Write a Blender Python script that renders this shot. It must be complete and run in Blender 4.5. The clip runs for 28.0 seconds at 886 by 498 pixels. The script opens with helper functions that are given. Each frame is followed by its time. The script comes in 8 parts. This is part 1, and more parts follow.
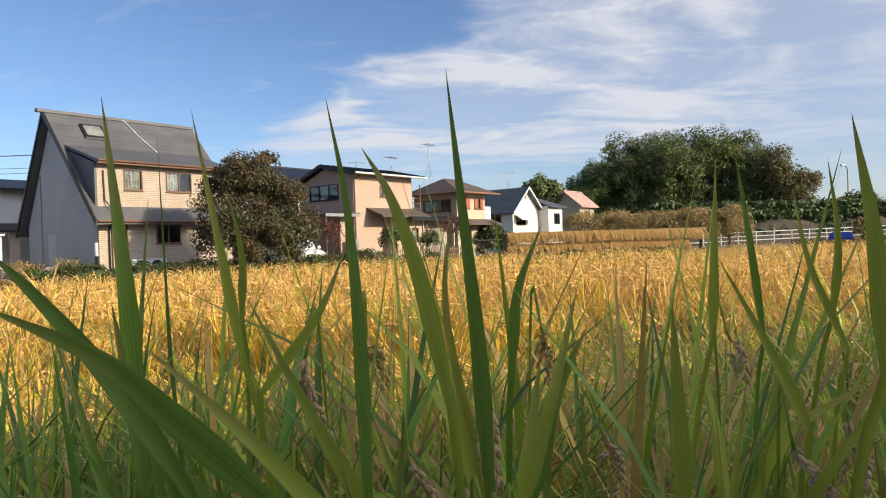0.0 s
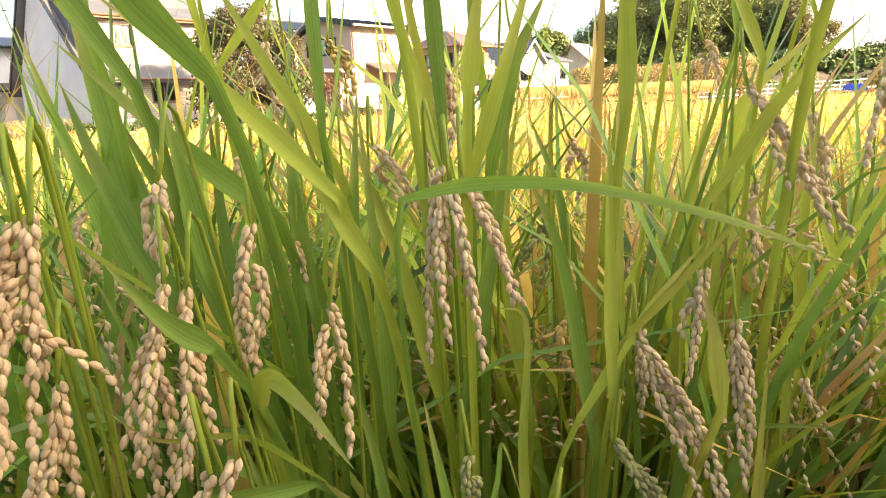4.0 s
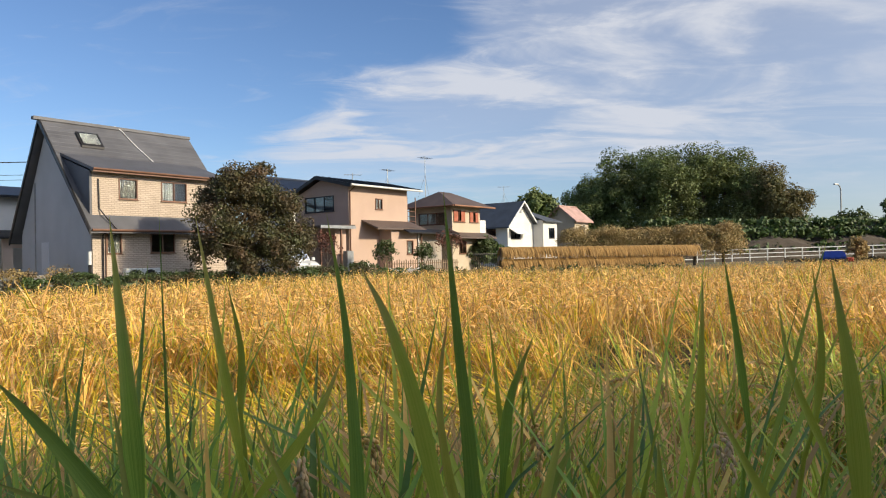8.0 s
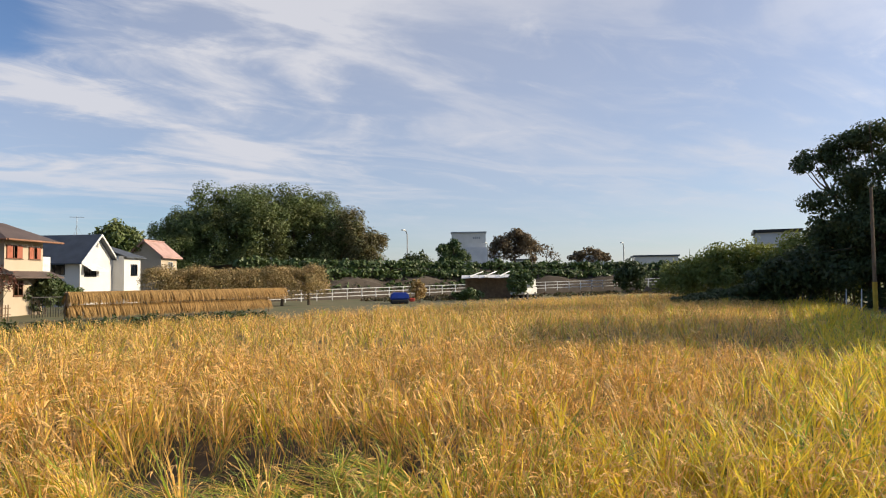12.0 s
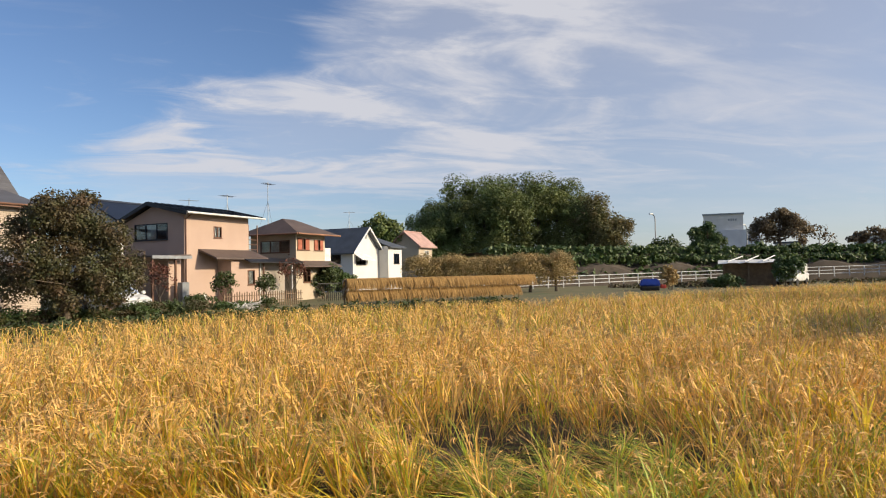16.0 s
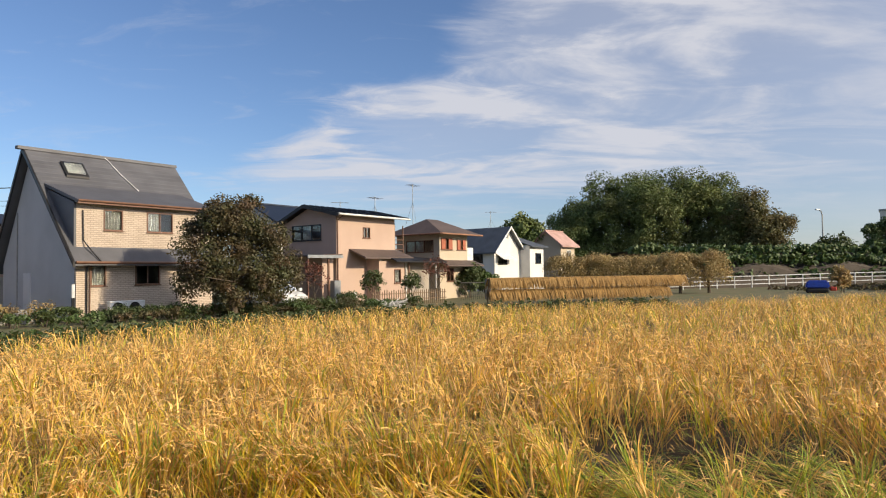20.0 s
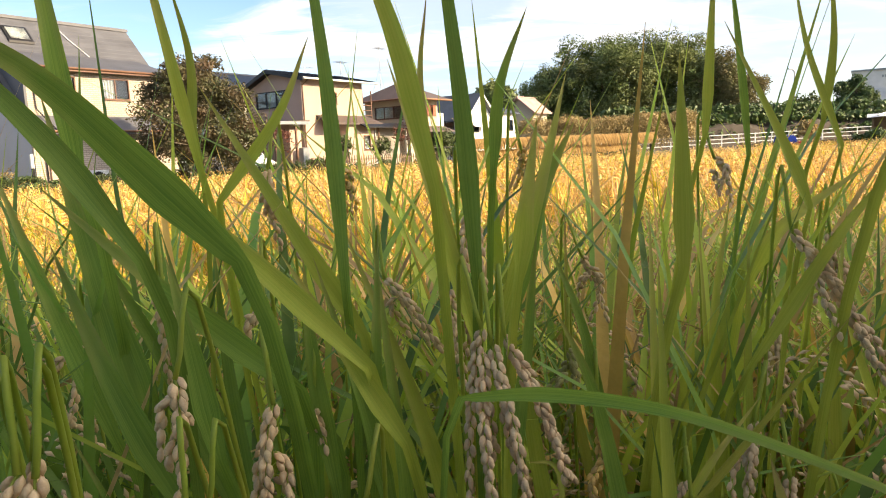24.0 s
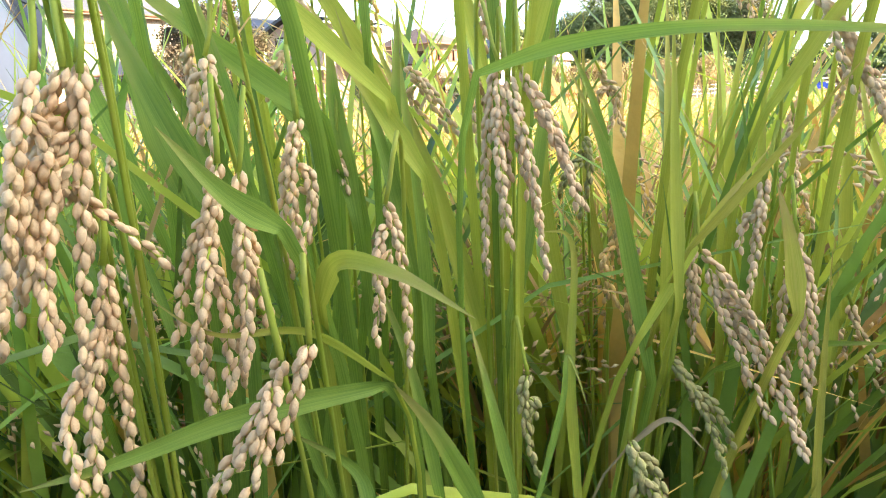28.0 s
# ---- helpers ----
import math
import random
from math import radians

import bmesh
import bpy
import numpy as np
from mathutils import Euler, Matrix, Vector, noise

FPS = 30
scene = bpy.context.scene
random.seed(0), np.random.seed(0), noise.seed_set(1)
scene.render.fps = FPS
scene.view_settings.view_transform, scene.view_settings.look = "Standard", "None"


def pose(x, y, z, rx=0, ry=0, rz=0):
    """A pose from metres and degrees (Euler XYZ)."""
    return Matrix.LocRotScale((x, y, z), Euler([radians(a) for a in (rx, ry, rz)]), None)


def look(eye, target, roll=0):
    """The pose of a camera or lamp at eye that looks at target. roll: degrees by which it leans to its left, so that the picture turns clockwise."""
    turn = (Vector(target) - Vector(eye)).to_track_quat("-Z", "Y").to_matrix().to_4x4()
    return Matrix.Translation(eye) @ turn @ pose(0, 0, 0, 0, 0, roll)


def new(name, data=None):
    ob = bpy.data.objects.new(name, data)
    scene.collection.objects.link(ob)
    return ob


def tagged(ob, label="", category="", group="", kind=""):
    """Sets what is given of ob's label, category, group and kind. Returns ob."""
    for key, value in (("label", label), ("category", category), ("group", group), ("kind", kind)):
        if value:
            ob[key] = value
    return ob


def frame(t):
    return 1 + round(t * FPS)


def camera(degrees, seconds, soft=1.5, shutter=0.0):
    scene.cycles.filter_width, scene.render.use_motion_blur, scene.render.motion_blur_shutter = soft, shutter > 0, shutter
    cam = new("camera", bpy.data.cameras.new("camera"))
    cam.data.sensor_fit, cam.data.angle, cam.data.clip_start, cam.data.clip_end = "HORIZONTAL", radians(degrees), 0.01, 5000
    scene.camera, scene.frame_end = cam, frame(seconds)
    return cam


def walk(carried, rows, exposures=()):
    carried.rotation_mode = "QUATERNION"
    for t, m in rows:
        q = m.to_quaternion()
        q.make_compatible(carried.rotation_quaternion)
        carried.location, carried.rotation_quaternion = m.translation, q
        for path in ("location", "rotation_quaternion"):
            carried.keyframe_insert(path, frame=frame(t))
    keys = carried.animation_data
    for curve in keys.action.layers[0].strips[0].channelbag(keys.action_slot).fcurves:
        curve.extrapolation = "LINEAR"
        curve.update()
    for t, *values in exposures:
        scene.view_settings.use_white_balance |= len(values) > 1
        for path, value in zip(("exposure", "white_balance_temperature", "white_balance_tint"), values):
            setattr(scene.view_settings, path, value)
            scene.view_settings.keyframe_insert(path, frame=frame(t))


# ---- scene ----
cam = camera(65.84, 28.0, soft=1.1)
PATH = [
    (0, pose(0.021, 0.009, 1.201, 89.58, 1.89, 0.45)),
    (0.5, pose(0.046, 0.043, 1.151, 86.91, 2.15, 0.28)),
    (1, pose(0.055, 0.040, 1.094, 82.68, 2.30, 0.30)),
    (1.5, pose(0.063, 0.037, 1.051, 78.36, 2.18, 0.79)),
    (2, pose(0.056, 0.028, 1.013, 76.07, 2.83, 1.07)),
    (2.5, pose(0.050, 0.021, 1.003, 75.38, 3.15, 0.86)),
    (3.5, pose(0.048, 0.004, 1.026, 76.30, 2.80, 0.75)),
    (4.5, pose(0.046, -0.009, 1.115, 81.45, 2.33, 0.72)),
    (5, pose(0.030, -0.006, 1.175, 86.73, 2.87, 0.65)),
    (5.5, pose(-0.001, -0.040, 1.225, 90.23, 1.60, 0.30)),
    (6, pose(-0.001, -0.065, 1.256, 91.75, 0.98, 0.16)),
    (6.5, pose(-0.012, -0.076, 1.255, 91.57, 0.81, 0.17)),
    (7, pose(-0.017, -0.069, 1.250, 91.56, 0.81, 0.03)),
    (7.5, pose(-0.006, -0.042, 1.238, 91.46, 0.84, -0.00)),
    (8, pose(0.022, -0.006, 1.273, 90.58, 1.04, -0.00)),
    (8.5, pose(0.026, 0.041, 1.423, 87.86, 1.96, 0.16)),
    (9, pose(0.048, 0.078, 1.649, 87.51, 2.34, -0.63)),
    (9.5, pose(0.070, 0.107, 1.853, 88.65, 1.84, -1.46)),
    (10, pose(0.071, 0.138, 1.944, 90.45, 1.63, -2.49)),
    (10.5, pose(0.082, 0.161, 1.940, 91.67, 1.78, -3.35)),
    (11, pose(0.150, 0.153, 1.938, 91.95, 1.23, -10.49)),
    (11.5, pose(0.253, 0.116, 1.950, 92.39, 1.03, -21.58)),
    (12, pose(0.357, 0.048, 1.935, 92.69, 0.76, -33.06)),
    (12.5, pose(0.416, 0.006, 1.918, 93.05, 1.40, -42.75)),
    (13.5, pose(0.310, 0.075, 1.922, 92.70, 1.25, -57.20)),
    (14.5, pose(0.137, 0.114, 1.930, 92.09, 0.89, -52.02)),
    (15, pose(0.096, 0.061, 1.936, 91.42, 1.05, -40.77)),
    (15.5, pose(0.046, 0.002, 1.939, 92.11, 0.53, -27.14)),
    (16, pose(-0.001, -0.040, 1.940, 91.90, 1.11, -12.94)),
    (16.5, pose(-0.061, -0.088, 1.940, 91.87, 2.00, 0.53)),
    (17, pose(-0.148, -0.164, 1.938, 91.75, 2.74, 11.80)),
    (17.5, pose(-0.224, -0.196, 1.937, 91.81, 3.02, 18.45)),
    (18, pose(-0.263, -0.223, 1.949, 91.97, 2.60, 18.88)),
    (18.5, pose(-0.240, -0.197, 1.944, 91.98, 2.23, 18.38)),
    (19, pose(-0.200, -0.177, 1.942, 91.93, 2.21, 16.38)),
    (19.5, pose(-0.146, -0.072, 1.938, 92.03, 1.92, 9.64)),
    (20, pose(-0.119, 0.066, 1.932, 92.07, 0.84, -1.25)),
    (20.5, pose(-0.090, 0.103, 1.938, 92.17, 0.52, -10.50)),
    (21.5, pose(-0.030, 0.095, 1.885, 88.30, 0.95, -13.20)),
    (22.5, pose(0.011, 0.075, 1.684, 82.10, 1.78, -8.20)),
    (23, pose(0.007, 0.061, 1.439, 80.40, 2.46, -6.73)),
    (23.5, pose(-0.030, 0.058, 1.196, 80.79, 3.07, -4.46)),
    (24, pose(0.002, 0.044, 1.122, 81.85, 2.58, -3.48)),
    (24.5, pose(0.035, 0.029, 1.108, 82.00, 2.58, -3.34)),
    (25, pose(0.022, 0.034, 1.054, 80.47, 2.14, -3.09)),
    (25.5, pose(0.012, 0.019, 1.004, 78.11, 2.02, -2.14)),
    (26, pose(0.008, 0.011, 0.986, 77.44, 2.28, -1.59)),
    (26.5, pose(-0.000, 0.006, 0.982, 77.20, 2.43, -1.35)),
    (27, pose(0.002, 0.005, 0.984, 77.45, 2.40, -1.31)),
    (27.5, pose(0.001, 0.006, 0.983, 77.62, 2.33, -1.53)),
    (28, pose(-0.003, 0.010, 1.007, 77.76, 2.45, -1.75)),
]
EXPOSURES = [(0, 0.32, 6400, 8.5), (0.6, 0.8, 6800, 9.0), (1.0, 1.3, 7300, 9.5), (1.6, 2.15, 8300, 11.5), (2.4, 2.55, 8800, 13.0), (4.4, 2.3, 7800, 10.5), (5.0, 1.5, 7000, 9.0), (5.3, 0.65, 6600, 9.0), (6.0, 0.27, 6400, 9.0), (8.0, 0.2, 6250, 8.0), (9, 0.2, 6250, 8.0), (11.0, 0.2, 6400, 10.0), (14.5, 0.22, 6500, 10.0), (18.0, 0.0, 6436, 10.0), (20.0, 0.15, 6400, 10.0), (22.5, 0.22, 6500, 10.0), (23.0, 0.35, 6600, 10.0), (23.6, 0.85, 7000, 10.0), (24.4, 1.45, 7700, 11.0), (25.0, 1.9, 8600, 13.0), (26.0, 2.55, 7700, 9.0), (27.0, 2.7, 7200, 8.0), (28.0, 2.75, 6700, 7.5)]
walk(cam, PATH, EXPOSURES)

# ---- world and sun ----
SUN_AZ, SUN_EL = radians(-27), radians(22)
SUN_DIR = Vector((math.cos(SUN_AZ) * math.cos(SUN_EL), math.sin(SUN_AZ) * math.cos(SUN_EL), math.sin(SUN_EL)))
world = bpy.data.worlds.new("sky")
scene.world = world
world.use_nodes = True


def build_world():
    """Clear sky with drifting streaks of high cloud, thicker towards the right and overhead."""
    nt = world.node_tree
    nt.nodes.clear()
    N, L = nt.nodes.new, nt.links.new

    def math_node(op, a, b=None, c=None, clamp=False):
        n = N("ShaderNodeMath")
        n.operation, n.use_clamp = op, clamp
        for k, v in enumerate((a, b, c)):
            if v is None:
                continue
            if isinstance(v, (int, float)):
                n.inputs[k].default_value = v
            else:
                L(v, n.inputs[k])
        return n.outputs[0]

    def smooth(v, lo, hi):
        n = N("ShaderNodeMapRange")
        n.interpolation_type = "SMOOTHSTEP"
        n.inputs["From Min"].default_value, n.inputs["From Max"].default_value = lo, hi
        L(v, n.inputs["Value"])
        return n.outputs["Result"]

    def cloud_noise(vec, scale, detail, rough, stretch, turn, shift):
        mp, tx = N("ShaderNodeMapping"), N("ShaderNodeTexNoise")
        mp.inputs["Rotation"].default_value = (0, 0, radians(turn))
        mp.inputs["Scale"].default_value = (1.0, stretch, 1.0)
        mp.inputs["Location"].default_value = (shift, 0.3 * shift, 0)
        tx.inputs["Scale"].default_value, tx.inputs["Detail"].default_value, tx.inputs["Roughness"].default_value = scale, detail, rough
        tx.inputs["Distortion"].default_value = 0.9
        L(vec, mp.inputs["Vector"])
        L(mp.outputs["Vector"], tx.inputs["Vector"])
        return tx.outputs["Fac"]

    out, bg, mix = N("ShaderNodeOutputWorld"), N("ShaderNodeBackground"), N("ShaderNodeMix")
    sky = N("ShaderNodeTexSky")
    sky.sky_type, sky.sun_disc = "NISHITA", False
    sky.sun_elevation, sky.sun_rotation = SUN_EL, radians(117)
    sky.dust_density, sky.ozone_density, sky.air_density = 0.4, 3.0, 1.0
    tc, sep = N("ShaderNodeTexCoord"), N("ShaderNodeSeparateXYZ")
    L(tc.outputs["Generated"], sep.inputs[0])
    x, y, z = sep.outputs
    # the cloud layer as a flat sheet high above: direction over height
    zz = math_node("ADD", math_node("MAXIMUM", z, 0.0), 0.10)
    cx, cy = math_node("DIVIDE", x, zz), math_node("DIVIDE", y, zz)
    comb = N("ShaderNodeCombineXYZ")
    L(cx, comb.inputs[0])
    L(cy, comb.inputs[1])
    sheet = comb.outputs[0]
    big = cloud_noise(sheet, 0.55, 3, 0.5, 1.6, 20, CLOUD_SHIFT)
    streak = cloud_noise(sheet, 0.8, 6, 0.56, 2.0, 22, 2.4 + CLOUD_SHIFT)
    wisp = cloud_noise(sheet, 2.2, 7, 0.62, 1.7, 24, 5.1)
    # the bank of cloud ends along a slanting edge at its left
    az = math_node("ARCTAN2", x, y)
    ragged = math_node("ADD", math_node("MULTIPLY_ADD", big, 0.55, -0.27), math_node("MULTIPLY_ADD", wisp, 0.30, -0.15))
    edge = math_node("ADD", math_node("ADD", math_node("MULTIPLY_ADD", z, -1.4, 0.475), az), ragged)
    bank = smooth(edge, -0.03, 0.2)
    # thickest behind its edge, thinner towards the right
    thick = math_node("SUBTRACT", 0.36, math_node("MULTIPLY", smooth(edge, 0.25, 0.8), 0.24))
    amount = math_node("ADD", math_node("MULTIPLY", streak, 0.75), math_node("MULTIPLY", wisp, 0.22))
    body = smooth(amount, 0.40, 0.60)
    low = smooth(z, 0.07, 0.16)
    soften = math_node("MULTIPLY_ADD", smooth(az, 0.25, 0.8), -0.45, 0.85)
    filled = math_node("ADD", thick, math_node("MULTIPLY", body, soften), clamp=True)
    cover = math_node("MULTIPLY", math_node("MULTIPLY", filled, bank), math_node("MULTIPLY_ADD", low, 0.8, 0.2), clamp=True)
    thin = math_node("MULTIPLY", smooth(wisp, 0.52, 0.78), 0.22)
    cover = math_node("ADD", cover, thin, clamp=True)
    # a thin veil over the right half of the sky
    veil = math_node("MULTIPLY", smooth(az, 0.05, 0.7), math_node("MULTIPLY_ADD", big, 0.5, 0.12))
    cover = math_node("ADD", cover, math_node("MULTIPLY", veil, math_node("SUBTRACT", 1.0, cover)), clamp=True)
    cover = math_node("MULTIPLY", cover, 0.92)
    tint = N("ShaderNodeMix")
    tint.data_type = mix.data_type = "RGBA"
    tint.blend_type = "MULTIPLY"
    tint.inputs["Factor"].default_value = 1.0
    tint.inputs["B"].default_value = SKY_TINT
    L(sky.outputs["Color"], tint.inputs["A"])
    L(tint.outputs["Result"], mix.inputs["A"])
    # thin cloud brightens towards the sun
    toward, glow = N("ShaderNodeVectorMath"), N("ShaderNodeVectorMath")
    toward.operation, glow.operation = "DOT_PRODUCT", "SCALE"
    L(tc.outputs["Generated"], toward.inputs[0])
    toward.inputs[1].default_value = SUN_DIR
    gain = math_node("MULTIPLY_ADD", math_node("POWER", math_node("MAXIMUM", toward.outputs["Value"], 0.0), 7.0), 4.0, 1.0)
    glow.inputs[0].default_value = CLOUD_COLOUR[:3]
    L(gain, glow.inputs["Scale"])
    L(glow.outputs["Vector"], mix.inputs["B"])
    L(cover, mix.inputs["Factor"])
    bg.inputs["Strength"].default_value = 0.112
    L(mix.outputs["Result"], bg.inputs["Color"])
    L(bg.outputs["Background"], out.inputs["Surface"])


CLOUD_SHIFT, SKY_TINT, CLOUD_COLOUR = 0.0, (0.90, 0.92, 1.04, 1), (5.45, 5.45, 5.8, 1)
build_world()
sun = new("sun", bpy.data.lights.new("sun", "SUN"))
sun.data.energy, sun.data.angle, sun.data.color = 5.0, radians(0.53), (1.0, 0.83, 0.58)
sun.matrix_world = look(SUN_DIR * 200, (0, 0, 0))

# ---- materials ----
def material(name, color, rough=0.7, metal=0.0, scale=8.0, var=0.12, fine=60.0, bump=0.15, color2=None, island=0.0, obj=0.0,
             trans=0.0, spec=0.5, translucent=0.0):
    """A surface with its colour varied at two scales, a fine relief, and, where asked, piece by piece."""
    m = bpy.data.materials.new(name)
    m.use_nodes = True
    nt = m.node_tree
    N, L = nt.nodes.new, nt.links.new
    p = nt.nodes["Principled BSDF"]
    tc = N("ShaderNodeTexCoord")
    n1, n2 = N("ShaderNodeTexNoise"), N("ShaderNodeTexNoise")
    n1.inputs["Scale"].default_value, n1.inputs["Detail"].default_value = scale, 4
    n2.inputs["Scale"].default_value, n2.inputs["Detail"].default_value = fine, 3
    L(tc.outputs["Object"], n1.inputs["Vector"])
    L(tc.outputs["Object"], n2.inputs["Vector"])
    mix = N("ShaderNodeMix")
    mix.data_type = "RGBA"
    c1 = (*color, 1)
    c2 = (*(color2 or [c * 0.72 for c in color]), 1)
    mix.inputs["A"].default_value, mix.inputs["B"].default_value = c1, c2
    ramp = N("ShaderNodeMapRange")
    ramp.inputs["From Min"].default_value, ramp.inputs["From Max"].default_value = 0.35, 0.68
    L(n1.outputs["Fac"], ramp.inputs["Value"])
    L(ramp.outputs["Result"], mix.inputs["Factor"])
    hsv = N("ShaderNodeHueSaturation")
    val = N("ShaderNodeMath")
    val.operation, val.inputs[1].default_value, val.inputs[2].default_value = "MULTIPLY_ADD", 2 * var, 1 - var
    L(n2.outputs["Fac"], val.inputs[0])
    last = val.outputs[0]
    for amount, kind, socket in ((island, "ShaderNodeNewGeometry", "Random Per Island"), (obj, "ShaderNodeObjectInfo", "Random")):
        if amount:
            src, mul, add = N(kind), N("ShaderNodeMath"), N("ShaderNodeMath")
            mul.operation, mul.inputs[1].default_value, mul.inputs[2].default_value = "MULTIPLY_ADD", 2 * amount, -amount
            L(src.outputs[socket], mul.inputs[0])
            L(mul.outputs[0], add.inputs[0])
            L(last, add.inputs[1])
            last = add.outputs[0]
    L(last, hsv.inputs["Value"])
    L(mix.outputs["Result"], hsv.inputs["Color"])
    L(hsv.outputs["Color"], p.inputs["Base Color"])
    p.inputs["Roughness"].default_value, p.inputs["Metallic"].default_value = rough, metal
    p.inputs["Transmission Weight"].default_value, p.inputs["Specular IOR Level"].default_value = trans, spec
    if bump:
        b = N("ShaderNodeBump")
        b.inputs["Strength"].default_value, b.inputs["Distance"].default_value = bump, 0.02
        L(n2.outputs["Fac"], b.inputs["Height"])
        L(b.outputs["Normal"], p.inputs["Normal"])
    if translucent:
        tr, ms = N("ShaderNodeBsdfTranslucent"), N("ShaderNodeMixShader")
        L(hsv.outputs["Color"], tr.inputs["Color"])
        ms.inputs[0].default_value = translucent
        L(p.outputs["BSDF"], ms.inputs[1])
        L(tr.outputs["BSDF"], ms.inputs[2])
        L(ms.outputs["Shader"], nt.nodes["Material Output"].inputs["Surface"])
    return m


M = {}


def mat(name, *a, **k):
    M[name] = material(name, *a, **k)


mat("soil", (0.075, 0.055, 0.035), 0.95, scale=3, fine=40, color2=(0.045, 0.034, 0.022))
mat("grassland", (0.10, 0.11, 0.04), 0.95, scale=0.6, fine=14, color2=(0.17, 0.13, 0.06))
mat("asphalt", (0.045, 0.045, 0.047), 0.9, scale=0.8, fine=120, color2=(0.033, 0.033, 0.035), bump=0.4)
mat("concrete", (0.36, 0.35, 0.32), 0.9, scale=2, fine=50, color2=(0.25, 0.245, 0.22), obj=0.08)
mat("cream_brick", (0.50, 0.42, 0.34), 0.85, scale=1.5, fine=60, color2=(0.45, 0.375, 0.30), obj=0.08, island=0.08)
mat("grey_render", (0.50, 0.50, 0.51), 0.9, scale=0.7, fine=80, color2=(0.44, 0.44, 0.45))
mat("slate_roof", (0.11, 0.11, 0.12), 0.6, scale=1.0, fine=40, obj=0.1, island=0.1)
mat("peach_render", (0.47, 0.34, 0.265), 0.9, scale=0.6, fine=90, color2=(0.42, 0.30, 0.235))
mat("cream_render", (0.50, 0.415, 0.31), 0.9, scale=0.6, fine=90, color2=(0.45, 0.37, 0.27))
mat("white_render", (0.654, 0.636, 0.602), 0.88, scale=0.6, fine=90, color2=(0.585, 0.568, 0.533))
mat("warm_cream", (0.69, 0.53, 0.44), 0.9, scale=0.6, fine=90, color2=(0.63, 0.50, 0.36))
mat("beige_render", (0.37, 0.32, 0.265), 0.9, scale=0.6, fine=90, color2=(0.33, 0.285, 0.235))
mat("orange_render", (0.42, 0.29, 0.21), 0.9, scale=0.6, fine=90)
mat("grey_paint", (0.62, 0.62, 0.63), 0.8, scale=0.5, fine=60, color2=(0.55, 0.55, 0.57))
mat("navy_metal", (0.02, 0.03, 0.055), 0.5, 0.3, scale=0.6, fine=50)
mat("brown_roof", (0.12, 0.085, 0.07), 0.65, scale=1.2, fine=40, island=0.12)
mat("maroon_roof", (0.075, 0.024, 0.022), 0.5, scale=1.2, fine=40, island=0.12)
mat("pink_roof", (0.52, 0.33, 0.28), 0.7, scale=1.2, fine=40, island=0.1)
mat("orange_roof", (0.30, 0.15, 0.085), 0.7, scale=1.2, fine=40, island=0.1)
mat("blue_roof", (0.075, 0.085, 0.10), 0.5, scale=1.2, fine=40, island=0.1)
mat("dark_metal", (0.035, 0.033, 0.033), 0.45, 0.5, scale=3, fine=80, bump=0.05)
mat("grey_metal", (0.35, 0.36, 0.36), 0.45, 0.8, scale=3, fine=80, bump=0.05)
mat("white_metal", (0.72, 0.72, 0.70), 0.5, 0.0, scale=3, fine=80, bump=0.05)
mat("brown_frame", (0.16, 0.075, 0.04), 0.5, 0.0, scale=4, fine=80, bump=0.05)
mat("red_shutter", (0.42, 0.13, 0.07), 0.6, scale=4, fine=60)
mat("curtain", (0.62, 0.60, 0.55), 0.9, scale=6, fine=40)
mat("glass", (0.86, 0.9, 0.9), 0.02, 0.0, scale=1, fine=3, var=0.02, bump=0.0, trans=1.0)
mat("rubber", (0.015, 0.015, 0.015), 0.8, scale=8, fine=90)
mat("wood", (0.22, 0.15, 0.09), 0.8, scale=4, fine=50, color2=(0.15, 0.10, 0.06), obj=0.1)
mat("bark", (0.11, 0.085, 0.06), 0.95, scale=6, fine=40, bump=0.5)


def brick_courses(m, wide, tall, joint):
    """Lays brick courses with pale joints over a wall material."""
    nt = m.node_tree
    N, L = nt.nodes.new, nt.links.new
    p = nt.nodes["Principled BSDF"]
    link = p.inputs["Base Color"].links[0]
    src = link.from_socket
    tc, sep, add, comb, br, mix = (N("ShaderNode" + k) for k in ("TexCoord", "SeparateXYZ", "Math", "CombineXYZ", "TexBrick", "Mix"))
    L(tc.outputs["Object"], sep.inputs[0])
    L(sep.outputs[0], add.inputs[0])
    L(sep.outputs[1], add.inputs[1])
    L(add.outputs[0], comb.inputs[0])
    L(sep.outputs[2], comb.inputs[1])
    L(comb.outputs[0], br.inputs["Vector"])
    br.inputs["Scale"].default_value = 1.0
    br.inputs["Brick Width"].default_value, br.inputs["Row Height"].default_value, br.inputs["Mortar Size"].default_value = wide, tall, joint
    br.inputs["Color1"].default_value, br.inputs["Color2"].default_value, br.inputs["Mortar"].default_value = (1.08, 1.05, 1.04, 1), (0.92, 0.90, 0.88, 1), (0.62, 0.60, 0.58, 1)
    mix.data_type, mix.blend_type = "RGBA", "MULTIPLY"
    mix.inputs["Factor"].default_value = 1.0
    L(src, mix.inputs["A"])
    L(br.outputs["Color"], mix.inputs["B"])
    L(mix.outputs["Result"], p.inputs["Base Color"])


brick_courses(M["cream_brick"], 0.24, 0.082, 0.012)

# ---- building tools ----
def mesh_of(name, bm, material=None, smooth=False):
    me = bpy.data.meshes.new(name)
    bmesh.ops.recalc_face_normals(bm, faces=bm.faces)
    bm.to_mesh(me)
    bm.free()
    if material:
        me.materials.append(M[material])
    if smooth:
        me.polygons.foreach_set("use_smooth", [True] * len(me.polygons))
    return me


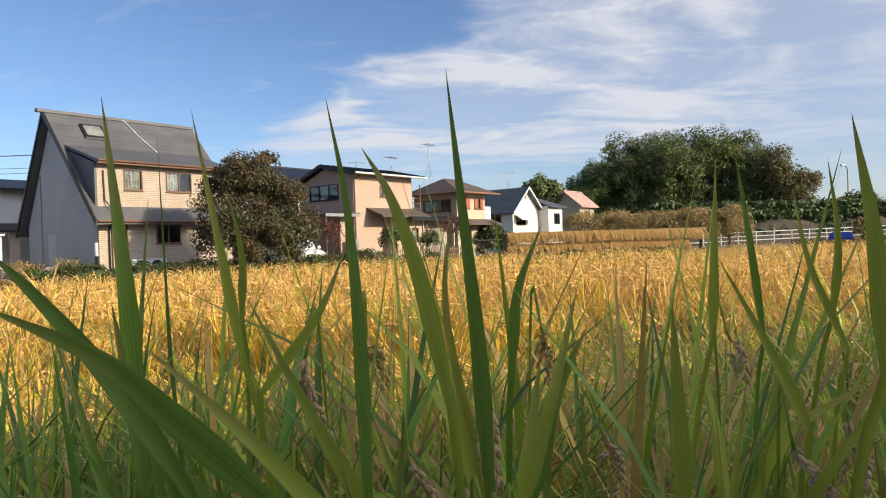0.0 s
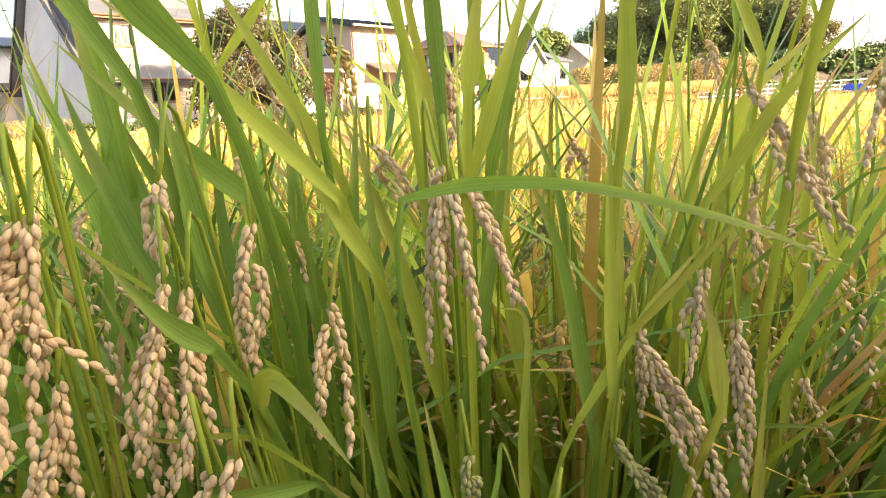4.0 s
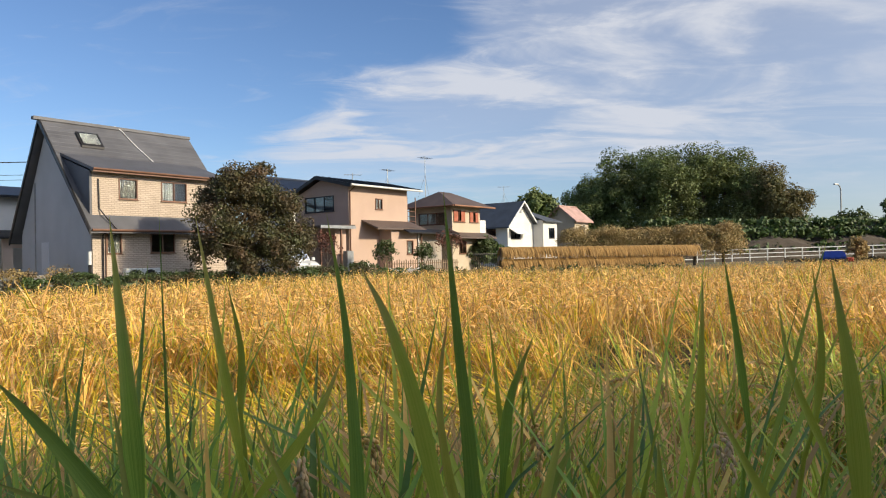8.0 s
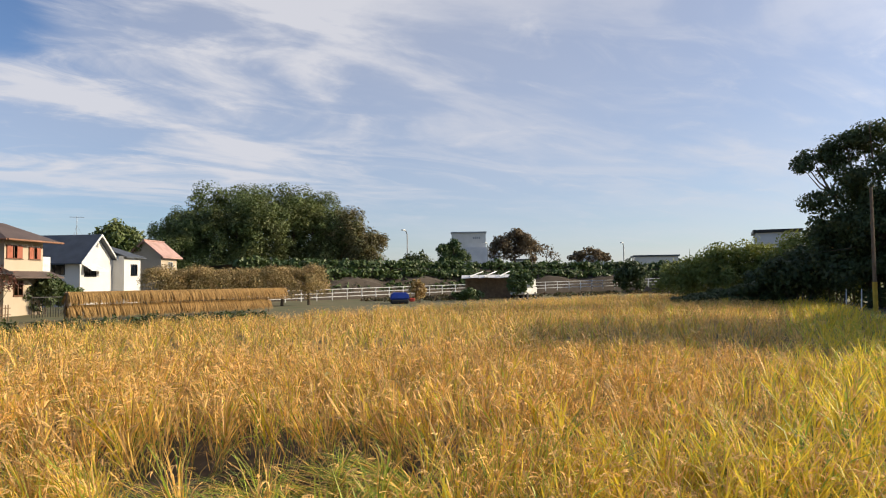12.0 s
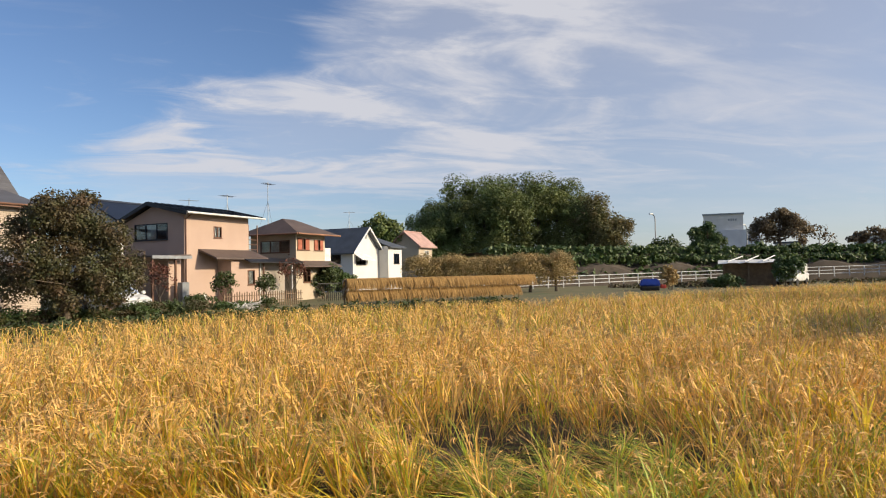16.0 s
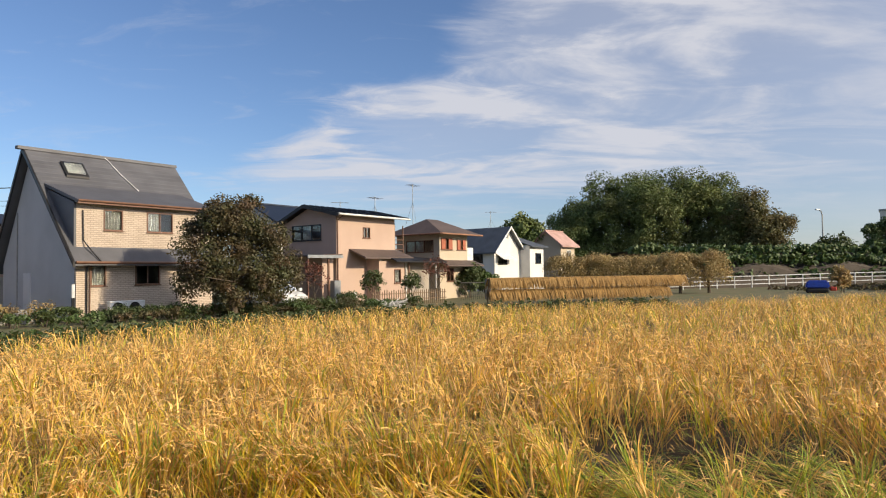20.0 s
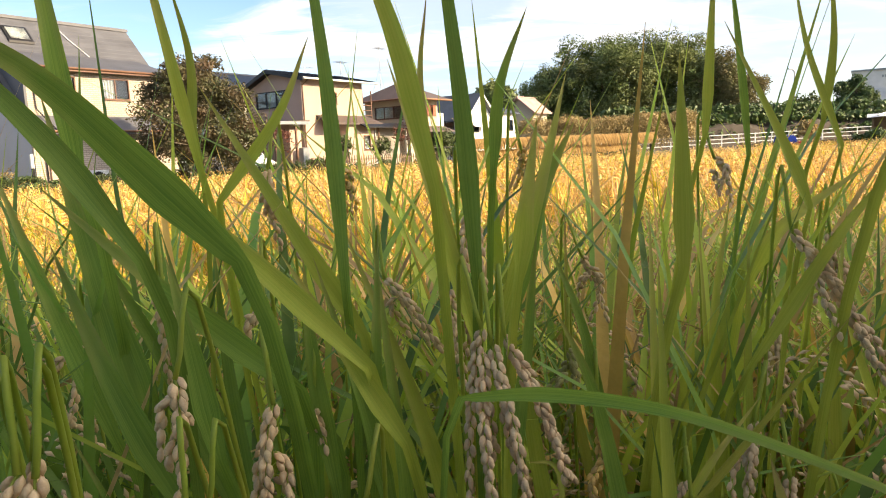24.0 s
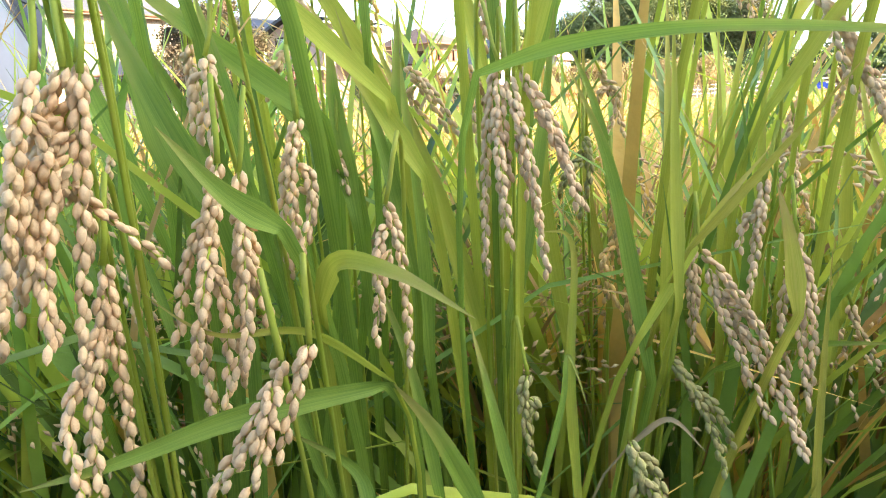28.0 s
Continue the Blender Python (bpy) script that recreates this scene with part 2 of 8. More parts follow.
def part(name, bm, material, parent, label="", smooth=False):
    """One mesh object under a thing or a part; its mesh is given in the thing's own axes."""
    ob = new(name, mesh_of(name, bm, material, smooth))
    ob.parent = parent
    if label:
        tagged(ob, label)
    return ob


def thing(name, m, label, category, group="", kind=""):
    ob = new(name)
    ob.empty_display_size = 0.2
    ob.matrix_world = m
    return tagged(ob, label, category, group, kind)


def solo(name, bm, material, label, category, group="", kind="", m=None, smooth=False):
    ob = new(name, mesh_of(name, bm, material, smooth))
    if m is not None:
        ob.matrix_world = m
    return tagged(ob, label, category, group, kind)


def boxes(*rows, bm=None, bevel=0.0):
    """Boxes given as x0, x1, y0, y1, z0, z1."""
    bm = bm or bmesh.new()
    for x0, x1, y0, y1, z0, z1 in rows:
        vs = [bm.verts.new(p) for p in ((x0, y0, z0), (x1, y0, z0), (x1, y1, z0), (x0, y1, z0), (x0, y0, z1), (x1, y0, z1), (x1, y1, z1), (x0, y1, z1))]
        for f in ((0, 3, 2, 1), (4, 5, 6, 7), (0, 1, 5, 4), (1, 2, 6, 5), (2, 3, 7, 6), (3, 0, 4, 7)):
            bm.faces.new([vs[i] for i in f])
    if bevel:
        bmesh.ops.bevel(bm, geom=bm.edges[:], offset=bevel, segments=1, affect="EDGES")
    return bm


def prism(axis, pts, a0, a1, bm=None):
    """A flat outline pushed along an axis: pts are (y, z) for x, (x, z) for y, (x, y) for z."""
    bm = bm or bmesh.new()

    def place(a, p):
        return (a, p[0], p[1]) if axis == "x" else (p[0], a, p[1]) if axis == "y" else (p[0], p[1], a)

    lo, hi = [bm.verts.new(place(a0, p)) for p in pts], [bm.verts.new(place(a1, p)) for p in pts]
    bm.faces.new(lo)
    bm.faces.new(hi[::-1])
    for i in range(len(pts)):
        j = (i + 1) % len(pts)
        bm.faces.new((lo[i], lo[j], hi[j], hi[i]))
    return bm


def slab(p0, p1, p2, p3, thick, bm=None):
    """A sloping plate with four top corners and a thickness straight down."""
    bm = bm or bmesh.new()
    top = [bm.verts.new(p) for p in (p0, p1, p2, p3)]
    low = [bm.verts.new((p[0], p[1], p[2] - thick)) for p in (p0, p1, p2, p3)]
    bm.faces.new(top)
    bm.faces.new(low[::-1])
    for i in range(4):
        j = (i + 1) % 4
        bm.faces.new((top[i], low[i], low[j], top[j]))
    return bm


def rod(p, q, r0, r1=None, sides=8, bm=None):
    """A round bar from p to q, tapering from r0 to r1."""
    bm = bm or bmesh.new()
    p, q = Vector(p), Vector(q)
    r1 = r0 if r1 is None else r1
    d = (q - p).normalized()
    a = d.orthogonal().normalized()
    b = d.cross(a)
    rings = []
    for c, r in ((p, r0), (q, r1)):
        rings.append([bm.verts.new(c + (a * math.cos(k * math.tau / sides) + b * math.sin(k * math.tau / sides)) * r) for k in range(sides)])
    for k in range(sides):
        j = (k + 1) % sides
        bm.faces.new((rings[0][k], rings[0][j], rings[1][j], rings[1][k]))
    bm.faces.new(rings[0][::-1])
    bm.faces.new(rings[1])
    return bm


def tube(points, r, sides=6, bm=None):
    """A bent round bar through points; r is one radius or one for each point."""
    bm = bm or bmesh.new()
    pts = [Vector(p) for p in points]
    rs = r if isinstance(r, (list, tuple)) else [r] * len(pts)
    rings = []
    a = (pts[1] - pts[0]).orthogonal().normalized()
    for i, p in enumerate(pts):
        d = (pts[min(i + 1, len(pts) - 1)] - pts[max(i - 1, 0)]).normalized()
        a = (a - d * a.dot(d)).normalized()
        b = d.cross(a)
        rings.append([bm.verts.new(p + (a * math.cos(k * math.tau / sides) + b * math.sin(k * math.tau / sides)) * rs[i]) for k in range(sides)])
    for i in range(len(rings) - 1):
        for k in range(sides):
            j = (k + 1) % sides
            bm.faces.new((rings[i][k], rings[i][j], rings[i + 1][j], rings[i + 1][k]))
    bm.faces.new(rings[0][::-1])
    bm.faces.new(rings[-1])
    return bm


def np_mesh(name, verts, faces, materials, parent=None, smooth=False, index=None):
    """A mesh object from numpy arrays of places and of equal-sided faces."""
    me = bpy.data.meshes.new(name)
    verts, faces = np.asarray(verts, np.float32), np.asarray(faces, np.int32)
    k = faces.shape[1]
    me.vertices.add(len(verts))
    me.vertices.foreach_set("co", verts.ravel())
    me.loops.add(faces.size)
    me.loops.foreach_set("vertex_index", faces.ravel())
    me.polygons.add(len(faces))
    me.polygons.foreach_set("loop_start", np.arange(0, faces.size, k, dtype=np.int32))
    for m in materials:
        me.materials.append(M[m])
    if index is not None:
        me.polygons.foreach_set("material_index", np.asarray(index, np.int32))
    if smooth:
        me.polygons.foreach_set("use_smooth", np.ones(len(faces), bool))
    me.update(calc_edges=True)
    me.validate()
    ob = new(name, me)
    ob.parent = parent
    return ob


def wall_cells(x0, x1, z0, z1, holes):
    """Splits a wall's front into boxes round its openings (x0, x1, z0, z1)."""
    xs = sorted({x0, x1, *[h[0] for h in holes], *[h[1] for h in holes]})
    zs = sorted({z0, z1, *[h[2] for h in holes], *[h[3] for h in holes]})
    for i in range(len(xs) - 1):
        for j in range(len(zs) - 1):
            cx, cz = (xs[i] + xs[i + 1]) / 2, (zs[j] + zs[j + 1]) / 2
            if not any(h[0] < cx < h[1] and h[2] < cz < h[3] for h in holes):
                yield xs[i], xs[i + 1], zs[j], zs[j + 1]


def wall(name, parent, material, side, at, x0, x1, z0, z1, holes=(), thick=0.15, label=""):
    """A wall of a house with its openings. side 'y': faces -y at y = at; 'x': faces -x at x = at."""
    rows = []
    for a, b, c, d in wall_cells(x0, x1, z0, z1, holes):
        rows.append((a, b, at, at + thick, c, d) if side == "y" else (at, at + thick, a, b, c, d))
    bm = boxes(*rows)
    bmesh.ops.remove_doubles(bm, verts=bm.verts, dist=1e-4)
    return part(name, bm, material, parent, label)


def window(parent, side, at, x0, x1, z0, z1, frame_mat="brown_frame", panes=1, curtain=None, sill=True, name="window"):
    """A window in an opening: frame, panes, curtain and sill."""
    def row(a, b, d0, d1, c, d):
        return (a, b, at + d0, at + d1, c, d) if side == "y" else (at + d0, at + d1, a, b, c, d)

    w = 0.05
    bars = [row(x0, x1, -0.03, 0.07, z1 - w, z1), row(x0, x1, -0.03, 0.07, z0, z0 + w), row(x0, x0 + w, -0.03, 0.07, z0 + w, z1 - w), row(x1 - w, x1, -0.03, 0.07, z0 + w, z1 - w)]
    step = (x1 - x0) / panes
    bars += [row(x0 + k * step - w / 2, x0 + k * step + w / 2, -0.01, 0.05, z0 + w, z1 - w) for k in range(1, panes)]
    win = part(name, boxes(*bars), frame_mat, parent)
    for k in range(panes):
        part("pane", boxes(row(x0 + k * step + w * 0.8, x0 + (k + 1) * step - w * 0.8, 0.03, 0.036, z0 + w * 0.9, z1 - w * 0.9)), "glass", win)
    if curtain:
        c0, c1 = x0 + (x1 - x0) * curtain[0], x0 + (x1 - x0) * curtain[1]
        n = max(4, int((c1 - c0) / 0.06))
        pts = [(c0 + (c1 - c0) * k / n, 0.015 * (-1) ** k) for k in range(n + 1)]
        bm = bmesh.new()
        lo = [bm.verts.new((p[0], at + 0.1 + p[1], z0 + w) if side == "y" else (at + 0.1 + p[1], p[0], z0 + w)) for p in pts]
        hi = [bm.verts.new((p[0], at + 0.1 + p[1], z1 - w) if side == "y" else (at + 0.1 + p[1], p[0], z1 - w)) for p in pts]
        for k in range(n):
            bm.faces.new((lo[k], lo[k + 1], hi[k + 1], hi[k]))
        part("curtain", bm, "curtain", win)
    if sill:
        part("sill", boxes(row(x0 - 0.04, x1 + 0.04, -0.07, 0.0, z0 - 0.035, z0 - 0.002)), frame_mat, win)
    return win

# ---- ground, paddy and road ----
EDGE_NEAR = [(-60, -13), (-30, -6.5), (-12, -2.2), (-4, -0.45), (-1.2, 0.02), (0, 0.1), (2.2, 0.45), (4.2, 1.05), (5.4, 1.45), (6.6, 1.85), (9.8, 3.0), (14.8, 5.2), (22, 9.4), (29.3, 13.8), (35.6, 18.4), (42, 23.5)]
ROAD_EDGE = EDGE_NEAR[:6] + [(2.2, 0.3), (4.2, 0.75), (5.4, 1.2), (6.6, 1.65), (9.8, 2.75), (14.8, 4.7), (22, 8.2), (29.3, 12.0), (35.6, 16.3), (42, 21.5)]
EDGE_FAR = [(47, 33), (43, 39), (28, 35.5), (10.4, 28.5), (2.0, 27.0), (-3.9, 23.0), (-8, 18), (-9.8, 13.6), (-12, 12.2), (-15, 10.0), (-60, -8)]
FIELD = np.array(EDGE_NEAR + EDGE_FAR, float)
KERB_RIGHT = [(-60, -19.5), (-20, -9.5), (0, -5.2), (8, -2.6), (15.5, 1.5), (22.7, 5.9), (27, 8.7), (32.2, 12.1), (38, 16.4), (46, 23), (60, 36)]


def inside(p, poly):
    x, y = p[:, 0][:, None], p[:, 1][:, None]
    a, b = poly, np.roll(poly, -1, axis=0)
    cross = (a[:, 1] > y) != (b[:, 1] > y)
    with np.errstate(divide="ignore", invalid="ignore"):
        xi = (b[:, 0] - a[:, 0]) * (y - a[:, 1]) / (b[:, 1] - a[:, 1]) + a[:, 0]
    return (cross & (x < xi)).sum(1) % 2 == 1


def line_dist(p, line):
    """Distance from points to a polyline."""
    line = np.asarray(line, float)
    best = np.full(len(p), 1e9)
    for a, b in zip(line[:-1], line[1:]):
        d = b - a
        s = np.clip(((p - a) @ d) / (d @ d), 0, 1)
        best = np.minimum(best, np.hypot(*(p - a - s[:, None] * d).T))
    return best


def ground_z(p):
    """Height of the ground: the paddy floor at 0, its banks, and the land round it."""
    ring = np.vstack([FIELD, FIELD[:1]])
    d = line_dist(p, ring) * np.where(inside(p, FIELD), -1, 1)
    z = np.interp(d, [-0.25, 0.05, 1.0], [0.0, 0.24, 0.27])
    wob = 0.02 * np.sin(p[:, 0] * 1.3) * np.cos(p[:, 1] * 1.7)
    return z + wob * (np.hypot(p[:, 0], p[:, 1]) < 80)


def build_ground():
    near_x, near_y = np.arange(-34, 56.01, 0.5), np.arange(-14, 48.01, 0.5)
    far = np.array([5, 12, 25, 50, 100, 220, 500, 1200, 3000.0])
    xs = np.concatenate([-34 - far[::-1], near_x, 56 + far])
    ys = np.concatenate([-14 - far[::-1], near_y, 48 + far])
    gx, gy = np.meshgrid(xs, ys)
    p = np.stack([gx.ravel(), gy.ravel()], 1)
    v = np.column_stack([p, ground_z(p)])
    n = len(xs)
    i, j = np.meshgrid(np.arange(n - 1), np.arange(len(ys) - 1))
    k = (j * n + i).ravel()
    faces = np.stack([k, k + 1, k + n + 1, k + n], 1)
    c = p[faces].mean(1)
    ob = np_mesh("ground", v, faces, ["grassland", "soil"], index=inside(c, FIELD).astype(int), smooth=True)
    tagged(ob, "grassy ground round a sunken paddy with dark soil", "ground", kind="structure")


build_ground()


def ribbon(left, right, z0, z1):
    """A flat strip of some thickness between two lines of equal length."""
    bm = bmesh.new()
    rows = []
    for (a, b), (c, d) in zip(left, right):
        rows.append([bm.verts.new(q) for q in ((a, b, z1), (c, d, z1), (c, d, z0), (a, b, z0))])
    for r, s in zip(rows, rows[1:]):
        for i in range(4):
            j = (i + 1) % 4
            bm.faces.new((r[i], s[i], s[j], r[j]))
    bm.faces.new(rows[0])
    bm.faces.new(rows[-1][::-1])
    return bm


def resample(line, n):
    line = np.asarray(line, float)
    s = np.concatenate([[0], np.cumsum(np.hypot(*np.diff(line, axis=0).T))])
    t = np.linspace(0, s[-1], n)
    return np.column_stack([np.interp(t, s, line[:, 0]), np.interp(t, s, line[:, 1])])


def offset(line, d):
    """The line moved to its right by d metres."""
    line = np.asarray(line, float)
    t = np.gradient(line, axis=0)
    t /= np.hypot(t[:, 0], t[:, 1])[:, None]
    return line + d * np.column_stack([t[:, 1], -t[:, 0]])


ROAD_L = offset(resample(ROAD_EDGE + [(56, 34)], 120), 0.5)
ROAD_R = resample(KERB_RIGHT, 120)
road = solo("road", ribbon(ROAD_L, ROAD_R, 0.2, 0.31), "asphalt", "worn grey asphalt lane curving round the paddy", "road", kind="structure")
LOT = [(15.5, 1.1), (22.7, 5.5), (27, 8.3), (32.2, 11.7), (40, 17), (48, 10), (40, -6), (22, -10), (8, -3.4)]
solo("parking_lot", prism("z", LOT, 0.2, 0.325), "asphalt", "dark paved forecourt beside the lane", "pavement", kind="structure")

# an unseen block wall, added behind the camera's back to close and shade the lane
back = resample([(-22, -10.6), (0, -5.7), (8, -3.1), (13, -0.7)], 24)
solo("wall_south", ribbon(back, offset(back, 0.15), 0.2, 2.35), "concrete", "unseen plain grey block wall added along the lane to shade it", "wall", kind="structure")

# an unseen two-storey block behind that wall, added to cast shade over the paddy's edge
solo("house_south", prism("z", [(1.0, -6.65), (14.8, -3.3), (14.8, -9.5), (1.0, -12.5)], 0.2, 6.5), "beige_render", "unseen plain beige two-storey block added to shade the paddy's edge", "house", kind="structure")

# ---- rice: shapes that the field is made of ----
mat("leaf_green", (0.19, 0.32, 0.05), 0.45, scale=14, fine=90, color2=(0.28, 0.40, 0.06), var=0.1, island=0.45, translucent=0.35, bump=0.1)
mat("leaf_lime", (0.46, 0.56, 0.06), 0.5, scale=14, fine=90, color2=(0.56, 0.57, 0.08), var=0.1, island=0.32, translucent=0.38, bump=0.1)
mat("leaf_gold", (0.93, 0.59, 0.15), 0.5, scale=14, fine=90, color2=(0.80, 0.48, 0.11), var=0.12, island=0.45, translucent=0.2, bump=0.1)
mat("leaf_straw", (0.84, 0.54, 0.21), 0.6, scale=14, fine=90, color2=(0.56, 0.33, 0.12), var=0.12, island=0.4, translucent=0.35, bump=0.1)
mat("grain_near", (0.86, 0.62, 0.33), 0.6, scale=120, fine=400, color2=(0.74, 0.48, 0.24), var=0.12, island=0.16, translucent=0.2, bump=0.2)
mat("grain", (0.90, 0.56, 0.19), 0.55, scale=120, fine=400, color2=(0.76, 0.45, 0.13), var=0.15, island=0.45, translucent=0.1, bump=0.2)
mat("grain_green", (0.36, 0.34, 0.10), 0.6, scale=120, fine=400, color2=(0.46, 0.36, 0.13), var=0.15, island=0.18, translucent=0.12, bump=0.2)
mat("leaf_yellow", (0.90, 0.66, 0.06), 0.5, scale=14, fine=90, color2=(0.66, 0.56, 0.06), var=0.1, island=0.3, translucent=0.5, bump=0.1)
RICE_MATS = ["leaf_green", "leaf_lime", "leaf_gold", "leaf_straw", "grain", "grain_green", "leaf_yellow", "grain_near"]
rng = np.random.default_rng(7)


def strips(base, az, length, width, t0, t1, segs, power=1.6, fold=0.0, twist=None, lobed=False):
    """Blades as bent strips: base places, directions, lengths, widths, and the lean from upright at root and tip; lobed: knotted like a row of grains."""
    n = len(az)
    s = np.linspace(0, 1, segs + 1)
    mid = (s[:-1] + s[1:]) / 2
    ang = t0[:, None] + (t1 - t0)[:, None] * mid[None, :] ** power
    step = (length / segs)[:, None]
    r = np.concatenate([np.zeros((n, 1)), np.cumsum(np.sin(ang) * step, 1)], 1)
    z = np.concatenate([np.zeros((n, 1)), np.cumsum(np.cos(ang) * step, 1)], 1)
    ca, sa = np.cos(az)[:, None], np.sin(az)[:, None]
    c = np.stack([base[:, :1] + r * ca, base[:, 1:2] + r * sa, base[:, 2:3] + z], 2)
    w = width[:, None] * np.clip(np.minimum(0.45 + 2.2 * s, 1.55 * (1 - s) ** 0.75 + 0.02), 0, 1)[None, :] / 2
    if lobed:
        w = width[:, None] / 2 * (np.where(np.arange(segs + 1) % 2, 1.0, 0.4) * np.where(s > 0.99, 0.3, 1.0))[None, :]
    tw = np.zeros((n, segs + 1)) if twist is None else twist[:, None] * s[None, :]
    side = np.stack([-sa * np.cos(tw), ca * np.cos(tw), np.sin(tw) + 0 * sa], 2)
    if fold:
        pts = np.stack([c - side * w[..., None], c + np.array([0, 0, -1.0]) * fold * w[..., None], c + side * w[..., None]], 2)
        k = 3
    else:
        pts = np.stack([c - side * w[..., None], c + side * w[..., None]], 2)
        k = 2
    verts = pts.reshape(-1, 3)
    i = np.arange(n)[:, None, None] * (segs + 1) * k
    j = np.arange(segs)[None, :, None] * k
    m = np.arange(k - 1)[None, None, :]
    a = (i + j + m).reshape(-1)
    return verts, np.stack([a, a + 1, a + k + 1, a + k], 1), c


def spindles(at, along, length, radius, sides=3, rings=3):
    """Grains: small spindles at places, along directions."""
    n = len(at)
    along = along / np.linalg.norm(along, axis=1)[:, None]
    ref = np.where(np.abs(along[:, 2:3]) > 0.9, np.array([[1.0, 0, 0]]), np.array([[0, 0, 1.0]]))
    a = np.cross(along, ref)
    a /= np.linalg.norm(a, axis=1)[:, None]
    b = np.cross(along, a)
    s = np.linspace(-0.5, 0.5, rings)
    prof = np.sqrt(np.clip(1 - (2 * s) ** 2, 0, 1)) * 0.93 + 0.07
    th = np.arange(sides) * math.tau / sides
    ringv = a[:, None, None, :] * np.cos(th)[None, None, :, None] + b[:, None, None, :] * np.sin(th)[None, None, :, None]
    v = at[:, None, None, :] + along[:, None, None, :] * (s[None, :, None, None] * length[:, None, None, None]) + ringv * (prof[None, :, None, None] * radius[:, None, None, None])
    i = np.arange(n)[:, None, None] * rings * sides
    r = np.arange(rings - 1)[None, :, None] * sides
    k = np.arange(sides)[None, None, :]
    k2 = (k + 1) % sides
    f = np.stack([i + r + k, i + r + k2, i + r + sides + k2, i + r + sides + k], -1).reshape(-1, 4)
    return v.reshape(-1, 3), f


class Batch:
    """Collects strips and grains with their materials into one mesh."""

    def __init__(self):
        self.v, self.f, self.m, self.g, self.n, self.blocks = [], [], [], [], 0, 0

    def add(self, v, f, m, per=None):
        per = per or len(f)
        self.g.append(self.blocks + np.arange(len(f)) // per)
        self.blocks += -(-len(f) // per)
        self.v.append(v)
        self.f.append(f + self.n)
        self.m.append(np.full(len(f), m) if np.isscalar(m) else np.asarray(m))
        self.n += len(v)

    def arrays(self):
        return np.concatenate(self.v), np.concatenate(self.f), np.concatenate(self.m)


def panicle_points(base, az, length, droop, count, strands, spread, r):
    """Places and directions of the grains of one nodding ear."""
    at, along = [], []
    for k in range(strands):
        a = az + r.normal(0, spread)
        m = max(3, int(count / strands * r.uniform(0.7, 1.25)))
        s = np.linspace(0.06 + 0.45 * k / strands * r.uniform(0.5, 1), 1, m)
        ll = length * r.uniform(0.75, 1.0)
        th = droop[0] + (droop[1] - droop[0]) * np.clip(s * 1.5, 0, 1) ** 0.8
        ds = np.diff(np.concatenate([[0], s])) * ll
        rr, zz = np.cumsum(np.sin(th) * ds), np.cumsum(np.cos(th) * ds)
        q = np.stack([base[0] + rr * math.cos(a), base[1] + rr * math.sin(a), base[2] + zz], 1)
        d = np.stack([np.sin(th) * math.cos(a), np.sin(th) * math.sin(a), np.cos(th)], 1)
        at.append(q + r.normal(0, 0.0022, q.shape))
        along.append(d + r.normal(0, 0.22, d.shape))
    return np.concatenate(at), np.concatenate(along)


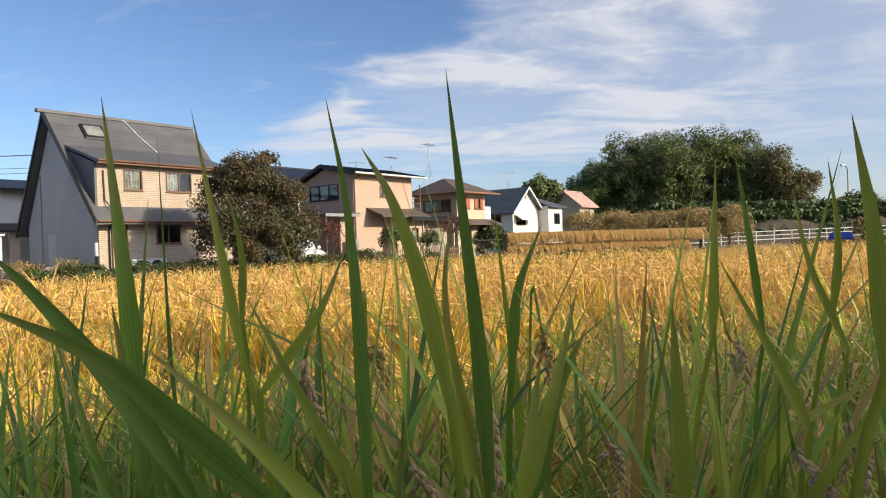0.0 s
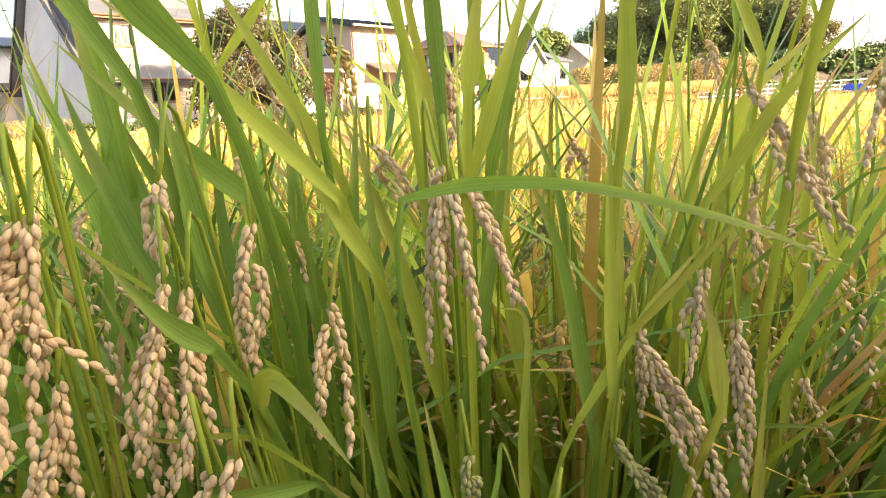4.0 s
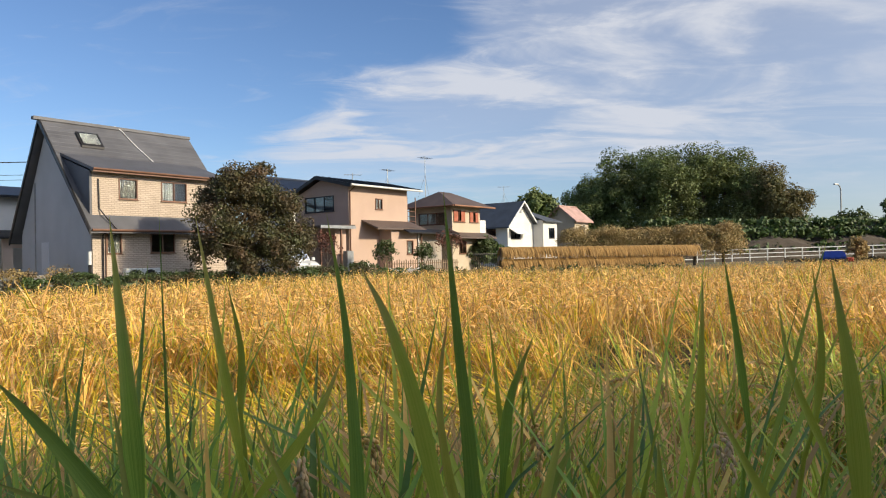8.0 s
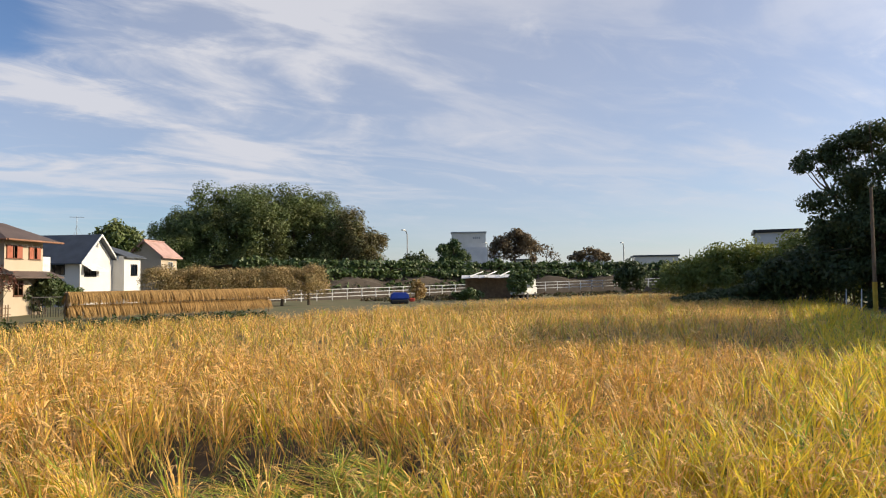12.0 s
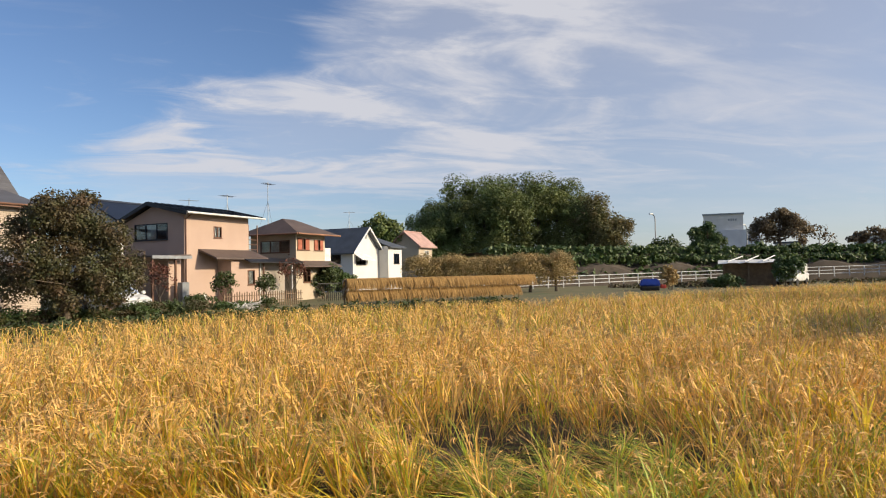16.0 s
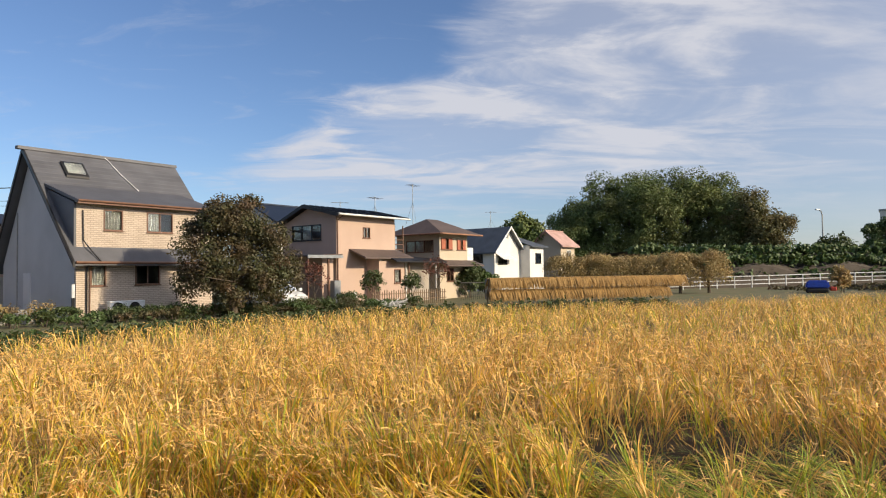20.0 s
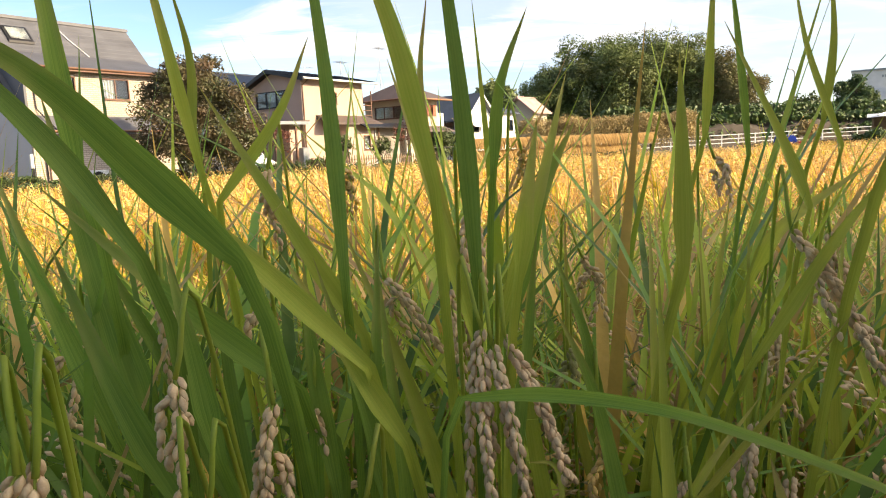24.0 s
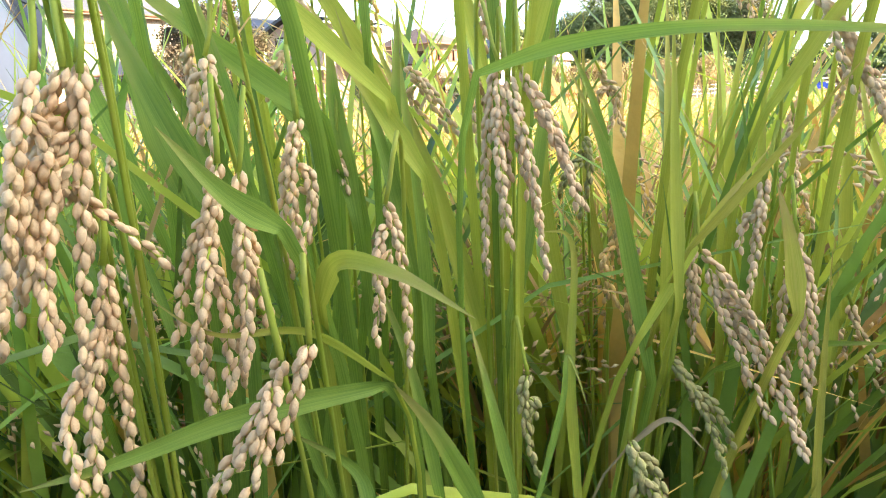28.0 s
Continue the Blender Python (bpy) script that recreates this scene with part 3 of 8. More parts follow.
def tuft(r, blades, segs, ears, grains, height, width, mix, lean=0.0, lean_az=0.0, gsize=1.0, fold=0.0, sides=3, strands=2, arch=(0.25, 1.25)):
    """One hill of rice as arrays; mix: share of green, lime, gold and straw leaves; arch: how far the leaves bend over."""
    b = Batch()
    az = r.uniform(0, math.tau, blades)
    low = r.uniform(0.0, 0.55, blades) * height * (0.0 if lean else 1.0)
    base = np.column_stack([r.normal(0, 0.028, (blades, 2)) + np.column_stack([np.cos(az), np.sin(az)]) * low[:, None] * 0.08, low])
    ln = (height * 1.06 - low) * r.uniform(0.75, 1.12, blades) * (1 + 0.12 * sum(arch) / 2)
    t0 = np.abs(r.normal(0.12, 0.08, blades))
    t1 = r.uniform(arch[0], arch[1], blades) + (r.random(blades) < 0.18) * 0.8
    if lean:
        az = lean_az + r.normal(0, 0.55, blades)
        t0, t1 = np.full(blades, lean) + r.normal(0, 0.16, blades), np.full(blades, lean + 0.35) + r.normal(0, 0.25, blades)
    kinds = r.choice(4, blades, p=mix)
    if mix is LIME:
        kinds[(kinds == 2) | ((kinds == 1) & (r.random(blades) < 0.7))] = 6
    v, f, _ = strips(base, az, ln, width * r.uniform(0.6, 1.15, blades), t0, t1, segs, fold=fold, twist=r.normal(0, 0.5, blades))
    b.add(v, f, np.repeat(kinds, len(f) // blades), len(f) // blades)
    for _ in range(ears):
        a = r.uniform(0, math.tau) if not lean else lean_az + r.normal(0, 0.6)
        h = height * r.uniform(0.68, 0.92)
        l0 = abs(r.normal(0.16, 0.08)) if not lean else lean + r.normal(0, 0.1)
        top = np.array([math.cos(a) * math.sin(l0) * h, math.sin(a) * math.sin(l0) * h, math.cos(l0) * h])
        v, f, _ = strips(np.zeros((1, 3)), np.array([a]), np.array([h]), np.array([0.005]), np.array([l0]), np.array([l0 + 0.02]), 2)
        b.add(v, f, 3 if r.random() < 0.5 else 1)
        if grains > 3:
            at, al = panicle_points(top, a, r.uniform(0.15, 0.21), (l0 + 0.2, r.uniform(1.9, 2.7)), grains, 3 if grains < 30 else 5, 0.3, r)
            v, f = spindles(at, al, np.full(len(at), 0.0078 * gsize), np.full(len(at), 0.0019 * gsize * (0.7 if gsize > 1 else 1)), sides)
            b.add(v, f, 7 if r.random() < 0.75 else 5)
        else:
            for _ in range(strands):
                l = r.uniform(0.10, 0.17)
                aa = a + r.normal(0, 0.4)
                v, f, _ = strips(top[None], np.array([aa]), np.array([l]), np.array([0.0125 * gsize]), np.array([l0 + 0.7]), np.array([r.uniform(2.1, 2.9)]), 3, power=0.6, twist=np.array([r.uniform(-1.5, 1.5)]))
                b.add(v, f, 4 if r.random() < 0.8 else 2)
    return (*b.arrays(), np.concatenate(b.g))


def ripe_tuft(r, leaves, leaf_segs, ears, strands, ear_segs, width, ear_width, height=0.92, lean=0.0, green=0.0):
    """One hill of ripe rice: bowed leaves below, and many ears that arch over and hang at its top; green: 0 dry to 1 still green."""
    b = Batch()
    az = r.normal(0, 0.5, leaves) if lean else r.uniform(0, math.tau, leaves)
    low = r.uniform(0.05, 0.55, leaves) * height * (0.45 if lean else 1.0)
    base = np.column_stack([np.cos(az) * 0.05, np.sin(az) * 0.05, low])
    up = r.random(leaves) < 0.62
    ln = np.where(up, (height * 1.0 - low) * r.uniform(0.72, 1.05, leaves), r.uniform(0.28, 0.5, leaves))
    t0 = np.where(up, r.uniform(0.08, 0.55, leaves), r.uniform(0.15, 0.6, leaves)) + lean
    t1 = np.where(up, r.uniform(0.25, 0.95, leaves), r.uniform(1.2, 2.5, leaves)) * (0.35 if lean else 1.0) + lean
    kinds = np.where(up, r.choice([1, 2, 3, 6], leaves, p=(0.04 + 0.18 * green, 0.54 - 0.34 * green, 0.3 - 0.08 * green, 0.12 + 0.24 * green)), r.choice([0, 1, 2, 3], leaves, p=(0.05 + 0.3 * green, 0.09 + 0.1 * green, 0.46 - 0.2 * green, 0.40 - 0.2 * green)))
    v, f, _ = strips(base, az, ln, width * r.uniform(0.7, 1.2, leaves), t0, t1, leaf_segs, twist=r.normal(0, 0.7, leaves))
    b.add(v, f, np.repeat(kinds, leaf_segs), leaf_segs)
    a = r.normal(0, 0.6, ears) if lean else r.uniform(0, math.tau, ears)
    l0 = np.abs(r.normal(0.2, 0.12, ears)) + lean * 0.9
    h = height * r.uniform(0.62, 0.9, ears)
    root = np.column_stack([r.normal(0, 0.035, (ears, 2)), np.zeros(ears)])
    tops = root + np.column_stack([np.cos(a) * np.sin(l0) * h, np.sin(a) * np.sin(l0) * h, np.cos(l0) * h])
    v, f, _ = strips(root, a, h, np.full(ears, width * 0.45), l0, l0 + 0.02, 1)
    b.add(v, f, r.choice([1, 2, 3], ears), 1)
    n = ears * strands
    aa = np.repeat(a, strands) + r.normal(0, 0.35, n)
    t0 = np.repeat(l0, strands) + r.uniform(0.1, 1.1, n)
    t1 = r.uniform(1.2, 2.8, n)
    v, f, _ = strips(np.repeat(tops, strands, axis=0), aa, r.uniform(0.09, 0.17, n), np.full(n, ear_width) * r.uniform(0.8, 1.2, n), t0, t1, ear_segs, power=0.8, twist=r.uniform(-1.6, 1.6, n), lobed=ear_segs > 3)
    b.add(v, f, np.repeat(r.choice([4, 3, 5], n, p=(0.82, 0.1, 0.08)), ear_segs), ear_segs)
    return (*b.arrays(), np.concatenate(b.g))


def scatter(name, places, yaw, size, tufts, pick, label, lean, clear=0.0):
    """Copies of tufts, joined into one mesh; leaves that hang into the trodden spot at the edge are left out."""
    b = Batch()
    for k, (v, f, m, g) in enumerate(tufts):
        q = np.where(pick == k)[0]
        if not len(q):
            continue
        c, s = np.cos(yaw[q])[:, None] * size[q, None], np.sin(yaw[q])[:, None] * size[q, None]
        x = v[None, :, 0] * c - v[None, :, 1] * s + places[q, 0:1]
        y = v[None, :, 0] * s + v[None, :, 1] * c + places[q, 1:2]
        z = v[None, :, 2] * size[q, None] + 0 * x
        # stems lean together in drifts
        x = x + lean[q, 0:1] * z
        y = y + lean[q, 1:2] * z
        z = z / np.sqrt(1 + (lean[q] ** 2).sum(1))[:, None]
        vv = np.stack([x, y, z], 2).reshape(-1, 3)
        ff = (f[None] + (np.arange(len(q)) * len(v))[:, None, None]).reshape(-1, 4)
        mm = np.tile(m, len(q))
        if clear:
            near = (np.hypot(vv[:, 0] - 0.02, vv[:, 1] - 0.01) < clear) & (vv[:, 2] > 0.25)
            gg = (g[None] + (np.arange(len(q)) * (g.max() + 1))[:, None]).reshape(-1)
            bad = np.zeros(gg.max() + 1, bool)
            bad[gg[near[ff].any(1)]] = True
            ff, mm = ff[~bad[gg]], mm[~bad[gg]]
        b.add(vv, ff, mm)
    v, f, m = b.arrays()
    ob = np_mesh(name, v, f, RICE_MATS, index=m, smooth=True)
    return tagged(ob, label, "rice", kind="stuff")


def hills(x0, x1, y0, y1, sx, sy, jitter):
    gx, gy = np.meshgrid(np.arange(x0, x1, sx), np.arange(y0, y1, sy))
    p = np.stack([gx.ravel(), gy.ravel()], 1)
    p = p + rng.normal(0, jitter, p.shape)
    return p[inside(p, FIELD)]


def lodged(p):
    """1 in the flattened swath, falling to 0 round it."""
    a = np.hypot((p[:, 0] - 2.4) / 0.9, (p[:, 1] - 4.9) / 0.8)
    c = np.hypot((p[:, 0] + 0.2) / 3.0, (p[:, 1] - 3.9) / 1.35)
    return np.clip(1.7 - 1.3 * np.minimum(a, c), 0, 1)


def dist0(p):
    return np.hypot(p[:, 0], p[:, 1])


DULL, MIXED = (0.16, 0.42, 0.2, 0.22), (0.12, 0.50, 0.25, 0.13)
PATCH, GREEN, EDGE, LIME = (0.26, 0.38, 0.2, 0.16), (0.62, 0.32, 0.03, 0.03), (0.28, 0.54, 0.1, 0.08), (0.05, 0.34, 0.49, 0.12)


def grow(name, p, blades, segs, width, ears, strands, ear_segs, ear_width, variants, label, green=0.0):
    """A stretch of the field: tufts of each colouring, upright or lodged, chosen by place."""
    tufts = []
    for mix in (DULL, MIXED):
        tufts += [tuft(rng, blades, segs, 4, 1, 0.95, width, mix, arch=(0.5, 1.7), gsize=1.2, strands=strands) for _ in range(variants)]
    tufts += [ripe_tuft(rng, int(blades * 1.25), segs, int(ears * 0.9), strands, ear_segs, width, ear_width, green=green) for _ in range(variants)]
    tufts += [tuft(rng, blades, segs, 6, 1, 0.95, width * 1.45, LIME, arch=(0.6, 1.9), gsize=1.2, strands=strands) for _ in range(variants)]
    tufts += [ripe_tuft(rng, blades, segs, ears, strands, ear_segs, width, ear_width, lean=0.8 + 0.5 * k / variants, green=green) for k in range(variants)]
    tufts += [tuft(rng, blades, segs, 3, 1, 0.95, width, LIME, lean=0.9 + 0.4 * k / variants, lean_az=0.0, gsize=1.2, strands=strands) for k in range(variants)]
    tufts += [tuft(rng, int(blades * 1.7), segs, 3, 1, 0.95, width, PATCH, lean=1.0 + 0.25 * k / variants, lean_az=0.0, gsize=1.2, strands=strands) for k in range(variants)]
    d = line_dist(p, EDGE_NEAR) + rng.normal(0, 0.18, len(p))
    right = np.clip((p[:, 0] - 1.5) / 5, 0, 1)
    wild = np.array([noise.noise((x * 0.35, y * 0.35, 0)) for x, y in p])
    patchy = np.array([noise.noise((x * 0.9, y * 0.9, 2.0)) for x, y in p])
    far = dist0(p)
    kind = np.full(len(p), 2)
    kind[(rng.random(len(p)) < 0.75 * right * np.clip(1.4 - d / 2.0, 0, 1)) | ((wild > 0.2) & (d < 9) & (rng.random(len(p)) < 0.04)) | ((patchy > 0.38) & (far < 12) & (rng.random(len(p)) < 0.08))] = 3
    kind[d < 1.7] = 1
    kind[d < 1.0] = 0
    kind[(d < 2.6) & (p[:, 0] > 1.3) & (rng.random(len(p)) < np.interp(d, [1.2, 2.6], [0.9, 0.4]))] = 3
    kind[(d < 0.8) & (p[:, 0] > 1.3) & (rng.random(len(p)) < 0.35)] = 1
    kind[(d < 1.7) & (p[:, 0] > 4)] = 3
    flat = lodged(p) * (d > 1.2) > rng.uniform(0.1, 0.85, len(p))
    kind[flat] = 4 + (rng.random(flat.sum()) < 0.45)
    clump = np.hypot((p[:, 0] - 1.9) / 1.1, (p[:, 1] - 2.3) / 1.1) + rng.normal(0, 0.14, len(p)) < 1
    kind[clump & (d > 0.5)] = 1
    flat &= ~clump
    # the sunken green patch and the plants that fall into it
    patch = np.hypot((p[:, 0] - 2.45) / 1.4, (p[:, 1] - 5.5) / 1.15) + rng.normal(0, 0.12, len(p))
    kind[patch < 1] = np.where(rng.random((patch < 1).sum()) < 0.9, 6, 0)
    hollow = np.hypot((p[:, 0] - 2.1) / 0.95, (p[:, 1] - 6.4) / 0.7) + rng.normal(0, 0.1, len(p))
    kind[hollow < 1] = 6
    flat = (flat & (patch >= 1)) | (kind == 6)
    yaw = rng.uniform(0, math.tau, len(p))
    yaw[flat] = np.array([math.pi + 0.5 + 2.2 * noise.noise((x * 0.7, y * 0.7, 12.0)) for x, y in p[flat]]) + rng.normal(0, 0.35, flat.sum())
    swell = np.array([noise.noise((x * 1.1, y * 1.1, 4.0)) + 0.7 * noise.noise((x * 2.7, y * 2.7, 8.0)) for x, y in p])
    s = rng.uniform(0.90, 1.08, len(p)) * (1 + 0.05 * wild + 0.11 * swell * np.clip((d - 0.8) / 2, 0, 1))
    s *= np.where(clump, 0.95, np.interp(far, [1.3, 2.0, 4.5, 7.0], [0.90, 0.78, 0.86, 1.0]))
    s *= 1 - 0.17 * np.clip((p[:, 0] - 1.5) / 1.5, 0, 1) * np.clip(2 - d / 2.2, 0, 1)
    s *= np.interp(patch, [0.3, 1.0, 1.3], [0.8, 0.9, 1.0])
    s[hollow < 1] = rng.uniform(0.35, 0.6, (hollow < 1).sum())
    dip = (swell < -0.45) & (d > 2) & (far < 20)
    s[dip] *= 0.74
    kind[dip & ~flat & (d < 4) & (rng.random(len(p)) < 0.6)] = 0
    pick = kind * variants + rng.integers(0, variants, len(p))
    gust = np.array([(noise.noise((x * 0.55, y * 0.55, 3.0)) + 0.6 * noise.noise((x * 1.9, y * 1.9, 5.0)), noise.noise((x * 0.55, y * 0.55, 9.0)) + 0.6 * noise.noise((x * 1.9, y * 1.9, 7.0))) for x, y in p])
    lean = (gust * 0.75 + rng.normal(0, 0.2, gust.shape)) * np.clip((d - 0.5) / 2.0, 0.25, 1)[:, None]
    lean -= np.array([0.35, 0.1]) * (lodged(p) * ~flat)[:, None]
    lean[flat] *= 0.4
    # the outermost hills hang out over the edge
    lean += np.array([0.12, -0.34]) * np.clip(1.1 - d, 0, 1)[:, None] * (p[:, :1] > 1.0)
    return scatter(name, p, yaw, s, tufts, pick, label, lean)


FIELD_LABEL = "ripe golden rice standing in a paddy"
p = hills(-5.5, 7, 0.0, 6.5, 0.22, 0.18, 0.035)
q = p[(dist0(p) < 3.2) & (dist0(p) > 1.45)]
grow("rice_stand", q, 30, 4, 0.011, 11, 3, 10, 0.0085, 6, "green-edged stand of ripe rice with nodding golden ears", 1.0)
q = p[(dist0(p) < 6.3) & (dist0(p) >= 3.2)]
grow("rice_stand", q, 24, 3, 0.0155, 9, 3, 6, 0.012, 7, FIELD_LABEL, 0.9)
p = hills(-15, 16, -3, 14.5, 0.305, 0.265, 0.08)
grow("rice_stand", p[(dist0(p) >= 6.3) & (dist0(p) < 14)], 14, 2, 0.018, 9, 2, 3, 0.015, 7, FIELD_LABEL, 0.3)
p = hills(-35, 48, -8, 40, 0.48, 0.44, 0.15)
grow("rice_stand", p[(dist0(p) >= 14) & (p[:, 1] > -6)], 8, 2, 0.024, 9, 1, 2, 0.021, 7, FIELD_LABEL)
# the dense green rows at the edge
p = hills(-1.7, 1.8, 0.0, 1.7, 0.145, 0.135, 0.03)
p = p[(dist0(p) <= 1.5) & (dist0(p) > 0.4) & ((p[:, 1] > 0.48 + 0.5 * np.clip(p[:, 0] - 0.15, 0, 0.35)) | (p[:, 0] < -0.6))]
tufts = [tuft(rng, 50, 5, 3, 66, 0.98, 0.0145, mix, arch=(0.3, 1.5), fold=0.35, gsize=1.0, sides=3) for mix in (GREEN, GREEN, GREEN, EDGE, MIXED, DULL)]
warm = np.clip(0.2 + 0.8 * p[:, 0] + 0.6 * (p[:, 1] - 0.6), 0.08, 0.9) + 0.6 * (dist0(p) > 0.85)
pick = np.where(rng.random(len(p)) < warm, np.where(dist0(p) > 0.85, rng.integers(3, 6, len(p)), 3), rng.integers(0, 3, len(p)))
lean = np.array([(noise.noise((x * 1.3, y * 1.3, 3.0)), noise.noise((x * 1.3, y * 1.3, 9.0))) for x, y in p]) * 0.3 + rng.normal(0, 0.08, p.shape)
scatter("rice_stand", p, rng.uniform(0, math.tau, len(p)), np.interp(dist0(p), [0.5, 0.8, 1.1, 1.5], [1.10, 1.06, 0.95, 0.88]) * rng.uniform(0.93, 1.07, len(p)), tufts, pick, "dense green rice leaves with ripe ears at the paddy's edge", lean, clear=0.40)

# ---- the plants at the paddy's edge, nearest to the camera ----
def blade_material(name, base, lighter, tip, dry=0.25):
    """A rice leaf: fine veins along it, a pale midrib, and a tip that yellows and dries."""
    m = bpy.data.materials.new(name)
    m.use_nodes = True
    nt = m.node_tree
    N, L = nt.nodes.new, nt.links.new
    p = nt.nodes["Principled BSDF"]
    uv, sep, obj, tc = N("ShaderNodeUVMap"), N("ShaderNodeSeparateXYZ"), N("ShaderNodeObjectInfo"), N("ShaderNodeTexCoord")
    L(uv.outputs["UV"], sep.inputs[0])
    patch, vein = N("ShaderNodeTexNoise"), N("ShaderNodeTexNoise")
    patch.inputs["Scale"].default_value = 26
    L(tc.outputs["Object"], patch.inputs["Vector"])
    mp = N("ShaderNodeMapping")
    mp.inputs["Scale"].default_value = (34, 1.2, 1)
    L(uv.outputs["UV"], mp.inputs["Vector"])
    L(mp.outputs["Vector"], vein.inputs["Vector"])
    vein.inputs["Scale"].default_value, vein.inputs["Detail"].default_value = 1.0, 2

    def mixed(fac, a, b):
        n = N("ShaderNodeMix")
        n.data_type = "RGBA"
        for key, v in (("Factor", fac), ("A", a), ("B", b)):
            if isinstance(v, tuple):
                n.inputs[key].default_value = (*v, 1)
            else:
                L(v, n.inputs[key])
        return n.outputs["Result"]

    def ranged(v, lo, hi, a=0.0, b=1.0):
        n = N("ShaderNodeMapRange")
        n.inputs["From Min"].default_value, n.inputs["From Max"].default_value = lo, hi
        n.inputs["To Min"].default_value, n.inputs["To Max"].default_value = a, b
        L(v, n.inputs["Value"])
        return n.outputs["Result"]

    def summed(a, b, op="ADD"):
        n = N("ShaderNodeMath")
        n.operation = op
        for k, v in enumerate((a, b)):
            if isinstance(v, (int, float)):
                n.inputs[k].default_value = v
            else:
                L(v, n.inputs[k])
        return n.outputs[0]

    col = mixed(ranged(vein.outputs["Fac"], 0.38, 0.62), base, lighter)
    col = mixed(ranged(patch.outputs["Fac"], 0.45, 0.75, 0.0, 0.7), col, lighter)
    absn = N("ShaderNodeMath")
    absn.operation = "ABSOLUTE"
    L(summed(sep.outputs[0], 0.5, "SUBTRACT"), absn.inputs[0])
    col = mixed(ranged(absn.outputs[0], 0.0, 0.06, 0.55, 0.0), col, lighter)
    age = summed(summed(sep.outputs[1], summed(patch.outputs["Fac"], 0.5, "MULTIPLY")), summed(obj.outputs["Random"], dry, "MULTIPLY"))
    col = mixed(ranged(summed(age, summed(absn.outputs[0], 0.25, "MULTIPLY")), 1.12, 1.5), col, tip)
    hsv = N("ShaderNodeHueSaturation")
    L(ranged(obj.outputs["Random"], 0.0, 1.0, 0.78, 1.12), hsv.inputs["Value"])
    L(col, hsv.inputs["Color"])
    L(hsv.outputs["Color"], p.inputs["Base Color"])
    p.inputs["Roughness"].default_value = 0.55
    p.inputs["Specular IOR Level"].default_value = 0.3
    b = N("ShaderNodeBump")
    b.inputs["Strength"].default_value, b.inputs["Distance"].default_value = 0.35, 0.0006
    L(vein.outputs["Fac"], b.inputs["Height"])
    L(b.outputs["Normal"], p.inputs["Normal"])
    tr, ms = N("ShaderNodeBsdfTranslucent"), N("ShaderNodeMixShader")
    L(hsv.outputs["Color"], tr.inputs["Color"])
    ms.inputs[0].default_value = 0.4
    L(p.outputs["BSDF"], ms.inputs[1])
    L(tr.outputs["BSDF"], ms.inputs[2])
    L(ms.outputs["Shader"], nt.nodes["Material Output"].inputs["Surface"])
    M[name] = m


blade_material("blade_green", (0.19, 0.31, 0.04), (0.31, 0.42, 0.06), (0.46, 0.40, 0.10), 0.2)
blade_material("blade_lime", (0.40, 0.46, 0.05), (0.52, 0.53, 0.07), (0.52, 0.43, 0.11), 0.3)
blade_material("blade_gold", (0.42, 0.42, 0.05), (0.54, 0.48, 0.08), (0.48, 0.33, 0.11), 0.3)
blade_material("blade_straw", (0.50, 0.38, 0.20), (0.58, 0.46, 0.26), (0.44, 0.31, 0.18), 0.3)


def rice_plant(x, y):
    return thing("rice_plant", pose(x, y, 0.0), "tall rice plant with broad leaves and drooping ripe ears", "rice plant", "rice plants at the edge")


def bend(points, n):
    """A smooth line of n + 1 places through points."""
    p = [Vector(q) for q in points]
    p = [p[0] * 2 - p[1]] + p + [p[-1] * 2 - p[-2]]
    out = []
    spans = len(p) - 3
    for k in range(n + 1):
        s = min(k / n * spans, spans - 1e-6)
        i = int(s)
        u = s - i
        a, b, c, d = p[i:i + 4]
        out.append(0.5 * ((2 * b) + (c - a) * u + (2 * a - 5 * b + 4 * c - d) * u * u + (3 * b - a - 3 * c + d) * u ** 3))
    return out


